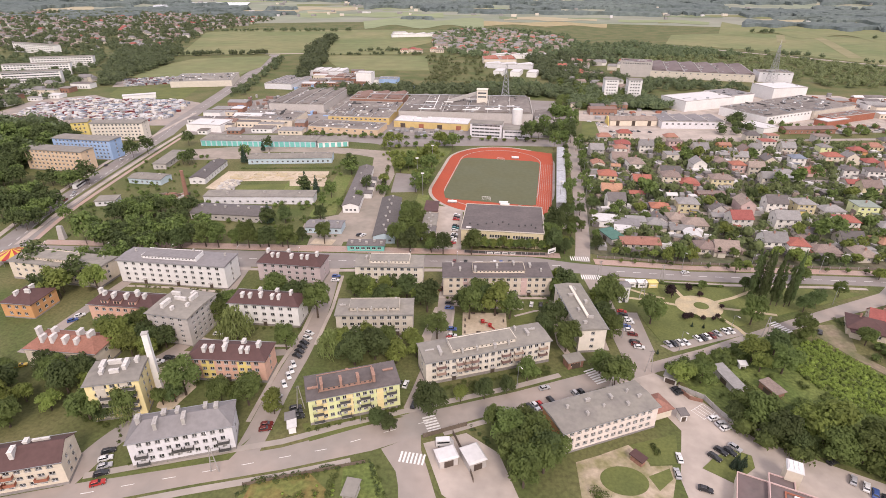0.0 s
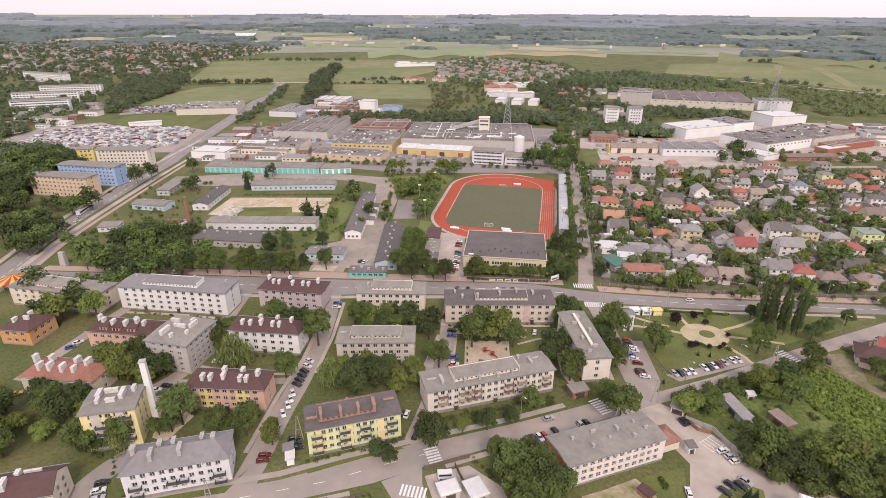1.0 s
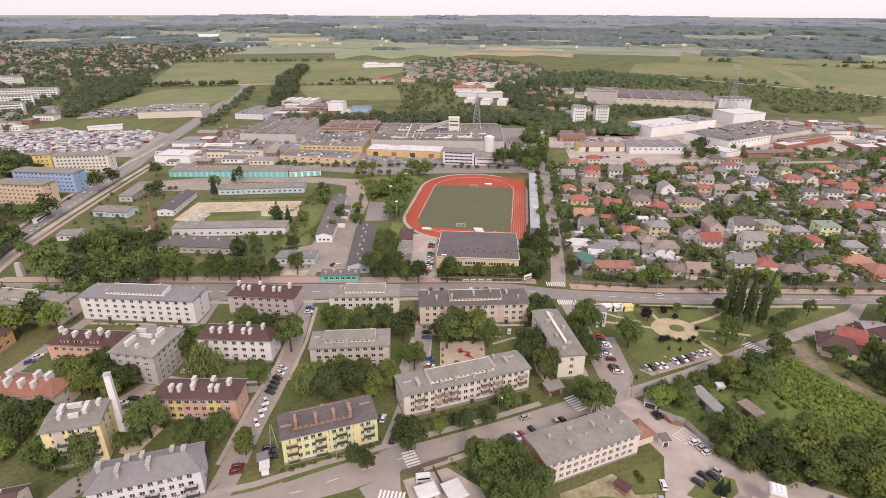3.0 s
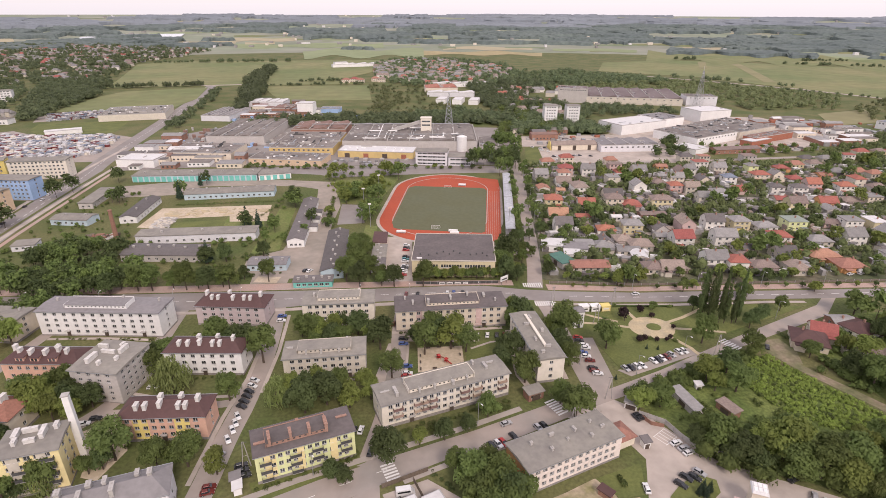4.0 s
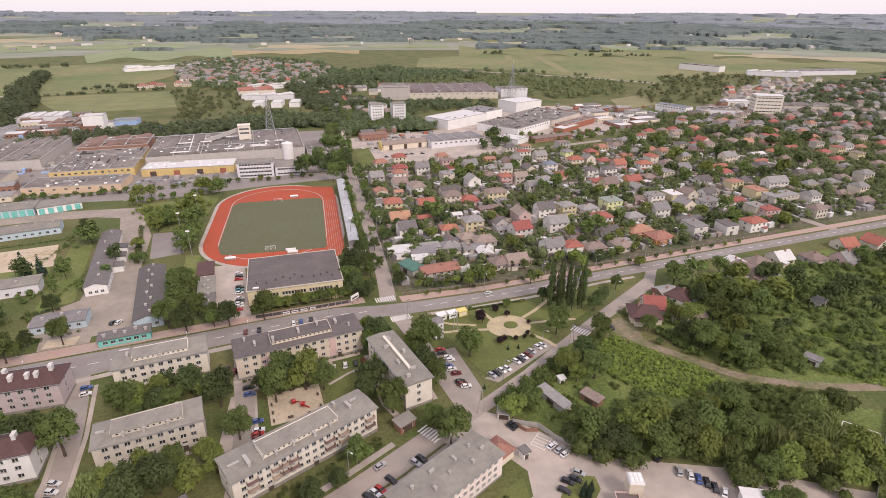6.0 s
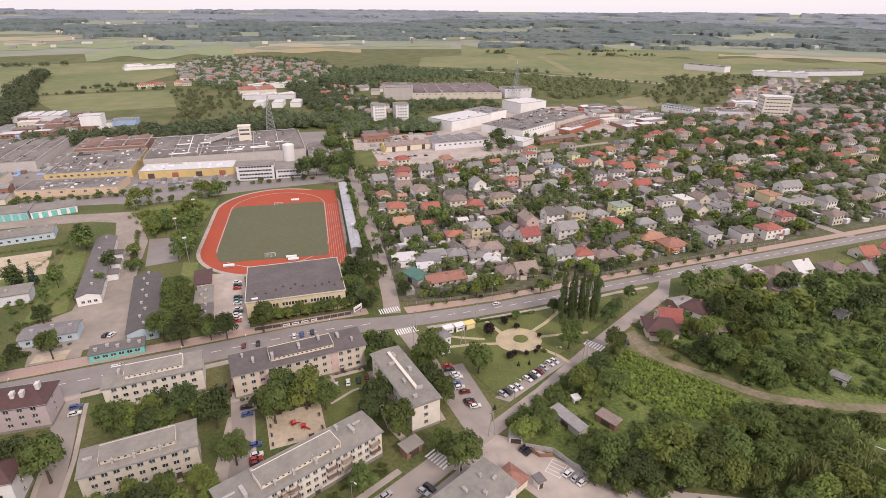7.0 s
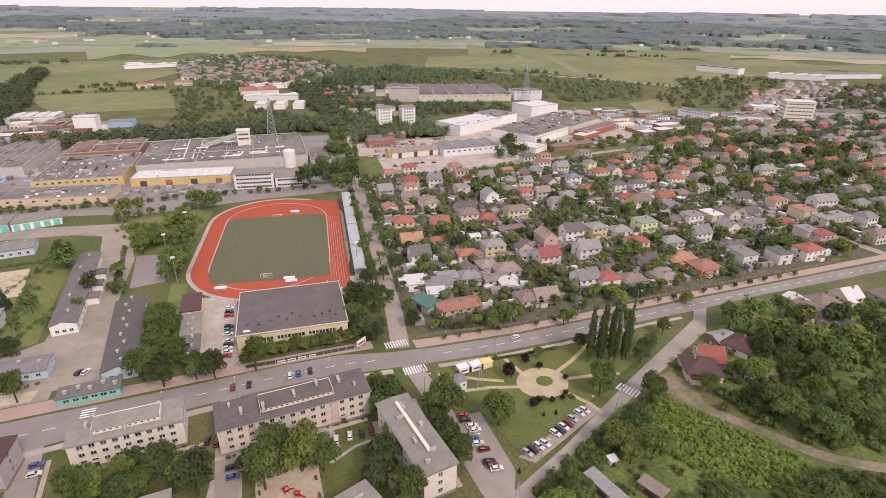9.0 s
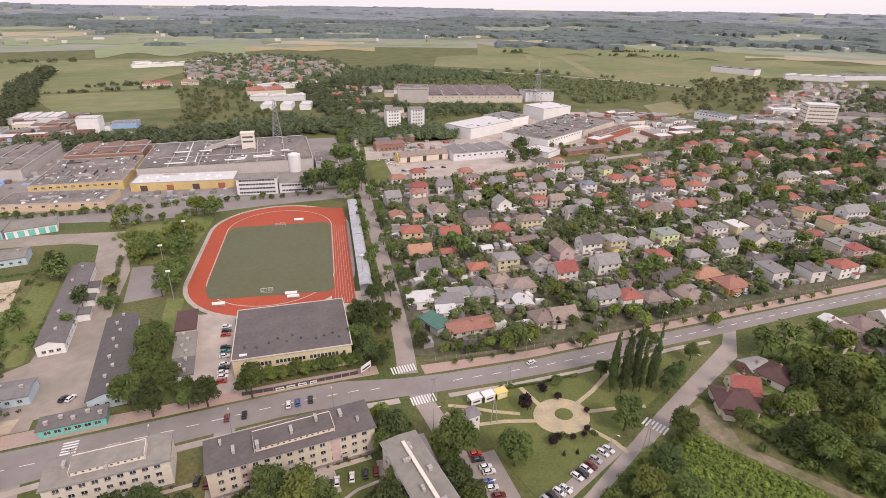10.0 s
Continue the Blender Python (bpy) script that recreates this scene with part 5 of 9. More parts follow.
works_hall(62, 96, 470, 510, -5, 7.0, WALL["grey"], FACTORY_ROOF, "grey works annex with flat roof", 0, 6, 2)
works_hall(-236, -205, 440, 462, -6, 6.0, WALL["white"], ROOF["white"], "white shed with pale roof", 0, 0, 0)
works_hall(-205, -150, 462, 500, -5, 6.0, WALL["cream"], FACTORY_ROOF, "low cream workshop with grey roof", 8, 4, 0)
flats(17.5, 441, 26, 12, -9, 11.5, 4, "greywhite", "felt", "flat", "grey four-storey works office with window bands", 11, w=2.0, base=0.3, endcols=0)
flats(42, 438, 22, 11, -7, 7.5, 2, "greywhite", "felt", "flat", "grey two-storey works office", 9, w=2.0, base=0.3, endcols=0)
pipes = thing("pipe_run", pose(0, 0, 0), "silver pipes running over the works roofs", "pipes")
for a, b_, z in (((-50, 512), (50, 508), 10.4), ((-30, 500), (-28, 560), 10.2), ((-100, 560), (60, 558), 11.0), ((5, 498), (40, 496), 10.0)):
    mb = MB()
    mb.beam((*a, z), (*b_, z), 0.42, n=8)
    part("pipe", mb, [METAL if z > 10.3 else FRAME], pipes)
    mb = MB()
    for k in range(7):
        t = (k + 0.5) / 7
        x, y = a[0] + (b_[0] - a[0]) * t, a[1] + (b_[1] - a[1]) * t
        mb.beam((x, y, 7.0), (x, y, z), 0.15)
    part("support", mb, [DARKMETAL], pipes)
ducts = thing("roof_duct", pose(0, 0, 0), "bent white air ducts on the grey works roof", "duct")
for run_ in ([(-12, 496), (10, 494), (12, 502), (30, 501), (31, 514), (44, 513)], [(-40, 530), (-14, 529), (-13, 545), (20, 543)], [(-46, 497), (-24, 496), (-23, 520)]):
    mb = MB()
    for a, b_ in zip(run_, run_[1:]):
        mb.beam((*a, 9.9), (*b_, 9.9), 0.55, n=8)
        mb.box(b_[0] - 0.9, b_[0] + 0.9, b_[1] - 0.9, b_[1] + 0.9, 8.4, 10.7)
    part("duct", mb, [FRAME], ducts)
vent_rnd = random.Random(88)
for k in range(14):
    x, y = -50 + 15.5 * (k % 7) + vent_rnd.uniform(-4, 4), 504 + 32 * (k // 7) + vent_rnd.uniform(-4, 4)
    cowl = thing("roof_cowl", pose(x, y, 8.5), "small metal ventilator on the works roof", "ventilator", "ventilators on the works roof")
    r = vent_rnd.uniform(0.5, 0.9)
    mb = MB()
    mb.cyl(0, 0, -0.4, 1.7, r, n=10)
    part("pipe", mb, [METAL], cowl)
    mb = MB()
    mb.cyl(0, 0, 1.9, 2.5, r * 1.5, r * 0.3, n=10)
    mb.cyl(0, 0, 1.6, 1.9, r * 1.1, r * 1.5, n=10)
    part("cap", mb, [FRAME], cowl)
silo = thing("silo", pose(46, 486, 0), "broad white cylindrical silo among the works halls", "silo")
mb = MB()
mb.cyl(0, 0, 0, 13, 4.6, n=24)
mb.cyl(0, 0, 13, 14.4, 4.6, 0.6, n=24)
part("shell", mb, [WALL["white"]], silo)
conv = thing("conveyor_tower", pose(15, 530, 0, 0, 0, -5), "beige conveyor tower with a long sloping gallery", "conveyor")
mb = MB()
mb.box(-5, 5, -4, 4, 0, 22)
mb.box(-5.4, 5.4, -4.4, 4.4, 22, 22.5)
part("tower", mb, [WALL["ivory"]], conv)
mb = MB()
for z in (15, 18.5):
    mb.box(-4, 4, -4.06, -4.0, z, z + 1.4)
part("window", mb, [GLASS], conv)
mb = MB()
mb.hexa([(-34, -1.5, 8), (-5, -1.5, 17), (-5, 1.5, 17), (-34, 1.5, 8)], [(-34, -1.5, 11), (-5, -1.5, 20), (-5, 1.5, 20), (-34, 1.5, 11)])
part("gallery", mb, [CONC], conv)
mb = MB()
for x in (-30, -18):
    mb.beam((x, 0, 0), (x, 0, 9 + (x + 34) * 0.3), 0.4)
part("trestle", mb, [DARKMETAL], conv)


def lattice_mast(x, y, h, base, label, red=False):
    t = thing("lattice_mast", pose(x, y, 0), label, "mast")
    mb = MB()
    n = 9
    lev = [h * k / n for k in range(n + 1)]
    half = lambda z: base * (1 - z / h) + 0.5
    cs = ((-1, -1), (1, -1), (1, 1), (-1, 1))
    for z0, z1 in zip(lev, lev[1:]):
        for i, (a, b_) in enumerate(cs):
            c, d = cs[(i + 1) % 4]
            h0, h1 = half(z0), half(z1)
            mb.beam((a * h0, b_ * h0, z0), (a * h1, b_ * h1, z1), 0.2)
            mb.beam((a * h0, b_ * h0, z0), (c * h1, d * h1, z1), 0.12)
            mb.beam((c * h0, d * h0, z0), (a * h1, b_ * h1, z1), 0.12)
    part("lattice", mb, [METAL], t)
    mb = MB()
    mb.beam((0, 0, h), (0, 0, h + 6), 0.15)
    for k in range(3):
        a = k * 2.1
        mb.box(1.0 * math.cos(a) - .2, 1.0 * math.cos(a) + .2, 1.0 * math.sin(a) - .2, 1.0 * math.sin(a) + .2, h - 4, h - 1.8)
    part("antenna", mb, [FRAME], t)


lattice_mast(41, 590, 38, 4.0, "grey steel lattice mast behind the works")
lattice_mast(384, 722, 46, 4.5, "tall grey steel lattice mast beside a far plant")

# halls beyond the north street
hall_at(237, 574, 64, 34, 25, 10, WALL["white"], ROOF["white"], "big white warehouse with white roof", 0, 0, 0)
hall_at(281, 604, 36, 34, 25, 9, WALL["white"], ROOF["slate"], "white warehouse extension with flat roof", 0, 0, 0)
hall_at(283, 527, 62, 50, 28, 8, WALL["white"], FACTORY_ROOF, "white-fronted hall with broad grey roof", 12, 0, 0)
hall_at(338, 557, 62, 56, 28, 8, WALL["beige"], FACTORY_ROOF, "long grey-roofed hall with pale walls", 0, 8, 0)
hall_at(345, 628, 42, 34, 14, 13, WALL["white"], ROOF["white"], "tall white hall behind the warehouses", 0, 0, 0)
hall_at(354, 519, 60, 14, 26, 6, BRICKRED, RUST_ROOF, "low red sheds beside the hall", 0, 0, 0)
hall_at(330, 500, 30, 12, 26, 5, BRICKRED, ROOF["white"], "low red shed with a pale roof", 0, 0, 0)
hall_at(254, 476, 20, 24, 30, 4.5, WALL["white"], ROOF["white"], "low shed with a bright white roof", 0, 0, 0)
shed(292, 470, 44, 11, 6, 4.0, "brick", "brown", "low brick sheds with brown roofs", 1.5, 8, name="shed")
shed(149, 491, 42, 14, 2, 5.0, "cream", "brown", "long supermarket with brown pitched roof", 2.2, 0, doors=3, name="supermarket", group="shops")
mb = MB()
sign = thing("shop_gable", pose(127, 490, 0, 0, 0, 2), "yellow gable sign wall of the supermarket", "sign")
mb.hexa([(0, -7, 0), (0.6, -7, 0), (0.6, 7, 0), (0, 7, 0)], [(0, -2, 7.2), (0.6, -2, 7.2), (0.6, 2, 7.2), (0, 2, 7.2)])
part("panel", mb, [WALL["yellow"]], sign)
hall_at(198, 490, 54, 28, 1, 6.0, WALL["greywhite"], ROOF["slate"], "pale grey shop hall with grey sheet roof", 10, 0, 4)
shed(-355, 577, 32, 7, 28, 4.0, "white", "white", "low white stand beside the sports field", kind="flat", name="shed", group="sheds by the market")
# far plants
hall_at(228, 776, 40, 30, -14, 19, WALL["grey"], PURPLE_ROOF, "tall grey plant block far behind the town", 12, 0, 0)
hall_at(316, 790, 126, 100, -14, 9, WALL["beige"], PURPLE_ROOF, "long far factory with ridged purple-brown roof", 14, 0, 6)
hall_at(394, 742, 40, 26, -8, 12, WALL["greywhite"], FACTORY_ROOF, "grey flat-roofed far plant house", 6, 0, 0)
for x, y in ((154, 603), (178.5, 602)):
    flats(x, y, 14, 14, -3, 22, 7, "white", "felt", "flat", "white seven-storey far tower flats", 4, w=1.6, base=0.4, endcols=3, back=False)
works_hall(-135, -116, 669, 686, -5, 15, WALL["white"], ROOF["white"], "tall white works building", 0, 0, 0)
works_hall(-112, -88, 690, 708, -5, 5, WALL["skyblue"], ROOF["blue"], "blue works hall with blue-grey roof", 0, 0, 0)
works_hall(-212, -166, 740, 770, -5, 6, WALL["greywhite"], ROOF["white"], "pale shed roofs of a yard", 0, 4, 4)
works_hall(-168, -146, 682, 716, -5, 7, WALL["brick"], RUST_ROOF, "brick works shed with rusty red roof", 0, 0, 0)
hall_at(-326, 678, 70, 60, 13, 7, WALL["beige"], ROOF["felt"], "broad store hall with grey roof", 0, 10, 0)
works_hall(-236, -202, 640, 700, -8, 6, WALL["greywhite"], ROOF["slate"], "grey greenhouse sheds with ridged roofs", 0, 0, 6)
hall_at(-98, 1318, 165, 18, 19, 6, WALL["white"], ROOF["white"], "long white sheds in the far meadow", 0, 0, 6)
hall_at(-158, 1302, 30, 22, 19, 10, WALL["white"], ROOF["white"], "tall white head house of the far sheds", 0, 0, 0)
hall_at(521, 553, 42, 15, -76, 8, WALL["white"], ROOF["blue"], "white far hall with a blue-grey roof", 10, 0, 0)
flats(607, 496, 30, 20, -32, 24, 6, "ivory", "white", "flat", "ivory far office tower with pale roof", 7, w=3.0, base=0.5, endcols=4, back=False)
hall_at(560, 520, 46, 26, -32, 7, WALL["greywhite"], FACTORY_ROOF, "grey far hall beside the office tower", 0, 4, 0)
hall_at(690, 500, 90, 28, -28, 7, WALL["beige"], FACTORY_ROOF, "long dark-roofed far hall", 0, 4, 4)
hall_at(650, 560, 54, 22, -32, 6, WALL["white"], ROOF["white"], "pale far sheds behind the office tower", 0, 2, 0)
hall_at(944, 930, 86, 26, -72, 11, WALL["white"], FACTORY_ROOF, "long white far sheds at the meadow's edge", 0, 0, 4)
hall_at(1000, 806, 92, 24, -43, 8, WALL["greywhite"], ROOF["white"], "long white far warehouses", 0, 0, 4)
hall_at(1110, 790, 140, 24, -12, 8, WALL["greywhite"], ROOF["slate"], "long grey-roofed far warehouses", 0, 0, 6)
works_hall(22, 72, 862, 902, 2, 8, WALL["cream"], ROOF["red"], "far hall with a red roof", 0, 0, 2)
works_hall(38, 132, 938, 952, 2, 6, WALL["white"], ROOF["white"], "row of white far sheds", 0, 0, 3)
hall_at(60, 832, 70, 18, -10, 6, WALL["greywhite"], ROOF["white"], "pale far sheds behind the red roof", 0, 0, 3)
for x, y in ((44, 772), (66, 766), (88, 762)):
    hall_at(x, y, 13, 30, -14, 6, WALL["white"], ROOF["white"], "white round-roofed far store", 0, 0, 0)


# ---- small houses ----
def house(x, y, kind, roof, wall, L=10, D=9, rot=None, n=1):
    """A detached house: kind is roof shape (g, h, f, b) and storeys."""
    rnd = random.Random(int(x * 13 + y * 7))
    rot = rot if rot is not None else -3 + rnd.uniform(-5, 5) + (90 if rnd.random() < 0.25 and L < 14 else 0)
    storeys = int(kind[1])
    h = (3.0 if kind[0] != "b" else 2.7) + 2.7 * (storeys - 1)
    shape = {"g": "gable", "h": "hipped", "f": "flat", "b": "low"}[kind[0]]
    b = thing("house", pose(x, y, 0, 0, 0, rot), f"{wall} {'two' if storeys > 1 else 'one'}-storey house with {shape} {roof} roof in a garden", "house", "small houses")
    mb, todo = MB(), []
    for p, u, ln in (((-L / 2, -D / 2), (1, 0), L), ((L / 2, -D / 2), (0, 1), D), ((L / 2, D / 2), (-1, 0), L), ((-L / 2, D / 2), (0, -1), D)):
        front = u[1] == 0 and u[0] > 0
        cs = columns(ln, max(2, int(ln / 3.2)) if front else (1 if u[0] == 0 else 0), 1.4, 0.6)
        hs = [(*c, 0.95 + 2.7 * k, 2.25 + 2.7 * k) for c in cs for k in range(storeys)]
        facade(mb, p, u, ln, 0, h, hs)
        todo.append((p, u, hs))
    rise_ = {"g": D * 0.36, "h": D * 0.26, "f": 0, "b": D * 0.16}[kind[0]]
    if kind[0] in "gb":
        for s in (-1, 1):
            g = [(s * L / 2, -D / 2, h), (s * L / 2, D / 2, h), (s * L / 2, 0, h + rise_)]
            mb.face(g if s > 0 else g[::-1])
    part("wall", mb, [WALL[{"white": "dullwhite", "yellow": "dullyellow"}.get(wall, wall)]], b)
    for p, u, hs in todo:
        put_windows(b, p, u, hs, 2)
    mb = MB()
    if kind[0] == "h":
        hip_roof(mb, L, D, h, 0.5, rise_, D * 0.5)
    elif kind[0] == "f":
        mb.box(-L / 2 - .35, L / 2 + .35, -D / 2 - .35, D / 2 + .35, h, h + 0.3)
        mb.taper(-L / 2 - .2, L / 2 + .2, -D / 2 - .2, D / 2 + .2, h + 0.3, h + 0.55, 1.5)
    else:
        gable_roof(mb, L, D, h, 0.5, rise_)
    part("roof", mb, [ROOF[roof]], b)
    chimney(b, rnd.uniform(-L / 4, L / 4), rnd.choice((-0.7, 0.7)), h + max(rise_ * 0.8, 0.4), 0.6, 0.7, 1.1, BRICK_STACK)
    if kind[0] in "ghf" and L >= 9:
        mb = MB()
        w = rnd.uniform(2.5, 3.6)
        s = rnd.choice((-1, 1))
        mb.box(s * L * 0.28 - w / 2, s * L * 0.28 + w / 2, -D / 2 - rnd.uniform(1.2, 2.4), -D / 2 - 0.02, 0, 2.5)
        mb.box(s * L * 0.28 - w / 2 - .2, s * L * 0.28 + w / 2 + .2, -D / 2 - 2.6, -D / 2 - 0.02, 2.5, 2.7, 1)
        part("porch", mb, [WALL[wall], ROOF[roof]], b)
    return b


house(120, 407, "h2", "red", "pink", 11, 9)
house(137, 404, "g2", "grey", "white", 10, 9)
house(97, 391, "g2", "grey", "grey", 10, 9)
house(93, 365, "b1", "orange", "beige", 9, 8)
house(104, 359, "b1", "orange", "beige", 6, 6)
house(117, 359, "h2", "brown", "white", 13, 10)
house(92, 332, "h2", "red", "yellow", 11, 10)
house(90, 311, "g1", "orange", "cream", 12, 9)
house(113, 329, "g1", "red", "beige", 11, 9)
house(137, 348, "g1", "dark", "cream", 13, 9)
house(159, 359, "g2", "grey", "white", 10, 9)
house(132, 332, "h2", "brown", "cream", 11, 10)
house(142, 327, "h1", "red", "pink", 11, 10)
house(162, 328, "h2", "brown", "yellow", 13, 9)
house(148, 308, "b1", "brown", "brick", 16, 6)
house(142, 285, "g1", "dark", "grey", 13, 8)
house(158, 286, "g2", "brown", "pink", 12, 8)
house(176, 289, "g2", "dark", "white", 11, 9)
house(191, 288, "h2", "grey", "yellow", 10, 9)
house(126, 285, "h2", "grey", "yellow", 11, 9)
house(111, 284, "h1", "red", "white", 10, 8)
house(104, 306, "b1", "red", "beige", 9, 6)
house(87, 288, "g2", "dark", "white", 10, 9)
house(124, 304, "b1", "white", "white", 6, 5)
house(185, 358, "h2", "red", "pink", 9, 8)
house(195, 354, "g2", "brown", "beige", 10, 8)
house(194, 332, "g2", "grey", "beige", 12, 8)
house(214, 341, "b1", "white", "white", 9, 6)
house(212, 349, "h1", "grey", "beige", 12, 9)
house(241, 404, "g2", "grey", "beige", 10, 9)
house(210, 402, "g1", "brown", "brick", 10, 9)
house(216, 400, "g2", "grey", "white", 7, 8)
house(191, 391, "b1", "grey", "grey", 9, 7)
house(201, 418, "b1", "orange", "orange", 9, 8)
house(179, 408, "g1", "grey", "beige", 11, 9)
house(170, 266, "g2", "grey", "white", 12, 9)
house(146, 265, "g2", "red", "white", 11, 9)
house(122, 262, "h1", "brown", "beige", 12, 10)
house(104, 265, "g1", "dark", "grey", 10, 8)
house(234, 376, "h2", "blue", "white", 9, 8)
house(261, 382, "h2", "red", "cream", 12, 9)
house(269, 406, "h2", "grey", "lime", 8, 8)
house(233, 355, "h1", "red", "pink", 12, 9)
house(295, 408, "h1", "red", "orange", 10, 8)
house(273, 381, "g2", "grey", "cream", 9, 8)
house(286, 378, "h1", "red", "beige", 10, 9)
house(316, 388, "b1", "orange", "orange", 10, 8)
house(304, 351, "h2", "red", "white", 11, 9)
house(254, 351, "h2", "dark", "white", 9, 8)
house(269, 349, "h2", "dark", "white", 10, 8)
house(247, 333, "b1", "red", "beige", 11, 9)
house(263, 332, "b1", "grey", "beige", 10, 8)
house(272, 325, "g1", "red", "orange", 12, 9)
house(290, 327, "h1", "brown", "beige", 12, 9)
house(304, 327, "f2", "grey", "cream", 10, 9)
house(324, 331, "g2", "grey", "beige", 11, 9)
house(321, 307, "g1", "dark", "white", 10, 8)
house(257, 285, "f2", "grey", "white", 10, 9)
house(270, 283, "f2", "white", "yellow", 11, 8)
house(281, 280, "g2", "brown", "beige", 10, 8)
house(301, 283, "g1", "dark", "white", 10, 8)
house(241, 263, "g2", "grey", "white", 11, 9)
house(263, 264, "g2", "grey", "cream", 11, 9)
house(281, 263, "f2", "grey", "white", 13, 9)
house(223, 286, "f2", "green", "lime", 11, 10)
house(205, 285, "h1", "grey", "white", 12, 9)
house(247, 289, "b1", "brown", "pink", 10, 8)
house(200, 264, "h2", "red", "white", 10, 9)
house(222, 263, "h1", "grey", "beige", 12, 9)
house(252, 248, "b1", "dark", "beige", 13, 8)
house(192, 247, "g1", "dark", "beige", 11, 9)
house(241, 234, "f2", "grey", "white", 12, 9)
house(259, 228, "f2", "dark", "white", 10, 8)
house(277, 226, "h2", "red", "white", 12, 9)
house(301, 245, "f2", "grey", "cream", 10, 9)
house(303, 238, "f2", "red", "pink", 10, 9)
house(306, 264, "b1", "red", "beige", 9, 8)
house(359, 279, "g2", "grey", "white", 16, 9)
house(335, 255, "f2", "grey", "beige", 22, 10)
house(330, 270, "f2", "orange", "yellow", 12, 10)
house(359, 332, "b1", "red", "orange", 20, 8)
house(406, 332, "b1", "red", "beige", 14, 9)
house(387, 346, "g2", "grey", "cream", 12, 9)
house(426, 351, "b1", "white", "white", 14, 8)
house(447, 350, "h1", "red", "beige", 12, 9)
house(447, 380, "g2", "orange", "cream", 9, 8)
house(475, 379, "h1", "red", "pink", 13, 10)
house(422, 408, "g1", "red", "cream", 12, 9)
house(461, 457, "h1", "orange", "beige", 12, 9)
house(448, 396, "h1", "brown", "beige", 12, 9)
house(521, 373, "h1", "red", "pink", 11, 9)
house(541, 408, "f2", "grey", "white", 9, 8)
house(407, 429, "g2", "brown", "beige", 8, 7)
house(326, 368, "h2", "red", "beige", 10, 8)
house(477, 359, "b1", "red", "beige", 12, 8)
house(87, 238, "b1", "orange", "beige", 19, 9)
house(118, 234, "h1", "brown", "beige", 10, 9)
house(126, 233, "g1", "brown", "beige", 11, 9)
house(150, 238, "g2", "grey", "white", 11, 9)
house(159, 234, "h2", "red", "white", 9, 9)
house(172, 233, "h1", "brown", "beige", 12, 9)
house(188, 231, "h1", "brown", "beige", 12, 9)
house(210, 244, "h1", "orange", "orange", 15, 10)
house(215, 232, "h1", "orange", "orange", 13, 11)
house(115, 269, "h1", "brown", "beige", 9, 9)
house(116, 248, "b1", "white", "beige", 9, 7)
house(113, 255, "b1", "grey", "beige", 12, 7)
house(174, 255, "b1", "dark", "beige", 10, 8)
house(171, 246, "b1", "brown", "beige", 8, 6)
house(140, 273, "b1", "grey", "beige", 10, 6)
house(102, 261, "h1", "grey", "beige", 10, 9)
house(160, 174, "g1", "red", "cream", 9, 8, rot=-28)
house(151, 169, "h1", "maroon", "cream", 12, 11, rot=-28)
house(176, 175, "h1", "maroon", "white", 11, 10, rot=20)
house(167, 162, "b1", "brown", "beige", 14, 7, rot=-20)
house(228, 193, "b1", "white", "white", 8, 7)
house(227, 187, "b1", "brown", "beige", 9, 8)
house(225, 179, "g1", "brown", "beige", 10, 8)
house(216, 182, "b1", "brown", "beige", 9, 6)
house(173, 181, "b1", "grey", "brick", 9, 7)
house(228, 175, "b1", "grey", "white", 9, 8)
house(237, 188, "h1", "brown", "beige", 11, 9)

# deeper rows of houses
taken = [(o.location.x, o.location.y) for o in scene.objects if o.parent is None and o.type == "EMPTY"]
rnd = random.Random(5)
roofs, walls = ["red", "orange", "brown", "brown", "brown", "grey", "grey", "dark"], ["white", "cream", "beige", "beige", "pink", "yellow", "grey"]
outer = []
DEEP = [(330, 225), (430, 225), (700, 330), (720, 470), (560, 560), (440, 470), (330, 440), (100, 440), (92, 330), (330, 300)]
for gy in np.arange(230, 560, 21):
    for gx in np.arange(96, 640, 17):
        x, y = gx + rnd.uniform(-4, 4), gy + rnd.uniform(-4, 4)
        if not inside(x, y, DEEP) or any(abs(x - a) < 14 and abs(y - b) < 12 for a, b in taken) or rnd.random() < 0.25:
            continue
        taken.append((x, y))
        args = (round(x), round(y), rnd.choice(("g1", "g2", "h1", "h2", "b1", "f2")), rnd.choice(roofs), rnd.choice(walls), rnd.choice((9, 10, 11)), rnd.choice((8, 9)))
        if x < 330 and y < 400:
            house(*args)
        else:
            outer.append(args)
for x, y, r in ((300, 188, "red"), (268, 182, "brown"), (283, 176, "grey"), (318, 184, "red"), (340, 178, "brown"), (252, 188, "white"), (360, 186, "orange"), (390, 180, "grey")):
    house(x, y, rnd.choice(("g1", "h1", "g2")), r, rnd.choice(walls), 10, 9)


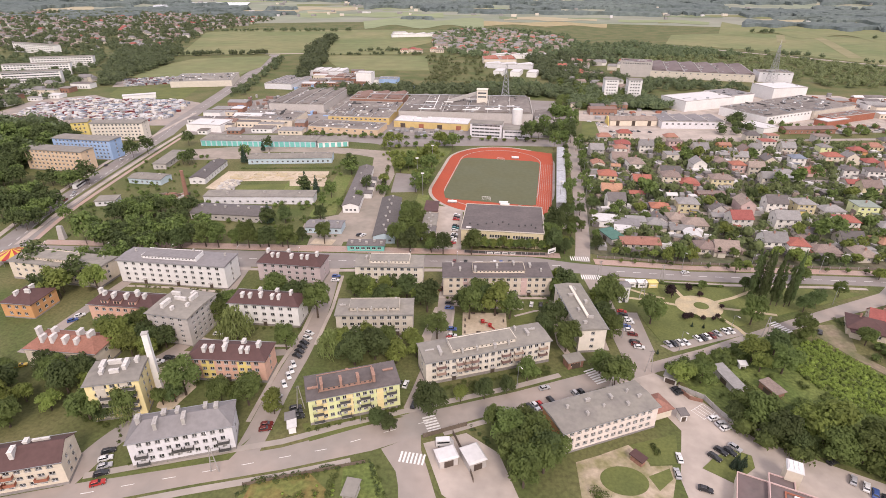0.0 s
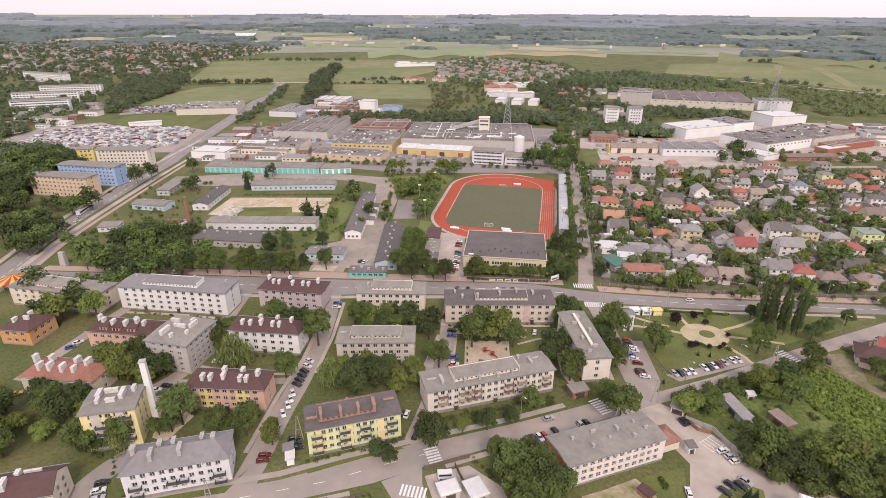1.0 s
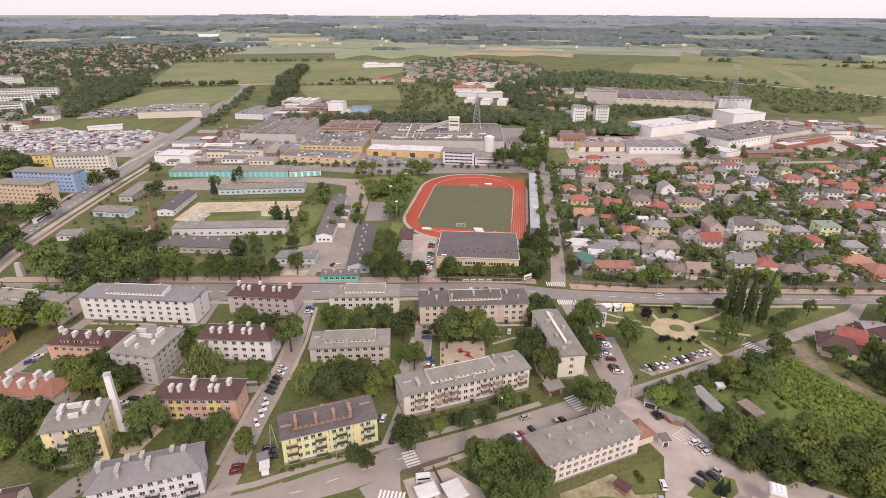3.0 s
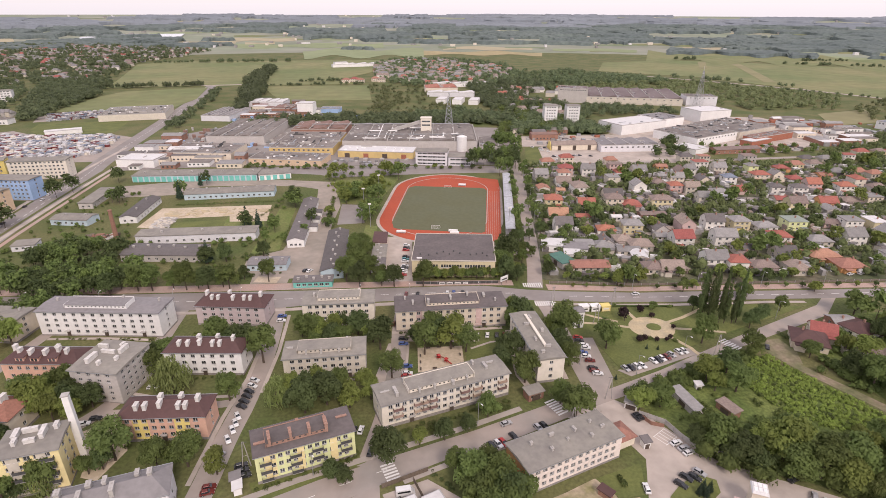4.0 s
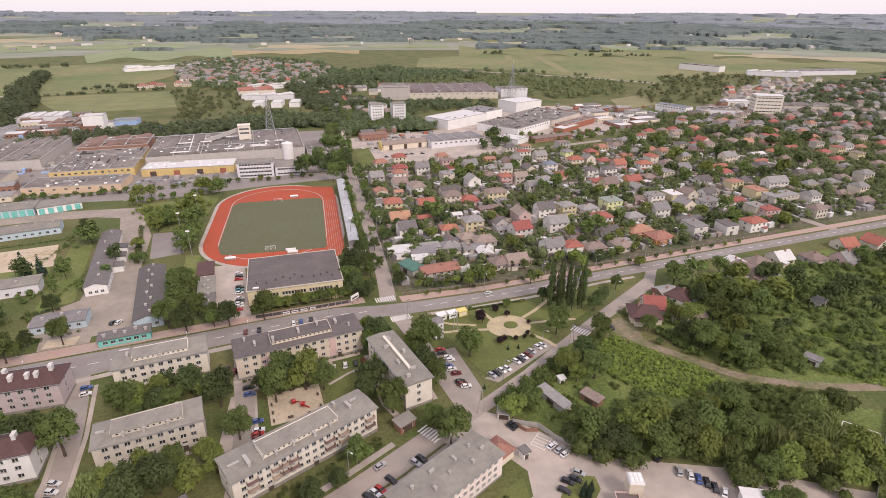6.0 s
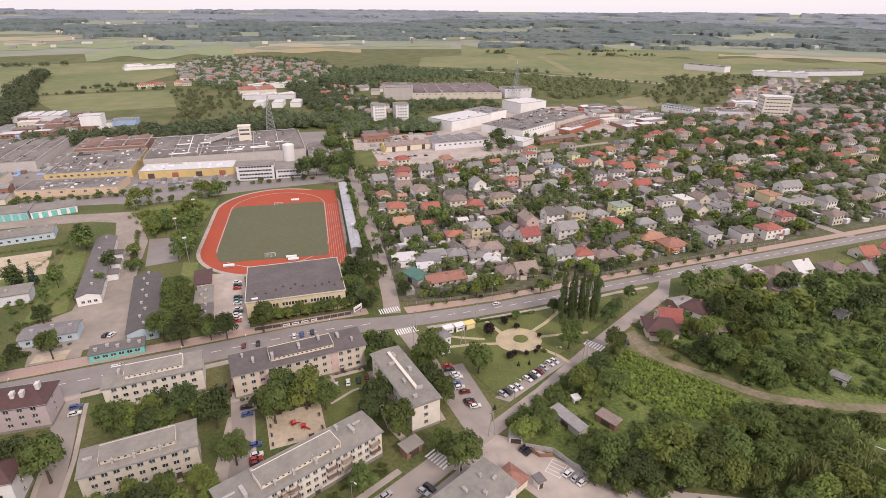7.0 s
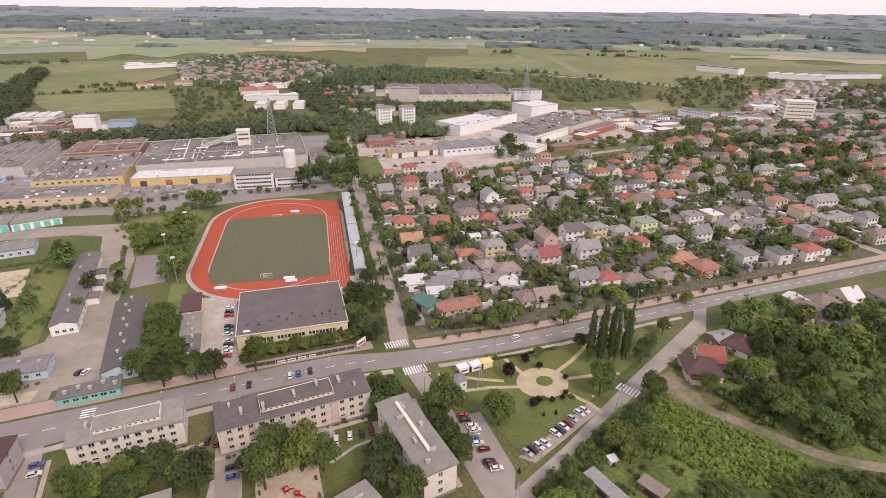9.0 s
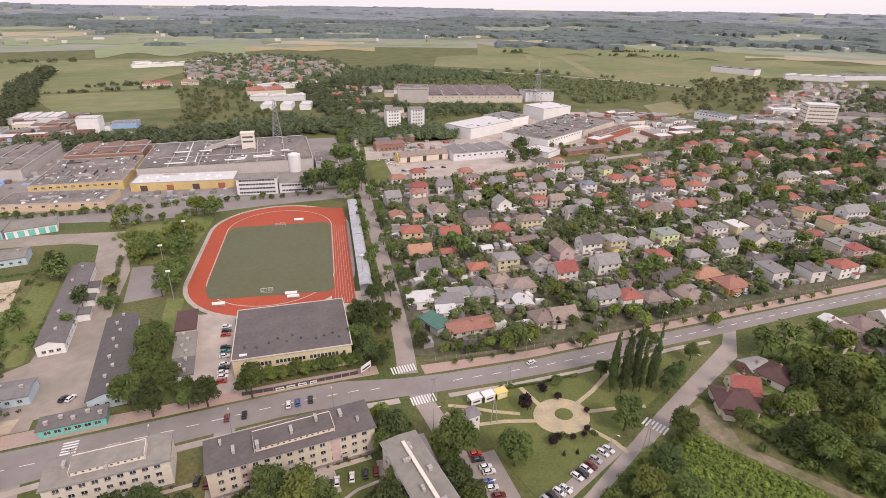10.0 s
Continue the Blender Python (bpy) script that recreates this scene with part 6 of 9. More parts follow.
def outer_houses():
    """The outlying houses, too small to tell apart, as one mesh with walls, windows and roofs."""
    mb = MB()
    names_r, names_w = list(dict.fromkeys(roofs)), list(dict.fromkeys(walls))
    for x, y, kind, roof, wall, L, D in outer:
        h, rz = 2.9 * int(kind[1]), 0.5 if kind[0] == "f" else 2.6
        q = [(x - L / 2, y - D / 2), (x + L / 2, y - D / 2), (x + L / 2, y + D / 2), (x - L / 2, y + D / 2)]
        mb.hexa([(a, b, 0) for a, b in q], [(a, b, h) for a, b in q], len(names_r) + names_w.index(wall))
        e = [(x - L / 2 - .5, y - D / 2 - .5, h), (x + L / 2 + .5, y - D / 2 - .5, h), (x + L / 2 + .5, y + D / 2 + .5, h), (x - L / 2 - .5, y + D / 2 + .5, h)]
        A, B, k = (x - L / 4, y, h + rz), (x + L / 4, y, h + rz), names_r.index(roof)
        for f_ in ([e[0], e[1], B, A], [e[2], e[3], A, B], [e[1], e[2], B], [e[3], e[0], A]):
            mb.face(f_, k)
        for s in range(int(kind[1])):
            for u in (-0.3, 0.0, 0.3):
                mb.box(x + u * L - 0.6, x + u * L + 0.6, y - D / 2 - 0.06, y - D / 2 + 0.02, 0.9 + 2.9 * s, 2.2 + 2.9 * s, len(names_r) + len(names_w))
    ob = part("outer_houses", mb, [ROOF[r] for r in names_r] + [WALL[{"white": "dullwhite", "yellow": "dullyellow"}.get(w, w)] for w in names_w] + [GLASS])
    tagged(ob, "outlying small houses with red, brown and grey roofs", "houses", kind="stuff")


outer_houses()


def far_town(name, poly, n, seed, label):
    """Rows of far houses in one mesh."""
    r = random.Random(seed)
    mb = MB()
    xs, ys = [p[0] for p in poly], [p[1] for p in poly]
    done = 0
    for _ in range(n * 6):
        x, y = r.uniform(min(xs), max(xs)), r.uniform(min(ys), max(ys))
        if not inside(x, y, poly):
            continue
        z, a = land(x, y), r.uniform(-0.3, 0.3)
        L, D, h, k = r.uniform(9, 15), r.uniform(8, 10), r.uniform(3.5, 6), r.choice((0, 1, 1, 1, 1, 2, 2, 2, 2, 3))
        ca, sa = math.cos(a), math.sin(a)
        P = lambda u, v, w: (x + u * ca - v * sa, y + u * sa + v * ca, z + w)
        lo = [P(-L / 2, -D / 2, -1), P(L / 2, -D / 2, -1), P(L / 2, D / 2, -1), P(-L / 2, D / 2, -1)]
        hi = [(p[0], p[1], p[2] + h + 1) for p in lo]
        mb.hexa(lo, hi, 4 + r.randrange(3))
        e = [P(-L / 2 - .5, -D / 2 - .5, h), P(L / 2 + .5, -D / 2 - .5, h), P(L / 2 + .5, D / 2 + .5, h), P(-L / 2 - .5, D / 2 + .5, h)]
        A, B = P(-L / 2 + 1, 0, h + 3), P(L / 2 - 1, 0, h + 3)
        mb.face([e[0], e[1], B, A], k)
        mb.face([e[2], e[3], A, B], k)
        mb.face([e[1], e[2], B], k)
        mb.face([e[3], e[0], A], k)
        done += 1
        if done >= n:
            break
    ob = part(name, mb, [ROOF["red"], ROOF["brown"], ROOF["grey"], ROOF["slate"], WALL["dullwhite"], WALL["beige"], WALL["grey"]])
    tagged(ob, label, "houses", kind="stuff")


far_town("far_houses", [(-84, 1335), (-32, 1466), (115, 1470), (181, 1316), (212, 1187), (134, 955), (76, 948), (-19, 978), (-67, 1105)], 330, 1, "many small far houses with red and grey roofs")
far_town("far_houses", [(-822, 963), (-549, 1029), (-640, 1380), (-600, 1769), (-905, 1950), (-1700, 1900), (-1100, 1209)], 640, 2, "spread of far suburban houses among trees")
far_town("far_houses", [(470, 460), (560, 380), (900, 380), (1300, 560), (1150, 700), (830, 640), (640, 540), (600, 450)], 240, 3, "far houses and sheds along the road")
far_town("far_houses", [(130, 650), (190, 640), (190, 720), (250, 900), (130, 900)], 34, 4, "far houses between the plants")
far_town("far_houses", [(640, 480), (800, 600), (1000, 700), (960, 760), (760, 690), (600, 560)], 60, 6, "far houses and yards beside the road")
far_town("far_houses", [(-640, 560), (-480, 500), (-455, 600), (-470, 690), (-640, 680)], 22, 7, "town houses between the far flats")
for x, y, r in ((-114, 1003, "orange"), (-100, 1016, "red"), (-89, 1000, "orange"), (-63, 1022, "orange"), (-52, 1014, "brown")):
    house(x, y, "h2", r, "cream", 14, 11)


# ---- trees ----
def crown_mesh(name, blobs, n, leaf, mats, seed, droop=0.0, core=False):
    """A crown of n leaf faces spread over blobs (x, y, z, rx, ry, rz)."""
    g = np.random.default_rng(seed)
    b = np.array(blobs, float)
    w = (b[:, 3] * b[:, 4] + b[:, 4] * b[:, 5]) ** 1.0
    k = g.choice(len(b), n, p=w / w.sum())
    d = g.normal(size=(n, 3))
    d /= np.linalg.norm(d, axis=1)[:, None]
    d[:, 2] = np.where(d[:, 2] < -0.35, -d[:, 2] * 0.6, d[:, 2])
    r = 0.66 + 0.46 * g.random(n) ** 0.9
    c = b[k, :3] + d * b[k, 3:] * r[:, None]
    if droop:
        c[:, 2] -= droop * g.random(n) * (np.hypot(c[:, 0], c[:, 1]) > 0.5)
    nrm = d + 0.42 * g.normal(size=(n, 3)) + (0, 0, 0.55)
    nrm /= np.linalg.norm(nrm, axis=1)[:, None]
    t = np.cross(nrm, g.normal(size=(n, 3)))
    t /= np.linalg.norm(t, axis=1)[:, None]
    s = np.cross(nrm, t)
    size = leaf * (0.6 + 0.8 * g.random(n))[:, None]
    if droop:
        s = s * 0.45
        t = t * 0.7 + np.array((0, 0, -0.7))
    if core:
        u = np.array([(0, 0, 1)] + [(0.894 * math.cos(1.2566 * k), 0.894 * math.sin(1.2566 * k), 0.447) for k in range(5)] + [(0.894 * math.cos(1.2566 * k + 0.628), 0.894 * math.sin(1.2566 * k + 0.628), -0.447) for k in range(5)] + [(0, 0, -1)])
        tri = [(0, 1 + k, 1 + (k + 1) % 5) for k in range(5)] + [(1 + k, 6 + k, 1 + (k + 1) % 5) for k in range(5)] + [(6 + k, 6 + (k + 1) % 5, 1 + (k + 1) % 5) for k in range(5)]
        hearts = b[:, None, :3] + u[None] * b[:, None, 3:] * (0.58 + 0.34 * g.random((len(b), 12, 1)))
        tris = (np.array(tri)[None] + 12 * np.arange(len(b))[:, None, None]).reshape(-1)
    v = np.stack([c - t * size, c + s * size * 0.6 , c + t * size, c - s * size * 0.6], 1).reshape(-1, 3)
    me = bpy.data.meshes.new(name)
    loops, starts = np.arange(4 * n), np.arange(0, 4 * n, 4)
    if core:
        starts = np.concatenate([starts, 4 * n + np.arange(0, len(tris), 3)])
        loops, v = np.concatenate([loops, tris + 4 * n]), np.concatenate([v, hearts.reshape(-1, 3)])
    me.vertices.add(len(v))
    me.vertices.foreach_set("co", v.ravel())
    me.loops.add(len(loops))
    me.loops.foreach_set("vertex_index", loops)
    me.polygons.add(len(starts))
    me.polygons.foreach_set("loop_start", starts)
    for m in mats:
        me.materials.append(m)
    me.update(calc_edges=True)
    return me


def trunk_mesh(h, r, seed, limbs=5, spread=1.0):
    g = random.Random(seed)
    mb = MB()
    mb.cyl(0, 0, -0.1, h * 0.55, r, r * 0.55, 7)
    mb.cyl(0, 0, h * 0.55, h * 0.85, r * 0.55, r * 0.2, 6)
    for k in range(limbs):
        a, z = k * 2.4 + g.uniform(0, 1), h * g.uniform(0.28, 0.55)
        q = (math.cos(a) * h * 0.28 * spread, math.sin(a) * h * 0.28 * spread, z + h * g.uniform(0.15, 0.3))
        mb.beam((0, 0, z), q, r * 0.4, r * 0.12, 5)
    return mb.mesh("trunk", [BARK])


def blobs_round(seed, n=11, w=1.0, flat=0.9):
    """Clumps of a spreading crown of radius 1 and height about 2.2, seated on the trunk."""
    g = random.Random(seed)
    out = [(0, 0, 1.05, 0.62, 0.62, 0.76)]
    for k in range(n + 7):
        a, e = k * 2.4 + g.uniform(-0.5, 0.5), g.uniform(-0.45, 1.0)
        q = g.uniform(0.5, 0.78) * math.sqrt(max(0.1, 1 - e * e * 0.8)) * w
        s = g.uniform(0.20, 0.42)
        out.append((math.cos(a) * q, math.sin(a) * q, 1.0 + e * g.uniform(0.55, 0.85) * flat, s, s, s * 0.85))
    return out


TREE_KIND = {}
PLANTED = []


def tree_kind(key, blobs, n, leaf, m, seed, trunk=(1.25, 0.075), droop=0.0, limbs=5):
    TREE_KIND.setdefault(key, []).append((crown_mesh("crown", blobs, n, leaf, [m], seed, droop), trunk_mesh(trunk[0] * 1.2, trunk[1], seed, limbs)))


for k in range(4):
    tree_kind("broad", blobs_round(k), 2900, 0.076, LEAF, k)
for k in range(3):
    tree_kind("dark", blobs_round(20 + k), 2900, 0.076, LEAF_DARK, 20 + k)
for k in range(3):
    tree_kind("light", blobs_round(40 + k, 9), 2500, 0.078, LEAF_LIGHT, 40 + k)
for k in range(2):
    tree_kind("willow", blobs_round(60 + k, 10, 1.1, 0.7), 1700, 0.13, LEAF_WILLOW, 60 + k, droop=0.75)
for k in range(3):
    g = random.Random(k)
    tree_kind("poplar", [(g.uniform(-.25, .25), g.uniform(-.25, .25), 0.9 + 0.62 * i, (0.75, .9, .95, .95, .85, .75, .6, .42, .25)[i], (0.75, .9, .95, .95, .85, .75, .6, .42, .25)[i], 0.55) for i in range(9)], 3000, 0.125, LEAF_DARK, 70 + k, trunk=(4.0, 0.16))
    tree_kind("conifer", [(0, 0, 0.35 + 0.33 * i, 1.0 - 0.105 * i, 1.0 - 0.105 * i, 0.24) for i in range(9)], 1100, 0.11, NEEDLE, 80 + k, trunk=(2.6, 0.08))
    tree_kind("shrub", [(g.uniform(-.5, .5), g.uniform(-.5, .5), 0.45 + g.uniform(0, .3), .55, .55, .5) for i in range(5)], 420, 0.13, LEAF, 90 + k, trunk=(0.6, 0.06))
    tree_kind("purple", [(g.uniform(-.4, .4), g.uniform(-.4, .4), 0.55 + g.uniform(0, .4), .6, .6, .55) for i in range(5)], 600, 0.12, LEAF_RED, 95 + k, trunk=(0.6, 0.06))
    tree_kind("small", blobs_round(100 + k, 7), 520, 0.16, (LEAF, LEAF_DARK, LEAF_LIGHT)[k], 100 + k)
WORDS = {"broad": "broad leafy green tree with full crown", "dark": "dark green tree with dense crown", "light": "light green tree with open crown",
         "willow": "pale green willow with hanging twigs", "poplar": "tall slim dark green poplar", "conifer": "dark green conical conifer", "shrub": "low green bushy shrub",
         "purple": "dark purple-leaved rounded shrub", "small": "small leafy garden tree"}
GROUPS = {"shrub": "shrubs", "purple": "purple shrubs", "poplar": "row of poplars"}
tree_rnd = random.Random(11)


def tree(kind, x, y, r, hk=1.0, where=""):
    """One tree: trunk and crown, crown radius r."""
    m = Matrix.LocRotScale((x, y, land(x, y)), Euler((0, 0, tree_rnd.uniform(0, 6.28))), (r, r, r * hk))
    PLANTED.append((kind, tree_rnd.randrange(len(TREE_KIND[kind])), m, where))


def plant():
    """The 285 trees nearest the first street corner, and all shrubs, stand as things; those farther off are joined."""
    trees = sorted((p for p in PLANTED if p[0] not in ("shrub", "purple", "poplar")), key=lambda p: math.hypot(p[2].translation.x - 15, p[2].translation.y - 110))
    for kind, k, m, where in [p for p in PLANTED if p[0] in ("shrub", "purple", "poplar")][:290] + trees[:285]:
        crown, trunk = TREE_KIND[kind][k]
        low = kind in ("shrub", "purple")
        t = thing("shrub" if low else "tree", m, WORDS[kind] + where, "shrub" if low else "tree", GROUPS.get(kind, "trees"))
        part("trunk", trunk, None, t)
        part("crown", crown, None, t)
    rest, stems, g = {}, MB(), np.random.default_rng(4)
    for kind, k, m, where in trees[285:]:
        crown = TREE_KIND[kind][k][0]
        v = np.empty(len(crown.vertices) * 3)
        crown.vertices.foreach_get("co", v)
        q = v.reshape(-1, 4, 3)
        q = q[g.choice(len(q), min(len(q), 560), replace=False)]
        c = q.mean(1, keepdims=True)
        q = (c + (q - c) * 1.6).reshape(-1, 3) @ np.array(m.to_3x3()).T + np.array(m.translation)
        rest.setdefault(crown.materials[0].name, []).append(q)
        x, y, z = m.translation
        stems.cyl(x, y, z, z + m.to_scale().x, 0.2, 0.12, 5)
    for name, many in rest.items():
        v = np.concatenate(many)
        me = bpy.data.meshes.new("town_trees")
        n = len(v) // 4
        me.vertices.add(4 * n)
        me.vertices.foreach_set("co", v.ravel())
        me.loops.add(4 * n)
        me.loops.foreach_set("vertex_index", np.arange(4 * n))
        me.polygons.add(n)
        me.polygons.foreach_set("loop_start", np.arange(0, 4 * n, 4))
        me.materials.append(bpy.data.materials[name])
        me.update(calc_edges=True)
        tagged(new("town_trees", me), "leafy trees farther off in the town", "trees", kind="stuff")
    tagged(part("tree_stems", stems, [BARK]), "trunks of the trees farther off", "trees", kind="stuff")


COURT_TREES = [ (-32, 180, 6.7), (-38, 180, 5.1), (-21, 183, 5.1), (-12, 173, 6.0), (-7, 156, 4.6), (-15, 150, 3.8), (-34, 139, 5.7), (-27, 143, 5.8), (-20, 141, 4.3), (5, 169, 5.3), (14, 172, 6.5), (20, 170, 4.9), (8, 181, 4.5), (35, 165, 5.3), (38, 151, 5.0), (31, 158, 4.1), (-72, 176, 5.8), (-61, 171, 5.6), (-53, 167, 6.0), (-93, 164, 6.9), (-83, 122, 5.9), (-70, 118, 4.2), (-62, 119, 5.1), (-114, 148, 8.0), (-105, 143, 6.6), (-116, 142, 5.7), (-167, 179, 7.1), (-160, 185, 5.7), (-149, 181, 5.5), (-161, 175, 6.2)]
COURT_TREES += [ (-96, 113, 4.4), (-7, 118, 5.1), (-21.5, 112.8, 2.9), (16.5, 108.5, 5.2), (22.5, 105, 5.0), (16.5, 100, 5.2), (24, 98, 5.2), (20, 111.5, 4.0), (12, 112.5, 3.4), (28, 103, 4.0), (19, 93, 5.0), (25, 101, 4.8), (50, 132, 6.1), (48, 140, 3.9), (58, 177, 6.3), (54, 166, 4.9), (56, 160, 4.3), (-18, 111, 2.5), (9, 125, 3.1), (2, 124, 2.7), (16, 128, 2.7), (23, 134, 3.7), (-53, 116, 3.6)]
COURT_TREES += [(-43, 183, 3.6), (-28, 186, 3.8), (-15, 178, 4.0), (-26, 177, 3.8), (-36, 174, 3.2), (-31, 147, 4.4), (-24, 148, 4.0), (-38, 147.5, 4.0), (-14, 145, 3.4), (11, 177, 4.2), (2, 176, 3.6), (-78, 173, 4.0), (-66, 172, 4.4), (-75, 180, 3.8), (-88, 171, 4.0), (-122, 147, 4.6), (-110, 139, 4.2)]
COURT_TREES += [ (-59, 147, 4.1), (-85, 119, 3.0), (-75, 134, 3.0)]
WILLOWS = [ (-79, 152, 6.5), (-43, 144, 4.5), (-97, 112, 3.9), (-42, 151, 3.1)]
ROAD_TREES = [ (-172, 195, 6.7), (-164, 199, 6.7), (-184, 195, 6.1), (-153, 202, 7.3), (-135, 224.6, 5), (-123, 224.6, 5), (-117, 224.6, 5), (-102, 224.6, 5), (-92, 224.6, 5), (-83, 224.6, 5), (-67, 231, 4.2), (-24, 223.6, 5), (-14, 223.8, 3.4), (-8, 223.4, 4.2), (5.5, 223.4, 4.8), (16, 230, 2), (33, 229.4, 2.2), (45, 231, 4.8), (49, 226.5, 3.2), (46, 238.5, 4), (47, 247, 5.8), (43, 188, 5.3), (39, 185, 3.5)]
LEFT_WOOD = [ (-182, 224, 6.5), (-166, 223, 9.5), (-160, 230, 9.5), (-149, 232, 9.4), (-147, 243, 8), (-181, 254, 8.7), (-172, 257, 9.5), (-164, 264, 8.7), (-151, 262, 6.8), (-170, 219, 6.3), (-153, 214, 7.5), (-134, 224, 7.5), (-129, 235, 6.1), (-144, 217, 7.5), (-244, 258, 11.7), (-246, 272, 10.1), (-228, 261, 9.6), (-226, 242, 9.2), (-283, 305, 9.1), (-259, 305, 6.6), (-243, 304, 8.5), (-235, 307, 6.4), (-297, 343, 12.3), (-321, 353, 12.9), (-311, 385, 13.3), (-351, 396, 14.2), (-329, 391, 13.7), (-304, 326, 9.7), (-257, 367, 7.3), (-237, 360, 5.9)]
LEFT_WOOD += [ (-234, 374, 6.0), (-193, 352, 6.6), (-214, 397, 4.9), (-156, 362, 4.8), (-148, 388, 4.1), (-96, 299, 4.9), (-102, 253, 4.4), (-93, 255, 3.9), (-76, 261, 3.4), (-78, 234, 2.9), (-78, 293, 4.3), (-75, 338, 5.4), (-59, 304, 4.3), (-60, 288, 3.3)]
FIELD_TREES = [ (-41, 346, 6.8), (-37, 357, 4.8), (-31, 368, 5.0), (-28, 350, 7.0), (-24, 368, 6.0), (-22, 347, 5.2), (-25, 325, 6.6), (-27, 316, 6.8), (-24, 308, 4.5), (-29, 305, 3.8), (-44, 348, 4.8), (-58, 403, 5.6), (-52, 409, 4.7), (-20, 411, 5.6), (-14, 411, 6.6), (-9, 395, 6.3), (-74, 335, 5.9), (-46, 300, 3.0), (-51, 302, 2.8), (-50, 318, 3.7), (-26, 267, 4.8), (-29, 260, 4.7), (-23, 255, 4.6), (-26, 244, 5.5), (-30, 230, 5.2), (-20, 237, 4.3), (-14, 227, 4.1)]
FIELD_TREES += [(47, 249, 5.2), (49, 231, 3.4), (47, 260, 3.5), (43, 240, 4.6), (48, 254, 4.4), (5.5, 230.5, 2.0)] + [(8.5 + 2.5 * k, 229.6 + 0.5 * (k % 3), 2.2 + 0.5 * (k * 7 % 4) / 3) for k in range(14)]
STREET_TREES = [ (70, 347, 3.2), (62, 303, 3.4), (56, 271, 3.1), (56, 259, 2.9), (60, 258, 2.6), (62, 253, 2.5), (71, 364, 3.3), (68, 316, 2.9), (75, 314, 2.9), (68, 291, 2.6), (65, 274, 2.7), (76, 329, 3.0), (68, 402, 5.2), (69, 424, 5.9), (77, 415, 4.2), (55, 433, 7.9), (66, 452, 6.3), (48, 424, 5.8), (81, 444, 10.3), (85, 489, 11.4), (90, 459, 6.4), (84, 423, 4.9), (85, 402, 3.7), (83, 370, 3.4), (80, 352, 3.2)]
POPLARS = [(117.5, 188, 2.2), (119.5, 186, 2.35), (122.5, 187, 2.1), (125, 185.5, 2.0), (126.7, 184.5, 1.9), (129.5, 184.5, 1.8), (132, 185.5, 2.1), (121, 191, 2.2), (128, 189, 1.9)]
PARK_TREES = [(142.3, 185, 3.7), (135, 181, 3.2), (156, 193, 3.0), (145.8, 204, 3.6), (118.5, 195, 2.8), (133, 169, 2.3), (146, 207, 2.8), (56, 180, 5.0), (55, 172, 3.3), (55, 167, 2.8), (102, 196, 2.0), (42, 198, 3.6), (44, 189, 3.9), (40, 173, 3.6)]
SHRUB_RED = [ (87, 189, 3.2), (96, 195, 2.0), (99, 190, 1.6), (104, 182, 1.2), (100, 174, 1.3), (97, 173, 1.1), (93, 173, 1.3), (87, 174, 2.0), (90, 174, 1.3)]
HOUSE_TREES = [ (99, 220, 5.3), (106, 221, 4.4), (95, 219, 4.2), (90, 224, 2.7), (73, 226, 2.3), (78, 227, 2.3), (81, 222, 2.3), (85, 222, 2.6), (122, 230, 2.6), (128, 227, 2.9), (123, 212, 3.3), (129, 215, 2.8), (136, 219, 2.6), (148, 227, 3.4), (154, 224, 3.7), (154, 217, 3.6), (175, 221, 2.8), (181, 224, 2.9), (167, 220, 3.5), (182, 209, 3.2), (134, 252, 4.5), (134, 243, 3.7), (100, 251, 3.0), (140, 288, 4.3), (150, 298, 3.8), (110, 302, 5.7), (110, 317, 4.5), (113, 298, 4.3), (94, 291, 4.1), (88, 280, 3.9)]
HOUSE_TREES += [ (83, 274, 3.8), (98, 277, 3.9), (99, 267, 3.2), (85, 299, 3.4), (80, 305, 3.1), (75, 286, 3.3), (181, 251, 5.6), (191, 256, 5.1), (189, 249, 4.3), (206, 246, 4.4), (213, 265, 3.9), (232, 264, 4.9), (251, 258, 4.7), (267, 254, 4.3), (281, 251, 6.2), (260, 237, 5.8), (274, 238, 5.1), (264, 228, 4.1), (185, 237, 3.5), (194, 240, 3.5), (172, 243, 3.0), (171, 254, 3.5), (192, 224, 3.4), (231, 233, 3.8), (223, 223, 3.0), (143, 390, 5.3), (161, 401, 4.4), (157, 378, 5.6), (168, 384, 4.8), (170, 368, 4.1)]
HOUSE_TREES += [ (192, 378, 4.3), (206, 384, 5.0), (195, 338, 5.3), (196, 324, 6.1), (212, 332, 5.4), (226, 338, 5.6), (179, 308, 4.1), (170, 303, 3.9), (179, 294, 3.4), (217, 306, 3.8), (231, 309, 4.5), (237, 302, 4.4), (238, 288, 4.3), (198, 296, 3.3), (294, 326, 6.2), (313, 331, 6.5), (307, 311, 5.8), (340, 323, 6.2), (338, 309, 5.4), (369, 313, 6.5), (372, 300, 6.4), (397, 303, 6.8), (434, 317, 7.3), (392, 359, 7.6), (430, 371, 8.2), (388, 377, 7.8), (350, 363, 9.6), (340, 362, 7.1), (367, 402, 7.8), (334, 385, 9.6)]
HOUSE_TREES += [ (347, 418, 7.7), (318, 390, 5.9), (378, 420, 9.4), (419, 423, 8.6), (467, 372, 11.6), (484, 365, 11.8), (515, 373, 12.4), (498, 401, 12.5), (478, 405, 10.6), (461, 419, 9.1), (432, 335, 6.6), (321, 243, 4.8), (297, 222, 4.4), (333, 257, 4.4), (307, 251, 3.8), (370, 273, 4.9)]
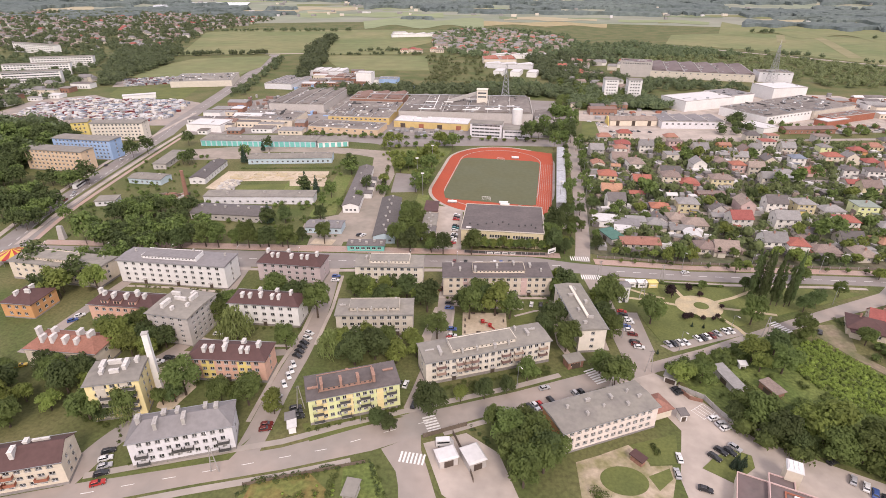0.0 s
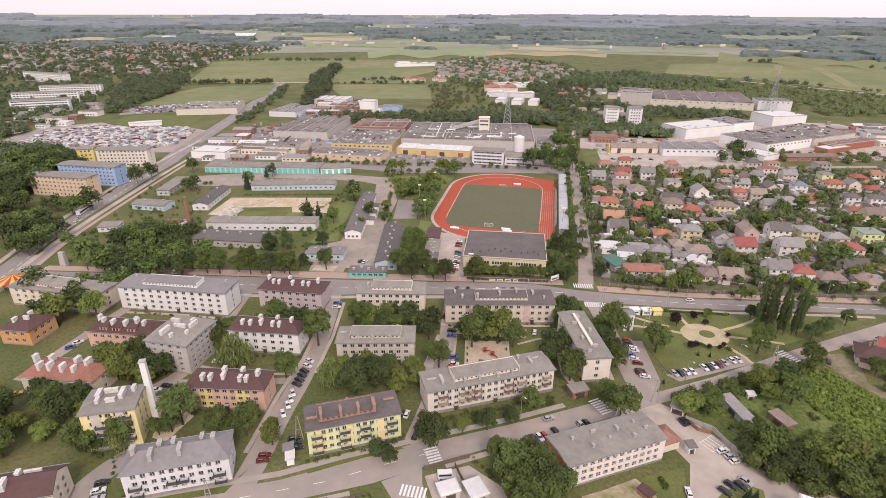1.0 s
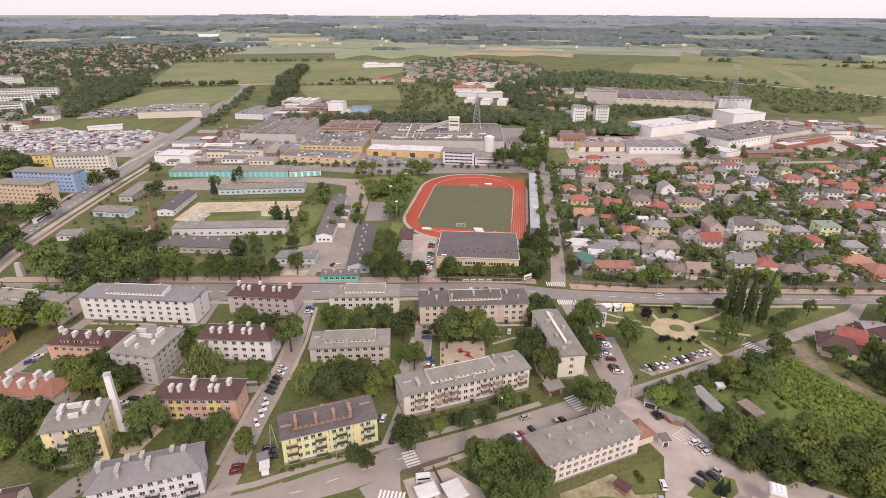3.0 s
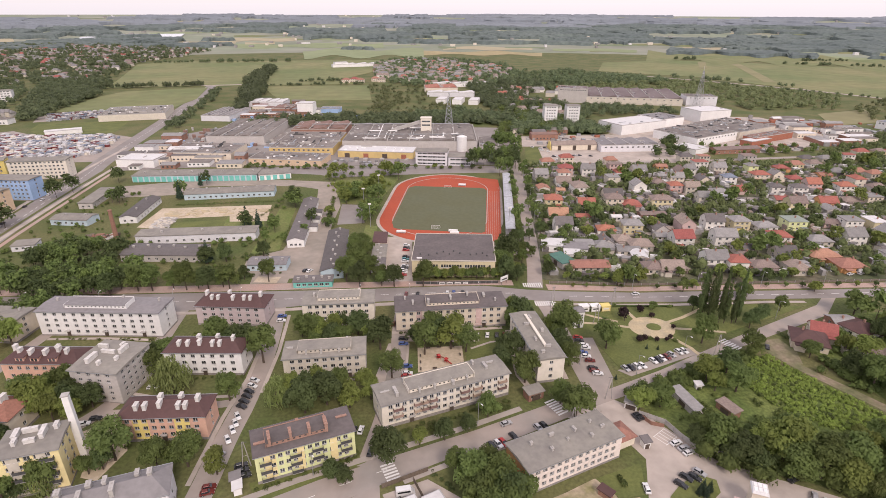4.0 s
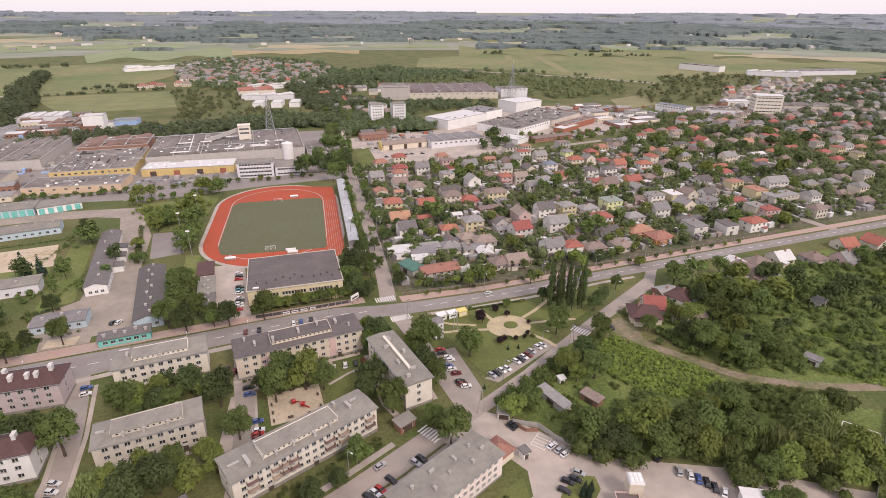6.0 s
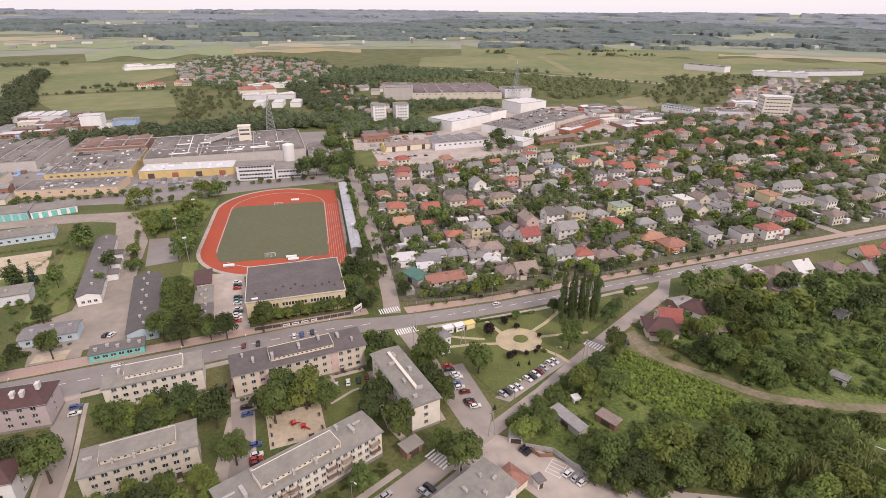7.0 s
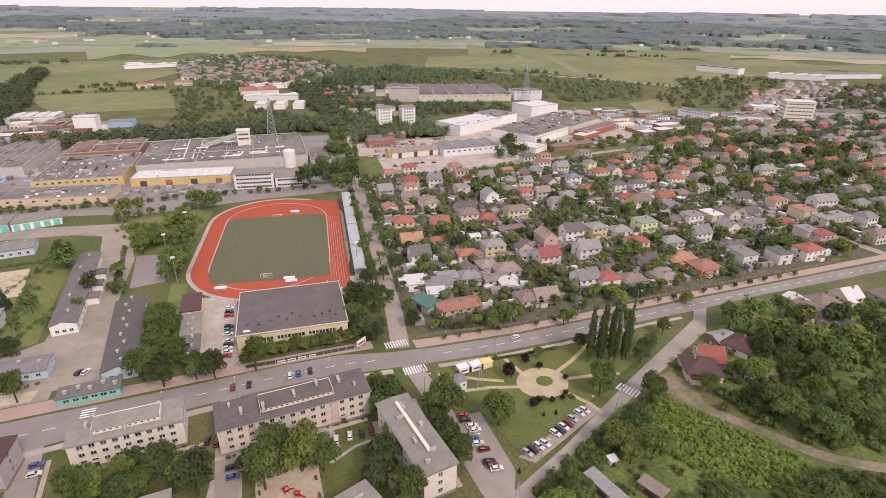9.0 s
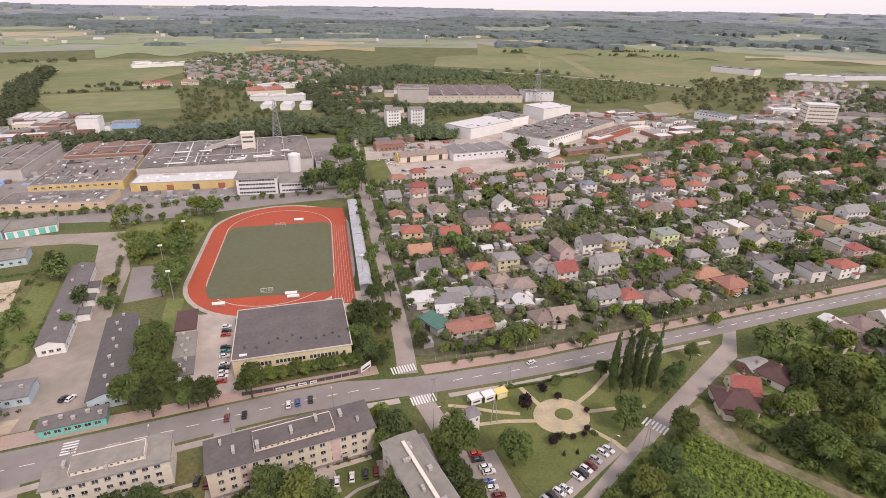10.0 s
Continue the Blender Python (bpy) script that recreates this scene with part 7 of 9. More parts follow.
BUSH_TREES = [ (72, 135, 4.6), (79, 136, 4.3), (100, 148, 4.7), (110, 153, 4.3), (108, 142, 5.2), (125, 163, 4.6), (101, 143, 3.6), (86, 122, 4.6), (88, 116, 5.4), (91, 112, 5.4), (82, 119, 3.2), (101, 115, 5.6), (104, 112, 6.5), (104, 106, 5.5), (110, 106, 5.6), (116, 109, 5.8), (120, 106, 5.8), (114, 101, 4.7), (95, 110, 3.6), (128, 114, 4.6), (135, 116, 4.2), (136, 111, 5.2), (127, 100, 5.4), (134, 102, 4.0)]
BUSH_TREES += [ (122, 99, 3.8), (133, 92, 5.9), (141, 94, 6.0), (138, 88, 5.9), (151, 94, 5.3), (129, 88, 4.8), (124, 89, 3.8), (133, 86, 3.9), (164, 99, 5.6), (155, 100, 5.4), (154, 85, 5.2), (143, 80, 5.0), (155, 81, 4.2), (142, 84, 4.0), (122, 80, 3.2), (118, 82, 2.7), (153, 148, 4.8), (155, 142, 5.3), (159, 137, 4.8), (161, 131, 5.3), (145, 160, 3.6), (173, 132, 4.9), (175, 128, 4.3), (164, 157, 5.1), (160, 161, 3.8), (174, 145, 4.4)]
ALLOT_TREES = [ (183, 187, 5.7), (191, 184, 5.8), (189, 173, 5.6), (191, 165, 6.2), (199, 163, 5.6), (197, 153, 5.5), (212, 158, 5.8), (230, 164, 5.4), (226, 152, 5.9), (228, 146, 5.9), (244, 150, 6.2), (234, 136, 6.7), (247, 138, 6.2), (181, 150, 5.2), (181, 139, 5.7), (194, 140, 5.3), (202, 137, 5.4), (207, 131, 5.4), (215, 127, 5.5), (219, 121, 5.5), (190, 131, 3.9), (192, 128, 3.2), (172, 136, 4.9), (176, 157, 5.2), (180, 169, 4.1), (200, 121, 3.3), (202, 116, 3.3), (210, 117, 3.4), (225, 174, 4.6), (213, 179, 4.5)]
ALLOT_TREES += [ (211, 187, 4.6), (228, 141, 3.7), (239, 130, 4.5), (270, 150, 5.0), (296, 166, 5.5), (288, 172, 4.5)]
CORNER_TREES = [(-121, 121, 4.25), (-125, 124, 3.8), (-130, 128, 3.4), (-139, 119, 4.0), (-136, 113, 4.0), (-143, 112, 3.5), (-131, 117, 2.6), (-106, 110.5, 3.9), (-101.5, 111, 2.4), (-146, 120, 4.2), (-151, 126, 4.2), (-152, 115, 4.4), (-128, 107, 3.5), (-117, 125, 4.0), (-113, 123, 3.2), (-133, 105, 3.2), (-121, 114, 2.6), (-142, 124, 3.4), (-147, 106, 4.0), (-140, 104, 3.6), (-88, 117.5, 2.2)]

def by_track(x, y, d=2.6):
    """Within d of the earth track's middle line."""
    for (ax, ay), (bx, by) in zip(EARTH_TRACK, EARTH_TRACK[1:]):
        t = max(0.0, min(1.0, ((x - ax) * (bx - ax) + (y - ay) * (by - ay)) / ((bx - ax) ** 2 + (by - ay) ** 2)))
        if math.hypot(x - ax - t * (bx - ax), y - ay - t * (by - ay)) < d:
            return True
    return False


def split_big(lst):
    """Wide crowns are really several trees standing together."""
    out = []
    for x, y, r in lst:
        if r < 6.6:
            out.append((x, y, r))
        else:
            n, a = (3 if r < 8 else 5), tree_rnd.uniform(0, 6)
            out += [(x + math.cos(a + 6.28 * k / n) * r * 0.55, y + math.sin(a + 6.28 * k / n) * r * 0.55, r * (0.62 if n == 3 else 0.52)) for k in range(n)]
    return out


for lst, kinds, hk, where in (([(x, y, min(5.2, r * 1.35)) for x, y, r in CORNER_TREES], ("light", "broad", "broad", "dark"), 0.85, " beside the yellow flats"), (COURT_TREES, ("broad", "broad", "dark", "light"), 0.95, " between the flats"), (WILLOWS, ("willow",), 0.9, " beside the flats"), (ROAD_TREES, ("broad", "dark"), 1.0, " along the main road"),
                              (LEFT_WOOD, ("dark", "dark", "broad"), 0.95, " among the barracks"), (FIELD_TREES, ("light", "broad", "broad"), 0.9, " beside the stadium"), (STREET_TREES, ("dark", "broad"), 1.1, " along the stadium street"),
                              ([(x, y, r * 0.64) for x, y, r in POPLARS], ("poplar",), 2.05, " in the park"), (PARK_TREES, ("broad", "light", "dark"), 0.95, " on the park lawn"), (SHRUB_RED, ("purple",), 0.9, " round the gravel plaza"),
                              ([(x, y, min(r, 5.9) * 0.85) for x, y, r in HOUSE_TREES], ("small", "small", "broad", "light", "small"), 0.9, " among the houses"), ([p for p in BUSH_TREES if p[0] > 118 and p[1] < 104], ("willow", "light", "broad"), 0.9, " behind the clinic"), ([p for p in BUSH_TREES if not (p[0] > 118 and p[1] < 104)], ("broad", "light", "broad", "dark"), 0.85, " in the wild garden"), ([p if p[1] > 142 else (p[0], p[1], p[2] * 0.62) for k, p in enumerate(ALLOT_TREES) if p[1] > 142 or p[0] < 186 or k % 3 == 0], ("small", "broad", "dark"), 0.9, " in the allotments")):
    for x, y, r in split_big(lst):
        if by_track(x, y, 1.8 + 0.75 * r):
            continue
        tree(tree_rnd.choice(kinds), x + tree_rnd.uniform(-.5, .5), y + tree_rnd.uniform(-.5, .5), max(1.0, r), 1.28 * hk * tree_rnd.uniform(0.9, 1.15), where)
for x, y, r in ((74, 218.6, .8), (80, 218.2, .8), (88, 217.6, .8), (96, 217, .8), (112, 215.4, .9), (120, 215.2, .9), (128, 215, .9), (146, 214.4, .9), (154, 214.2, .9), (163, 214.2, .9), (172, 214.2, .9), (180, 214, .9), (188, 214, .9), (197, 213.8, .9), (206, 213.6, .9), (215, 213.4, .9), (224, 213.2, .9), (233, 213, .9), (242, 212.8, .9), (252, 212.6, .9)):
    tree("small", x, y, r * 1.25, 1.3, " in the pavement verge")
tree("broad", 72.8, 169.5, 5.4, 1.2, " on the park lawn")
tree("broad", 110.6, 171.2, 4.9, 1.3, " on the park lawn")
for x, y in ((84, 201), (87, 200.8), (103, 199), (110, 198.6), (101, 172.6), (92, 175), (88.5, 176)):
    tree("shrub", x, y, 1.3, 0.8, " in the park")
for x, y, k in ((75, 102.2, 1), (76.6, 103.4, 1), (78.2, 103, 1), (76.4, 101.4, 1)):
    tree("conifer", x, y, 1.0, 1.3, " in the grass bed")
for x, y, k in ((88, 168.5, 1.0), (92, 167.8, 1.0), (70, 151, 1.1)):
    tree("conifer", x, y, 0.55, 1.2, " on the park lawn")


def wood(name, poly, n, size, m, seed, label, leaf=0.42, per=26, gap=None):
    """Many far trees as one mass of leaf faces."""
    g = np.random.default_rng(seed)
    xs, ys = [p[0] for p in poly], [p[1] for p in poly]
    pts = []
    while len(pts) < n:
        x, y = g.uniform(min(xs), max(xs)), g.uniform(min(ys), max(ys))
        if inside(x, y, poly) and not (gap and gap(x, y)):
            s = size * g.uniform(0.6, 1.35)
            pts.append((x, y, land(x, y) + s * 0.85, s, s, s * 1.05))
    me = crown_mesh(name, pts, int(n * per * 0.85), size * leaf, [m], seed, core=True)
    tagged(new(name, me), label, "woods", kind="stuff")


def shrubs(name, m, seed, label, runs):
    """Low planted bushes along lines (x0, y0, x1, y1, count, size), in one mesh."""
    g = random.Random(seed)
    pts = []
    for x0, y0, x1, y1, n, s in runs:
        for k in range(n):
            t, q = (k + g.random()) / n, s * g.uniform(0.6, 1.3)
            pts.append((x0 + (x1 - x0) * t + g.uniform(-.6, .6), y0 + (y1 - y0) * t + g.uniform(-.6, .6), q * 0.6, q, q, q * 0.8))
    tagged(new(name, crown_mesh(name, pts, 55 * len(pts), 0.2, [m], seed)), label, "shrubs", kind="stuff")



def near_house(x, y):
    return any(abs(x - a) < 7.5 and abs(y - b) < 6.5 for a, b in taken)


def on_lane(x, y):
    return any(abs(y - v) < 4 for v in (281, 344, 392)) and x < 320 or abs(x - 319) < 5


wood("garden_bushes", [(75, 225), (330, 222), (640, 215), (660, 330), (680, 520), (480, 540), (330, 430), (95, 430), (82, 330)], 3600, 1.9, LEAF_GARDEN_HAZED, 3, "bushes and small trees of the gardens", 0.30, 26, lambda x, y: near_house(x, y) or on_lane(x, y))
wood("garden_bushes", [(75, 225), (330, 222), (640, 215), (660, 330), (680, 520), (480, 540), (330, 430), (95, 430), (82, 330)], 1500, 2.7, LEAF_GARDEN_HAZED, 4, "darker trees of the gardens", 0.26, 40, lambda x, y: near_house(x, y) or on_lane(x, y))
wood("wild_bushes", [(76, 140), (112, 160), (126, 160), (137, 146), (152, 118), (172, 100), (160, 84), (112, 106), (90, 116)], 260, 0.7, LEAF, 5, "weeds and low bushes of the wild garden", 0.28, 40, by_track)
wood("tall_weeds", [(113, 150), (124, 160), (131, 162), (139, 146), (147, 132), (148, 123), (139, 120), (121, 126), (114, 140)], 1300, 0.55, LEAF_WEED, 51, "bright broad-leaved weeds of the wild garden", 0.42, 16, by_track)
wood("wild_bushes", [(70, 143), (84, 150), (126, 166), (128, 162), (104, 151), (90, 144), (76, 138)], 130, 1.3, LEAF, 52, "bushes along the street edge of the garden", 0.24, 60)
wood("wild_bushes", [(90, 122), (104, 126), (118, 130), (122, 124), (108, 118), (92, 116)], 120, 1.5, LEAF, 53, "thick bushes round the garden huts", 0.24, 60)
wood("wild_bushes", [(140, 150), (150, 160), (172, 146), (178, 130), (164, 124), (150, 132)], 90, 1.7, LEAF, 54, "dark thicket beside the earth track", 0.24, 60, by_track)
wood("wild_bushes", [(150, 168), (182, 186), (300, 186), (330, 150), (300, 100), (240, 96), (182, 112), (160, 132)], 1300, 1.35, LEAF, 6, "bushes of the allotment gardens", 0.25, 56, by_track)
wood("wild_bushes", [(136, 121), (150, 123), (160, 116), (172, 109), (162, 100), (148, 104), (134, 110)], 150, 1.3, LEAF, 55, "bushes between the weeds and the willows", 0.24, 60, by_track)
wood("hedge_rows", [(74, 129), (82, 116), (92, 113), (112, 104), (160, 82), (200, 88), (240, 92), (300, 92), (300, 70), (150, 60), (110, 95), (86, 110)], 170, 2.6, LEAF, 7, "thick trees along the car park wall", 0.16, 200)
wood("wood_edge", [(-172, 598), (-60, 594), (20, 600), (110, 596), (125, 640), (-13, 648), (-127, 640), (-172, 630)], 170, 5, LEAF_MID, 8, "belt of trees behind the works", 0.22, 80)
wood("wood_edge", [(-446, 644), (-548, 836), (-627, 1010), (-517, 1006), (-460, 854), (-441, 707), (-424, 647)], 300, 5.5, LEAF_MID, 9, "belt of trees beside the meadow", 0.22, 70)
wood("wood_edge", [(-208, 662), (-240, 800), (-286, 1007), (-302, 1154), (-308, 1290), (-285, 1214), (-256, 1010), (-222, 864), (-212, 777)], 210, 6.5, LEAF_MID, 10, "strip of wood in the meadows", 0.22, 70)
wood("avenue_trees", [(-262, 590), (-276, 695), (-293, 814), (-310, 900), (-298, 900), (-280, 814), (-262, 695), (-250, 600)], 50, 4, LEAF_MID, 11, "trees along the avenue", 0.22, 70)
wood("wood_edge", [(110, 640), (200, 690), (205, 740), (150, 800), (130, 950), (90, 950), (100, 760)], 170, 5, LEAF_MID, 12, "trees between the far plants", 0.25, 60)
wood("wood_edge", [(100, 560), (130, 640), (200, 648), (205, 615), (140, 590), (120, 540)], 80, 5, LEAF_MID, 13, "trees beside the works road", 0.22, 70)
wood("scrub_belt", [(250, 860), (362, 1060), (479, 1000), (640, 800), (560, 690), (440, 690), (400, 760), (392, 850)], 650, 3.6, LEAF_SCRUB, 14, "light green scrub along the far railway", 0.26, 46)
wood("wood_edge", [(210, 880), (250, 860), (400, 1060), (330, 1180), (200, 1100), (150, 960)], 280, 5, LEAF_MID, 21, "trees before the far houses", 0.25, 50)
wood("wood_edge", [(-380, 230), (-240, 230), (-300, 320), (-330, 440), (-420, 460), (-640, 520), (-640, 300)], 420, 5.5, LEAF_MID, 15, "trees between the far flats", 0.22, 70)
wood("wood_edge", [(-440, 480), (-640, 520), (-760, 640), (-760, 860), (-640, 980), (-560, 840), (-470, 650), (-450, 560)], 420, 5.0, LEAF_MID, 16, "trees round the far flats", 0.24, 54)
wood("wood_edge", [(-84, 1335), (-32, 1500), (115, 1500), (216, 1335), (244, 1187), (141, 940), (76, 930), (-19, 950), (-70, 1105)], 1050, 4.6, LEAF_MID, 17, "trees among far houses", 0.3, 30)
wood("wood_edge", [(-822, 930), (-530, 1010), (-640, 1380), (-600, 1800), (-905, 1960), (-1900, 1960), (-1500, 1300), (-1100, 900)], 3400, 5.0, LEAF_MID, 18, "trees among the far suburb", 0.3, 22)
wood("wood_edge", [(440, 440), (560, 360), (900, 380), (1300, 560), (1150, 700), (830, 640), (660, 560), (600, 470)], 900, 4.6, LEAF_MID, 19, "trees among far houses and sheds", 0.28, 34)
wood("wood_edge", [(530, 620), (592, 570), (740, 670), (940, 760), (900, 860), (760, 850), (690, 780), (600, 720)], 230, 3.6, LEAF_SCRUB, 22, "trees along the far road", 0.27, 40)
wood("wood_edge", [(1150, 700), (1300, 560), (1700, 620), (1700, 800), (1300, 770)], 420, 5, LEAF_MID, 23, "trees beyond the far warehouses", 0.27, 40)
wood("wood_edge", [(-75, 960), (60, 940), (60, 860), (10, 800), (60, 720), (40, 660), (-60, 660), (-50, 800)], 240, 2.6, LEAF_SCRUB, 20, "scrub beyond the works", 0.3, 34)
wood("wood_edge", [(112, 598), (163, 591), (212, 580), (222, 560), (186, 545), (146, 552), (112, 570)], 75, 4.6, LEAF_MID, 24, "dark trees before the white flats", 0.22, 80)
wood("wood_edge", [(-10, 660), (61, 690), (122, 648), (112, 606), (52, 618), (-5, 632)], 110, 4.6, LEAF_MID, 25, "dark trees behind the works", 0.22, 80)
wood("wood_edge", [(132, 960), (195, 1020), (250, 950), (205, 880), (150, 800), (104, 700), (89, 752)], 170, 4.8, LEAF_MID, 26, "trees along the lane to the far houses", 0.24, 56)
wood("wood_edge", [(250, 1010), (330, 1090), (400, 1080), (470, 980), (390, 940), (280, 960)], 210, 5.2, LEAF_MID, 27, "dark wood behind the long factory hall", 0.24, 56)
wood("wood_edge", [(215, 455), (226, 498), (250, 508), (246, 470), (226, 448)], 16, 4.2, LEAF_DARK, 28, "dark trees beside the white hall", 0.2, 110)
for k, (x0, y0, x1, y1, n, size) in enumerate(((-286, 960, -75, 975, 34, 2.8), (-500, 930, -350, 968, 44, 4.2), (-620, 1400, -300, 1440, 60, 4.2), (-200, 1016, -120, 1030, 22, 3.4), (430, 1060, 700, 770, 40, 3.2), (480, 1080, 660, 900, 16, 4.5), (900, 1340, 1090, 1250, 24, 4), (1000, 1420, 1120, 1400, 18, 4), (700, 1480, 760, 1470, 10, 5))):
    wood("tree_row", [(x0, y0 - 6), (x1, y1 - 6), (x1, y1 + 6), (x0, y0 + 6)], n, size, LEAF_MID, 30 + k, "row of trees along a field edge", 0.28, 44)


wood("avenue_wood", [(-262, 298), (-300, 285), (-430, 320), (-430, 450), (-340, 446), (-306, 404), (-302, 330)], 190, 5.0, LEAF_DARK, 71, "dark wood behind the flats by the avenue", 0.16, 110)
wood("rough_bushes", [(-205, 232), (-80, 232), (-84, 262), (-150, 275), (-160, 300), (-215, 300), (-214, 250)], 150, 1.2, LEAF, 73, "bushes in the rough ground of the depot", 0.24, 60)
wood("rough_bushes", [(-214, 300), (-165, 300), (-172, 365), (-220, 380), (-226, 340)], 70, 1.1, LEAF, 74, "bushes beside the workshops", 0.24, 60)
wood("rough_bushes", [(-150, 298), (-88, 298), (-86, 310), (-88, 350), (-84, 380), (-78, 300), (-84, 272), (-150, 276)], 70, 1.3, LEAF, 75, "bushes round the sandy depot yard", 0.24, 60)
wood("rough_bushes", [(-66, 398), (-20, 412), (-14, 372), (-30, 345), (-48, 346)], 60, 1.7, LEAF_LIGHT, 76, "light bushes on the rough grass", 0.22, 70)
shrubs("depot_hedge", LEAF, 77, "clipped hedges between the depot sheds", ((-153, 343.5, -90, 348.5, 60, 0.8), (-140, 272.5, -100, 270, 24, 0.8), (-96, 310, -84, 345, 20, 1.0), (-79, 268, -70, 300, 14, 1.0), (-118, 249, -90, 243, 14, 1.2), (-52.5, 356, -49.5, 306, 34, 1.3)))
for k in range(34):
    x0, y0 = 57.5 + 5.2 * (k // 2), 232 + 13 * (k // 2)
    if y0 < 440:
        y0, s_ = y0 + tree_rnd.uniform(-3, 3), 1 if k % 2 else -1
        tree(tree_rnd.choice(("broad", "dark", "broad")), np.interp(y0, [p[1] for p in NORTH_C], [p[0] for p in NORTH_C]) + s_ * 6.2, y0, tree_rnd.uniform(2.2, 3.3), 1.25, " along the street")
for x, y, r in ((-155, 357, 3.2), (-152, 387, 2.4), (-102, 254, 3.2), (-96, 303, 3.4), (-89, 301, 3.0)):
    tree("conifer", x, y, r * 0.8, 1.5, " among the depot sheds")
for x, y, r in ((-80, 280, 3), (-69, 278, 2.6), (-78, 352, 3.6), (-210, 250, 4), (-186, 236, 4.4), (-171, 232, 4.4), (-124, 234, 4.2), (-108, 226, 4.0), (-97, 226, 4.0), (-86, 226.5, 4.0), (-183, 279, 3.6), (-181, 260, 4.6), (-78, 344, 3.6), (-61, 396, 3.0)):
    tree(tree_rnd.choice(("broad", "light", "broad")), x, y, r, 1.2, " among the depot sheds")
wood("works_trees", [(58, 448), (62, 464), (78, 466), (88, 452), (84, 428), (66, 432)], 16, 3.6, LEAF_MID, 86, "dark trees beside the works office", 0.18, 110)
wood("works_trees", [(92, 545), (150, 560), (196, 600), (207, 729), (120, 722), (104, 640)], 100, 4.8, LEAF, 81, "leafy trees between the works and the white halls", 0.17, 100)
wood("works_trees", [(137, 600), (157, 610), (205, 592), (200, 566), (180, 556), (147, 560)], 70, 4.2, LEAF_MID, 85, "dark trees before the tower flats", 0.2, 90)
wood("works_trees", [(190, 640), (290, 650), (330, 660), (340, 690), (250, 725), (205, 720)], 80, 4.4, LEAF_MID, 82, "trees behind the white halls", 0.2, 80)
wood("works_trees", [(236, 490), (262, 462), (330, 455), (420, 478), (430, 500), (345, 488), (300, 494), (262, 500)], 60, 2.6, LEAF, 83, "trees round the low halls", 0.2, 80)
for x0, y0, x1, y1, n in ((-134, 434, -62, 428, 16), (-60, 430, 60, 424, 16), (-150, 412, -110, 420, 6), (-60, 402, -14, 408, 7), (84, 300, 96, 400, 8)):
    for k in range(n):
        t = (k + tree_rnd.uniform(0.2, 0.8)) / n
        tree(tree_rnd.choice(("small", "broad", "shrub")), x0 + (x1 - x0) * t, y0 + (y1 - y0) * t, tree_rnd.uniform(1.8, 2.8), 1.0, " before the works")




shrubs("front_shrubs", LEAF, 61, "low leafy shrubs in the strips before the flats", (
    (-4, 129, 32, 141.5, 26, 0.8), (1, 127.5, 12, 131, 9, 1.1), (24, 136, 31, 139, 6, 1.2), (-42, 109.5, -18, 118, 14, 0.7), (-20, 118, -15, 121, 5, 1.0), (-86, 94.6, -62, 102, 16, 0.6), (-84, 106.5, -64, 112.5, 14, 0.7),
    (-84, 127.8, -60, 127.6, 14, 0.8), (-44, 155, -17, 156.5, 12, 0.7), (-43, 191.5, -16, 192.2, 12, 0.7), (-6, 184, 36, 186.5, 16, 0.6), (-138, 186, -98, 183.5, 18, 0.6), (-84, 159.5, -58, 158.5, 12, 0.7), (38, 152, 37, 178, 10, 0.8), (51.5, 152, 50, 178, 9, 0.8),
    (29, 106, 54, 116.5, 8, 0.5), (-93, 102, -98, 112, 7, 0.5), (-112, 112, -100, 108, 6, 0.8), (-110, 157.5, -136, 158.5, 10, 0.8), (-140, 130.5, -117, 130, 10, 0.7), (56, 106, 56, 109, 4, 0.9)))
shrubs("hedge_shrubs", LEAF_DARK, 62, "dark clipped hedges and bushes along fences", (
    (-52, 91, -22, 99.5, 30, 0.6), (-22, 99, -17, 86, 14, 0.6), (-52, 90, -58, 72, 16, 0.7), (5, 113.5, 11, 107, 10, 0.6), (-52, 334, -49.5, 300, 22, 1.1), (-50.5, 330, -48, 304, 14, 0.9), (-31, 286, -30, 236, 20, 0.8), (144, 176, 152, 163, 14, 0.8), (-84, 236, -62, 240, 8, 1.0), (-88, 259, -74, 262, 8, 1.0)))
shrubs("garden_bushes_low", LEAF, 64, "bushes and young trees of the kitchen garden", ((-50, 91, -33, 95, 12, 0.9), (-30, 97, -31, 84, 10, 0.8), (-44, 84, -34, 88, 6, 1.1), (-20, 98, -16, 88, 8, 0.6), (36, 92, 39, 91, 3, 1.6)))
shrubs("garden_rows", LEAF_WEED, 63, "rows of vegetables in the kitchen gardens", tuple((-48 + 4 * k, 76 + 1.2 * k, -50 + 4 * k, 86 + 1.2 * k, 9, 0.4) for k in range(7)) + tuple((186 + 4 * k, 116 - 0.6 * k, 198 + 4 * k, 103 - 0.6 * k, 22, 0.6) for k in range(10)) + tuple((200 + 4 * k, 138 - 0.6 * k, 210 + 4 * k, 126 - 0.6 * k, 16, 0.6) for k in range(9)))

plant()


# ---- far country ----
FIELDS = {}


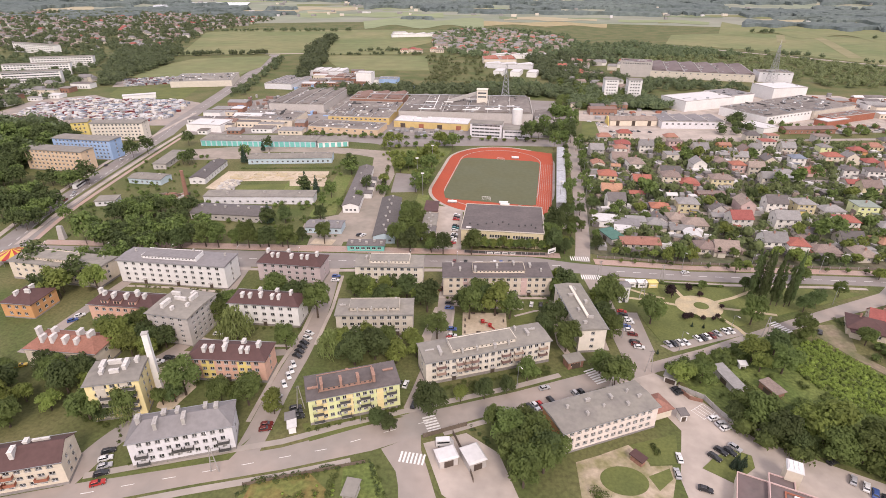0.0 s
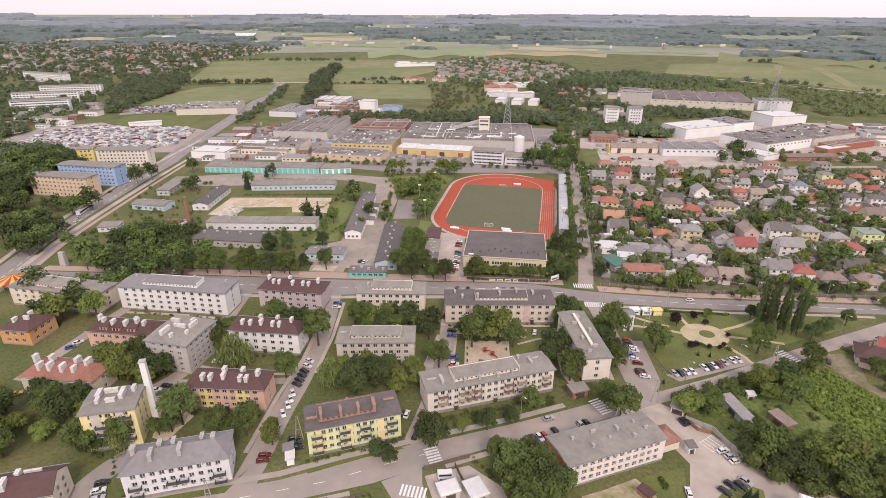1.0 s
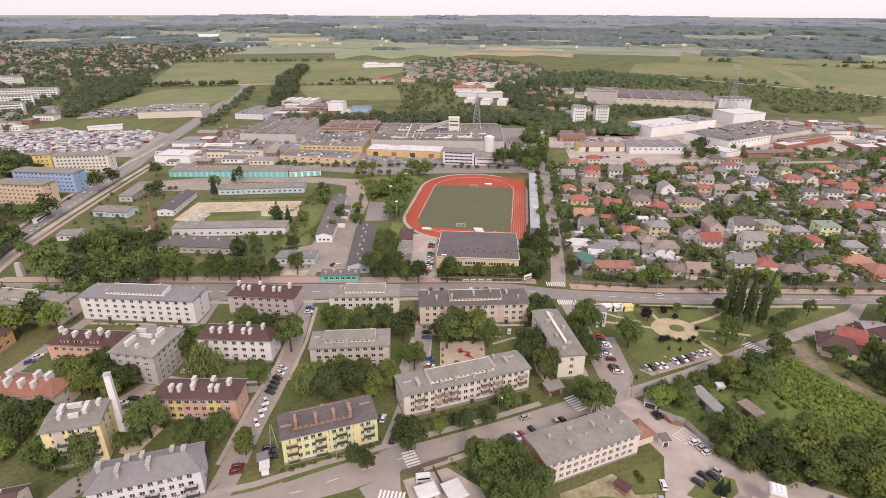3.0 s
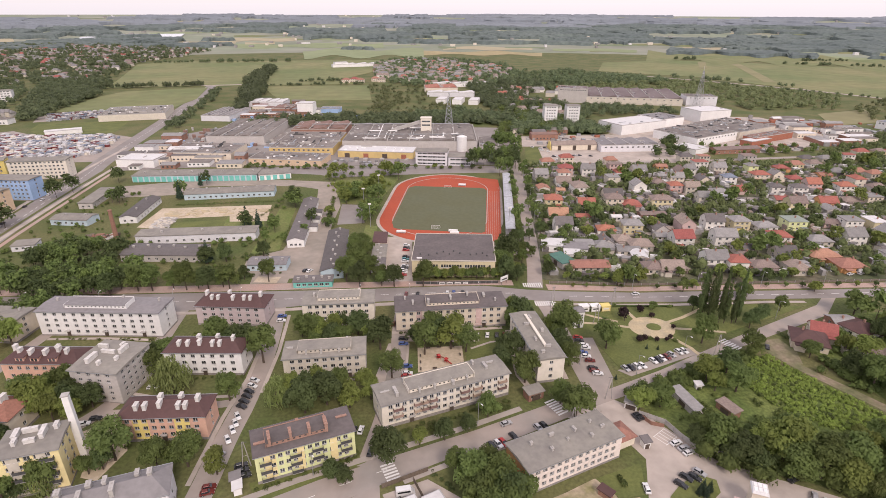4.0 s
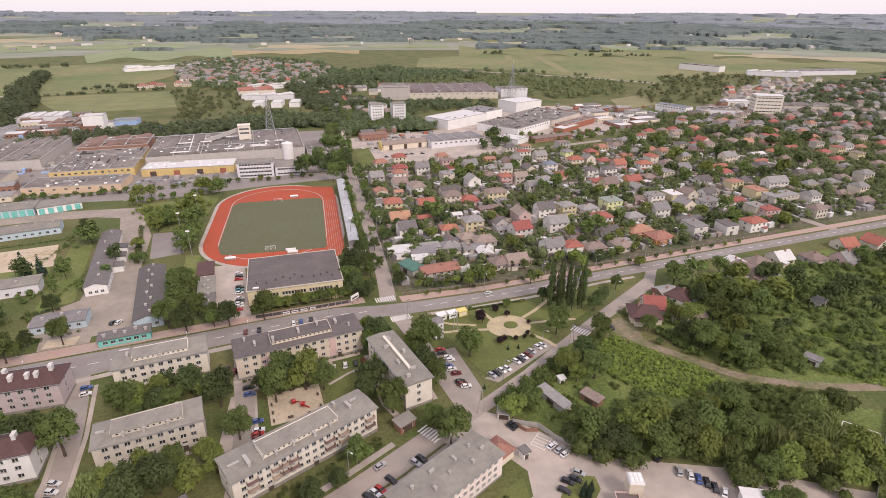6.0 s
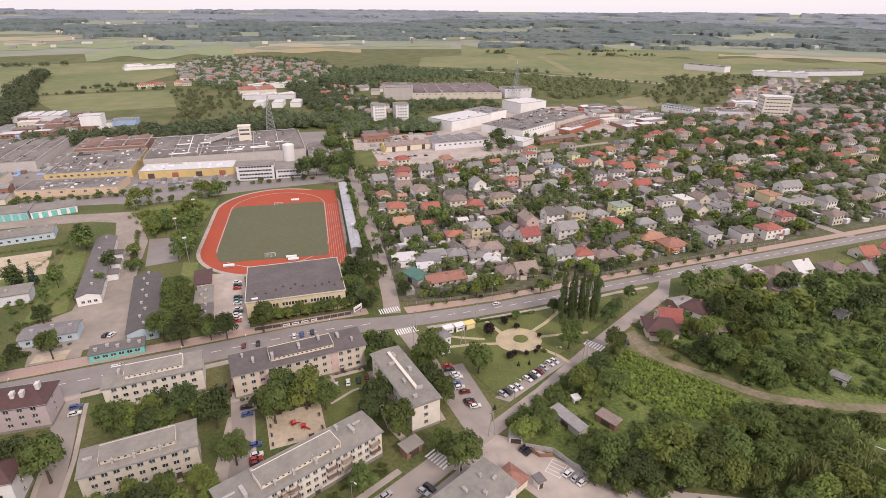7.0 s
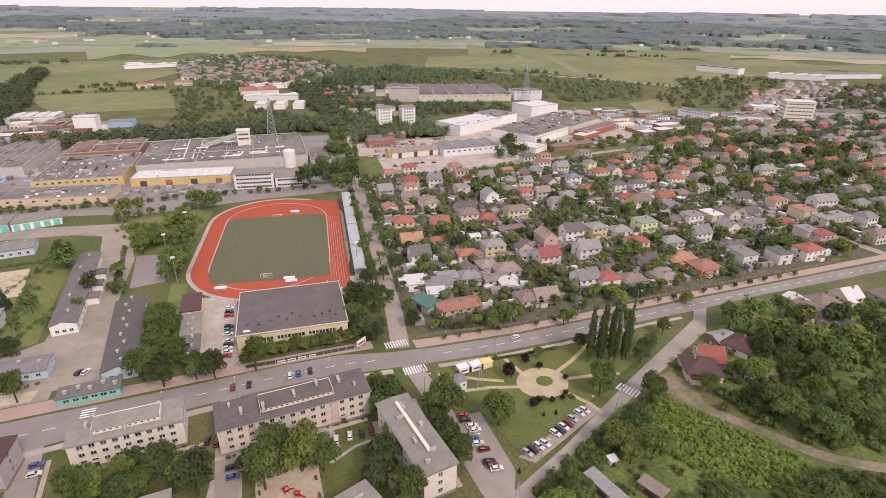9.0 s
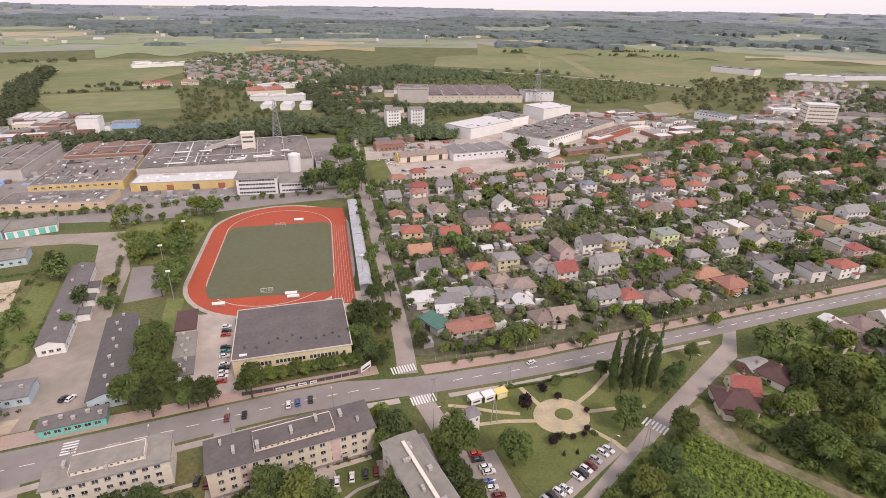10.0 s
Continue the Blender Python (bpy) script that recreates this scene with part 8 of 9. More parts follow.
def ring_band(r0, r1, a0, a1, m, lift=0.6):
    """A far field with uneven edges; fields of one crop are gathered."""
    mb = FIELDS.setdefault(m.name, MB())
    P = lambda r, a: (EYE0[0] + r * math.sin(radians(a)), EYE0[1] + r * math.cos(radians(a)), rise(r) + lift)
    n, d = max(8, int(abs(a1 - a0) / 0.8)), r1 - r0
    edge = lambda k: (r0 + d * 0.16 * (1 + math.sin(r0 + k * 0.9)), r1 - d * 0.16 * (1 + math.sin(a0 * 9 + k * 0.7)))
    for k in range(n):
        p, q = a0 + (a1 - a0) * k / n, a0 + (a1 - a0) * (k + 1) / n
        (i0, o0), (i1, o1) = edge(k), edge(k + 1)
        mb.face([P(i0, p), P(o0, p), P(o1, q), P(i1, q)][::-1])


mb = MB()
mb.slab([(-498, 948), (-523, 1031), (-637, 1366), (-582, 1450), (-60, 1490), (-80, 1180), (-130, 1050), (-75, 985), (-282, 968)], 0, 0.3)
mb.slab([(-441, 707), (-450, 756), (-455, 845), (-444, 896), (-333, 943), (-306, 814), (-309, 736)], 0, 0.3)
mb.slab([(-212, 861), (-250, 955), (-72, 962), (-56, 797), (-180, 789)], 0, 0.3)
mb.slab([(400, 1190), (560, 1070), (700, 770), (930, 860), (1020, 840), (1200, 850), (1300, 1200), (1200, 1500), (700, 1480), (480, 1400)], 0, 0.35)
structure("field_meadow", mb, [MEADOW], "wide green meadows round the town")
mb = MB()
mb.slab([(507, 660), (594, 691), (545, 606), (470, 584)], 0, 0.3)
ribbon(mb, resample([(841, 1495), (800, 1370), (756, 1248), (650, 983)], 40), 22, 0, 0.5)
mb.slab([(645, 1236), (664, 1237), (752, 1417), (732, 1417)], 0, 0.5)
structure("field_dry", mb, [mat("dry_grass", (0.235, 0.220, 0.115), 0.95, scale=0.03, big=0.01, var=0.12)], "dry brown plots and tracks in the meadow")
mb = MB()
ribbon(mb, resample([(392, 1172), (489, 1060), (560, 985), (640, 890), (700, 775)], 30), 7, 0, 0.5)
ribbon(mb, resample([(-352, 966), (-270, 980)], 30), 9, 0, 0.4)
structure("road_far", mb, [CONCRETE], "pale far railway bed and road")
far_rnd = random.Random(21)
# woods of the horizon, a plain far backdrop: haze painted in as grey-blue canopy colours
FARLEAF_HAZED = mat("hazed_wood_canopy", (0.118, 0.146, 0.132), 0.9, scale=0.05, big=0.003, var=0.25, alt=(0.096, 0.122, 0.116))
FARTHEST_HAZED = mat("hazed_farthest_canopy", (0.200, 0.222, 0.240), 0.9, scale=0.008, big=0.0015, var=0.12, alt=(0.165, 0.187, 0.208))


def far_woods(r0, r1, n, high, m, seed, left=-54, step=11.0):
    """Belts of far woodland: bumpy canopies with ragged edges, in one mesh."""
    g = random.Random(seed)
    mb = MB()
    for _ in range(n):
        r, a = r0 + (r1 - r0) * g.random() ** 0.8, g.uniform(left, 70)
        if a < -12 and r < 2050 or a < 44 and r < 1620:
            continue
        deep, wide = g.uniform(70, 380) * (0.5 + r / 4000), radians(g.uniform(2.0, 13.0)) * r
        nu, nv = max(4, int(wide / step)), max(3, int(deep / (step * 2)))
        ph = g.uniform(0, 6)
        grid = []
        for j in range(nv + 1):
            line = []
            for i in range(nu + 1):
                t, u = j / nv, i / nu
                q = r + deep * (t - 0.5) * (0.55 + 0.45 * math.sin(ph + u * 7) * math.sin(ph * 2 + u * 17)) + g.uniform(-4, 4)
                b = radians(a) + wide / r * (u - 0.5) + g.uniform(-2, 2) / r
                x, y = EYE0[0] + q * math.sin(b), EYE0[1] + q * math.cos(b)
                edge = j in (0, nv) or i in (0, nu)
                line.append((x, y, land(x, y) + (-1.0 if edge else high * g.uniform(0.8, 1.1))))
            grid.append(line)
        for j in range(nv):
            for i in range(nu):
                mb.face([grid[j][i], grid[j][i + 1], grid[j + 1][i + 1], grid[j + 1][i]])
    tagged(part("backdrop_woods", mb, [m]), "dark woodland belts towards the horizon, coloured with haze", "woods", kind="stuff")


far_woods(1650, 2500, 34, 9, FARLEAF_HAZED, 31, step=9.0)
far_woods(2200, 3500, 120, 12, FARLEAF_HAZED, 32)
far_woods(2000, 3600, 44, 11, FARLEAF_HAZED, 34, 8)
far_woods(3200, 4700, 110, 14, FARTHEST_HAZED, 33, step=16.0)
# far crops and grass, their colours paled and greyed to carry the haze
HAZE_CROP = mat("hazed_far_crop", (0.37, 0.325, 0.215), 0.95, scale=0.02, big=0.004, var=0.08)
HAZE_GRASS = mat("hazed_far_grass", (0.235, 0.275, 0.150), 0.95, scale=0.02, big=0.004, var=0.08)
HAZE_DARK = mat("hazed_dark_crop", (0.17, 0.21, 0.12), 0.95, scale=0.02, big=0.004, var=0.10)
for k in range(170):
    r, a = far_rnd.uniform(1600, 4300), far_rnd.uniform(-52, 68)
    if a < 26 and r < 1750 or a < -10 and r < 2050:
        continue
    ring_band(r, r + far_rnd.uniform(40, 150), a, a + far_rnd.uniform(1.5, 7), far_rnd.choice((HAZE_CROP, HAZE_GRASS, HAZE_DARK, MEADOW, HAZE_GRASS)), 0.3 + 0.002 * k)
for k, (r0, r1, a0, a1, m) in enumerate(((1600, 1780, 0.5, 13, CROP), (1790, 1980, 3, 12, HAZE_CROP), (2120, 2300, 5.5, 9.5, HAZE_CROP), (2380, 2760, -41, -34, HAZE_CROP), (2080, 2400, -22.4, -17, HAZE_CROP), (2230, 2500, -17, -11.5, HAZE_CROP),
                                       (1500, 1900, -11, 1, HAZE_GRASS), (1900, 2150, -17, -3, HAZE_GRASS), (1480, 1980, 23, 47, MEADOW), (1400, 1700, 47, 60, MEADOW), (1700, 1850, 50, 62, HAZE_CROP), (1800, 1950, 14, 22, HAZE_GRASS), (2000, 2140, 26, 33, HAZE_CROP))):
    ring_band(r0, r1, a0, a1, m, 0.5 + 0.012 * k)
for name, mb in FIELDS.items():
    structure("field_far", mb, [bpy.data.materials[name]], "far fields of ripe crop and grass")
# a far lake
mb = MB()
P = lambda r, a: (EYE0[0] + r * math.sin(radians(a)), EYE0[1] + r * math.cos(radians(a)), rise(r) + 3)
mb.face([P(2500, -29.6), P(2500, -26), P(2560, -21.6), P(2760, -21.2), P(2800, -27), P(2640, -29.4)])
structure("water_lake", mb, [mat("lake_water", (0.52, 0.54, 0.55), 0.12, scale=0.05, var=0.04, spec=1.0)], "pale still far lake")
# far bright roofs
mb = MB()
for k in range(330):
    r, a = far_rnd.uniform(1950, 4700), far_rnd.gauss(-16, 22) if k % 2 else far_rnd.uniform(-50, 66)
    x, y = EYE0[0] + r * math.sin(radians(a)), EYE0[1] + r * math.cos(radians(a))
    w, d, z = far_rnd.uniform(3, 9) * (1.7 if k % 9 == 0 else 1), far_rnd.uniform(4, 7), land(x, y)
    mb.box(x - w, x + w, y - d, y + d, z - 2, z + far_rnd.uniform(4, 7) + r * 0.0006, far_rnd.choice((0, 1, 2, 2)))
tagged(part("backdrop_buildings", mb, [ROOF["white"], WALL["beige"], ROOF["grey"]]), "far pale sheds and houses in the country", "buildings", kind="stuff")


# ---- cars ----
CAR_PAINT = {k: mat(k + "_car_paint", c, 0.3, 0.2, var=0.03, spec=0.6) for k, c in {
    "white": (0.70, 0.70, 0.69), "black": (0.035, 0.036, 0.04), "silver": (0.42, 0.42, 0.43), "red": (0.42, 0.035, 0.03), "maroon": (0.17, 0.035, 0.03),
    "blue": (0.06, 0.11, 0.30), "teal": (0.07, 0.25, 0.26), "yellow": (0.62, 0.42, 0.05)}.items()}
CAR_GLASS = mat("car_glass", (0.02, 0.024, 0.028), 0.08, spec=0.7)
TYRE = mat("tyre_rubber", (0.03, 0.03, 0.03), 0.9)
LAMP = mat("lamp_lens", (0.7, 0.7, 0.66), 0.15, spec=0.7)


def car_body(m):
    """A hatchback shell: sills, bonnet, tail and roof, with the glasshouse left for its own mesh."""
    mb = MB()
    prof = [(-2.1, 0.32), (2.1, 0.32), (2.14, 0.62), (1.95, 0.80), (0.95, 0.93), (-1.75, 0.95), (-2.12, 0.80)]
    w0, w1 = 0.86, 0.80
    left, right = [(x, w0 if z < 0.7 else w1, z) for x, z in prof], [(x, -w0 if z < 0.7 else -w1, z) for x, z in prof]
    for i in range(len(prof)):
        j = (i + 1) % len(prof)
        mb.face([right[i], right[j], left[j], left[i]])
    mb.face(left[::-1])
    mb.face(right)
    mb.hexa([(-1.45, -0.62, 1.42), (0.25, -0.62, 1.42), (0.25, 0.62, 1.42), (-1.45, 0.62, 1.42)], [(-1.35, -0.54, 1.50), (0.1, -0.54, 1.50), (0.1, 0.54, 1.50), (-1.35, 0.54, 1.50)])
    for x0, x1 in ((-1.78, -1.47), (0.86, 0.24), (-0.5, -0.5)):
        for s in (-1, 1):
            mb.beam((x0, s * 0.77, 0.93), (x1, s * 0.63, 1.43), 0.05)
    return mb.mesh("body", [m])


def car_glass():
    mb = MB()
    mb.hexa([(-1.74, -0.76, 0.94), (0.88, -0.76, 0.94), (0.88, 0.76, 0.94), (-1.74, 0.76, 0.94)], [(-1.44, -0.62, 1.425), (0.24, -0.62, 1.425), (0.24, 0.62, 1.425), (-1.44, 0.62, 1.425)])
    return mb.mesh("glasshouse", [CAR_GLASS])


def wheel_mesh():
    mb = MB()
    ring = [(0.32 * math.cos(a), 0.32 * math.sin(a)) for a in np.linspace(0, 2 * math.pi, 13)[:-1]]
    mb.hexa([(x, -0.1, z) for x, z in ring], [(x, 0.1, z) for x, z in ring], 0)
    ring = [(0.19 * math.cos(a), 0.19 * math.sin(a)) for a in np.linspace(0, 2 * math.pi, 9)[:-1]]
    mb.hexa([(x, -0.12, z) for x, z in ring], [(x, 0.12, z) for x, z in ring], 1)
    return mb.mesh("wheel", [TYRE, METAL])


_bodies, _glass, _wheel = {k: car_body(m) for k, m in CAR_PAINT.items()}, car_glass(), wheel_mesh()
_mb = MB()
_mb.box(-0.05, 0.05, -0.16, 0.16, -0.07, 0.07)
_lamp = _mb.mesh("headlight", [LAMP])


def car(x, y, heading, colour):
    c = thing("car", pose(x, y, 0.05, 0, 0, heading) @ Matrix.Scale(0.87, 4), f"{colour} parked hatchback car with dark windows", "car", "parked cars")
    part("body", _bodies[colour], None, c)
    part("glasshouse", _glass, None, c)
    for wx in (-1.3, 1.3):
        for wy in (-0.78, 0.78):
            part("wheel", _wheel, None, c).location = (wx, wy, 0.32)
    for s in (-0.6, 0.6):
        part("headlight", _lamp, None, c).location = (2.08, s, 0.66)


car(64.1, 176.9, -8, "red")
car(64.0, 174.7, -8, "black")
car(64.9, 171.6, -8, "white")
car(65.1, 169.7, -8, "white")
car(63.1, 166.7, -8, "blue")
car(63.6, 164.5, -8, "white")
car(64.3, 161.7, -8, "maroon")
car(63.8, 157.1, -8, "black")
car(64.0, 155.6, -8, "maroon")
car(64.7, 154.1, -8, "white")
car(101.1, 165.8, -65, "white")
car(98.9, 165.3, -65, "white")
car(95.4, 163.8, -65, "silver")
car(93.0, 162.4, -65, "maroon")
car(90.9, 161.7, -65, "white")
car(89.1, 160.8, -65, "black")
car(87.1, 160.3, -65, "white")
car(82.0, 157.7, -65, "white")
car(79.8, 157.4, -65, "white")
car(77.5, 156.7, -65, "black")
car(75.4, 156.3, -65, "silver")
car(-2.7, 270.1, -6, "white")
car(-2.7, 266.9, -6, "black")
car(-3.0, 263.9, -6, "red")
car(-3.0, 255.4, -6, "black")
car(-3.1, 252.6, -6, "teal")
car(-3.3, 249.7, -6, "white")
car(-3.3, 244.5, -6, "white")
car(-3.5, 242.2, -6, "black")
car(-3.8, 239.8, -6, "white")
car(-3.8, 237.2, -6, "white")
car(-4.2, 234.7, -6, "red")
car(15.9, 215.5, 85, "white")
car(18.8, 215.6, 85, "blue")
car(22.8, 215.7, 85, "black")
car(-2.5, 215.5, 85, "maroon")
car(2.6, 215.1, 85, "black")
car(-51.6, 241.7, 60, "black")
car(-49.5, 241.2, 60, "white")
car(-53.8, 156.3, -25, "white")
car(-53.8, 153.3, -25, "white")
car(-54.0, 150.4, -25, "black")
car(-54.1, 148.0, -25, "black")
car(-54.3, 145.5, -25, "black")
car(-54.4, 143.0, -25, "black")
car(-54.4, 138.4, -60, "white")
car(-54.2, 135.4, -60, "white")
car(-54.2, 132.4, -60, "white")
car(-54.4, 128.4, -60, "white")
car(-54.7, 122.0, 60, "silver")
car(-47.6, 118.1, 20, "black")
car(-46.7, 116.2, 20, "black")
car(-45.7, 114.4, 20, "black")
car(-53.9, 111.0, 15, "maroon")
car(-53.8, 109.2, 15, "maroon")
car(-53.2, 195.1, 5, "white")
car(-53.6, 198.7, 5, "blue")
car(-145.0, 132.9, 30, "yellow")
car(-145.5, 159.7, 40, "blue")
car(-144.8, 163.0, 40, "white")
car(-17.7, 130.2, 80, "black")
car(-15.6, 130.3, 80, "white")
car(-12.1, 121.3, 80, "black")
car(-86.8, 154.1, 0, "white")
car(-93.4, 174.8, 0, "black")
car(-93.8, 99.0, 25, "black")
car(-93.1, 96.4, 25, "white")
car(-91.8, 94.0, 25, "silver")
car(-91.3, 91.6, 25, "black")
car(-90.3, 88.6, 25, "red")
car(61.8, 104.5, 85, "white")
car(59.5, 99.2, 85, "silver")
car(77.1, 120.2, 20, "white")
car(78.3, 118.1, 20, "silver")
car(79.0, 116.3, 20, "white")
car(70.9, 131.0, 20, "black")
car(70.4, 132.6, 20, "black")
car(71.5, 105.3, -50, "black")
car(74.0, 107.5, -50, "black")
car(76.4, 107.5, -50, "black")
car(78.5, 109.0, -50, "silver")
car(65.0, 94.6, -20, "black")
car(102.8, 105.3, 20, "black")
car(104.5, 99.4, 55, "silver")
car(106.5, 97.4, 55, "white")
car(107.5, 95.5, 55, "blue")
car(108.7, 93.8, 55, "black")
car(109.4, 91.7, 55, "black")
car(110.5, 89.5, 40, "white")
car(23.0, 121.8, -60, "black")
car(24.9, 122.5, -60, "white")
car(26.5, 123.0, -60, "red")
car(30.0, 125.2, -60, "black")
car(40.1, 129.2, -60, "black")
car(38.1, 128.5, -60, "silver")
car(28.6, 130.9, 22, "silver")
car(-1.8, 161.6, 0, "blue")
car(-1.7, 157.5, 0, "white")
car(-2.0, 155.8, 0, "red")
car(-1.9, 154.2, 0, "maroon")
car(25.2, 180.0, 80, "white")
car(29.3, 180.2, 80, "white")
car(33.0, 180.2, 80, "black")
car(35.9, 180.1, 80, "maroon")
car(23.2, 179.6, 80, "black")
car(-3.3, 175.9, 0, "blue")
car(-3.4, 179.4, 0, "black")
car(211.6, 224.8, 20, "white")
car(217.1, 225.1, 20, "silver")
car(218.4, 228.4, 20, "white")
car(139.9, 226.2, -10, "white")
car(100.0, 210.3, 12, "white")
car(133.8, 166.8, 60, "black")
car(-9.9, 192.5, 80, "black")
car(-7.4, 190.6, 80, "maroon")
car(121.4, 434.3, -15, "black")
car(123.7, 433.5, -15, "white")
car(126.1, 433.4, -15, "silver")
car(128.6, 433.2, -15, "black")
car(131.2, 433.0, -15, "black")
car(133.9, 433.4, -15, "white")
car(136.3, 433.2, -15, "black")
car(139.0, 433.6, -15, "silver")
car(141.7, 434.0, -15, "blue")
car(124.4, 460.0, -15, "black")
car(127.4, 459.8, -15, "white")
car(136.1, 461.1, -15, "black")
car(138.9, 461.6, -15, "white")
car(141.6, 461.5, -15, "black")
car(144.5, 462.0, -15, "silver")
car(148.0, 462.3, -15, "black")
car(157.1, 460.1, -15, "black")
car(124.8, 448.7, -15, "white")
car(132.4, 446.3, -15, "black")
car(123.7, 477.7, -15, "white")
car(123.8, 492.5, -15, "black")
car(119.3, 482.7, -15, "white")
car(119.2, 490.1, -15, "silver")
car(112.8, 495.9, -15, "white")
car(-230.1, 272.4, 99, "white")
car(-232.1, 280.1, 99, "maroon")
car(-235.0, 292.6, 99, "silver")
car(-238.5, 301.2, 99, "black")
car(-240.1, 308.1, 99, "white")
car(-241.4, 314.6, 99, "black")
car(-244.8, 328.3, 99, "white")
car(-247.9, 344.7, 99, "black")
car(-245.2, 358.3, 99, "white")
car(-247.7, 369.5, 99, "white")
car(-231.9, 264.3, 99, "black")
car(-232.7, 287.6, 99, "white")
car(-100.2, 137.4, 10, "white")
car(-97.8, 139.6, 10, "black")


# ---- park and street furniture ----
kiosk = thing("transformer_tower", pose(66.3, 186.0, 0, 0, 0, 8), "white square transformer tower with grey cap roof", "tower")
mb = MB()
facade(mb, (-1.9, -1.9), (1, 0), 3.8, 0, 7.6, [(0.5, 1.2, 5.2, 6.2), (2.5, 3.2, 5.2, 6.2), (1.3, 2.5, 0.1, 2.3)])
facade(mb, (1.9, -1.9), (0, 1), 3.8, 0, 7.6, [(0.8, 1.4, 5.2, 6.2)])
facade(mb, (1.9, 1.9), (-1, 0), 3.8, 0, 7.6, [])
facade(mb, (-1.9, 1.9), (0, -1), 3.8, 0, 7.6, [])
part("wall", mb, [WALL["white"]], kiosk)
mb = MB()
for x0, x1, z0, z1 in ((-1.4, -0.7, 5.2, 6.2), (0.6, 1.3, 5.2, 6.2), (-0.6, 0.6, 0.1, 2.3)):
    mb.box(x0, x1, -1.75, -1.7, z0, z1)
part("louvre", mb, [DARKMETAL], kiosk)
mb = MB()
hip_roof(mb, 3.8, 3.8, 7.6, 0.4, 0.9, 2.2)
part("roof", mb, [ROOF["slate"]], kiosk)
for x, m, lab in ((71.5, FRAME, "white"), (76.2, FRAME, "white"), (80.6, WALL["yellow"], "yellow")):
    k = thing("kiosk", pose(x + 1, 197.4, 0.1, 0, 0, 6), f"small {lab} framed sales kiosk beside the road", "kiosk", "kiosks beside the road")
    mb = MB()
    for a in (-1.9, 1.9):
        for b_ in (-1.3, 1.3):
            mb.beam((a, b_, 0), (a, b_, 2.5), 0.08)
    mb.box(-2.1, 2.1, -1.5, 1.5, 2.5, 2.75)
    part("frame", mb, [m], k)
    mb = MB()
    mb.box(-1.8, 1.8, -1.25, -1.2, 0.2, 2.4)
    mb.box(-1.8, 1.8, 1.2, 1.25, 0.2, 2.4)
    part("panel", mb, [WALL["white"] if lab == "white" else WALL["paleyellow"]], k)
    mb = MB()
    mb.box(-1.2, 1.2, -1.30, -1.255, 1.1, 1.7)
    part("lettering_bar", mb, [DARKMETAL if lab == "white" else FRAME], k)


def a_pole(x, y, h=9.5, rot=0):
    p = thing("power_pole", pose(x, y, 0, 0, 0, rot), "weathered concrete A-frame power pole beside the road", "pole", "power poles")
    for s in (-1.1, 1.1):
        mb = MB()
        mb.beam((s, 0, 0), (s * 0.12, 0, h), 0.17, 0.11, 6)
        part("leg", mb, [POLE], p)
    mb = MB()
    mb.beam((-0.6, 0, h * 0.45), (0.6, 0, h * 0.45), 0.08)
    part("brace", mb, [POLE], p)
    mb = MB()
    mb.beam((-1.0, 0, h - 0.5), (1.0, 0, h - 0.5), 0.07)
    for s in (-0.9, 0, 0.9):
        mb.cyl(s, 0, h - 0.45, h - 0.2, 0.07, n=6)
    part("crossarm", mb, [DARKMETAL], p)


for x, y, r in ((60.5, 203, 20), (86.5, 201, 20), (74.6, 187.3, 0), (-46, 118, 20), (-38, 116, 20), (64, 141, 0), (141, 200, 0), (-40, 206, 0), (48, 127, 0), (-62, 94, 0), (112, 163, 0)):
    a_pole(x, y, 9.0, r)


def lamp_post(x, y, rot):
    p = thing("street_lamp", pose(x, y, 0.1, 0, 0, rot), "slim grey street lamp with one curved arm", "street lamp", "street lamps")
    mb = MB()
    mb.cyl(0, 0, 0, 1.2, 0.13, n=8)
    mb.cyl(0, 0, 1.2, 8.2, 0.09, 0.06, 8)
    part("post", mb, [METAL], p)
    mb = MB()
    mb.beam((0, 0, 8.1), (0.8, 0, 8.6), 0.05)
    mb.beam((0.8, 0, 8.6), (1.5, 0, 8.6), 0.05)
    part("arm", mb, [METAL], p)
    mb = MB()
    mb.taper(1.3, 2.1, -0.14, 0.14, 8.5, 8.68, 0.05)
    part("lantern", mb, [FRAME], p)


for x in (-190, -160, -130, -100, -72, -22, -1, 29, 100, 130, 160, 190, 220, 250):
    lamp_post(x, 207.6 if x < 60 else 213.6 + (0.4 if x > 150 else 0.8), 90 if x < 60 else -90)
for x, y in ((-66, 100.5), (-27, 113.6), (20, 131.5), (78, 153), (100, 164), (150, 187)):
    lamp_post(x, y, -60)
for x, y in ((65, 250), (73, 300), (80, 345), (86, 400), (60, 160), (56, 190)):
    lamp_post(x, y, 0)
for x, y in ((-30, 330), (-24, 300), (-22, 360), (56, 290)):
    p = thing("floodlight_mast", pose(x, y, 0), "tall slim floodlight mast beside the stadium", "mast", "floodlight masts")
    mb = MB()
    mb.cyl(0, 0, 0, 14, 0.2, 0.1, 8)
    part("post", mb, [METAL], p)
    mb = MB()
    mb.box(-0.9, 0.9, -0.15, 0.15, 13.6, 14.4)
    part("lamp_bank", mb, [FRAME], p)


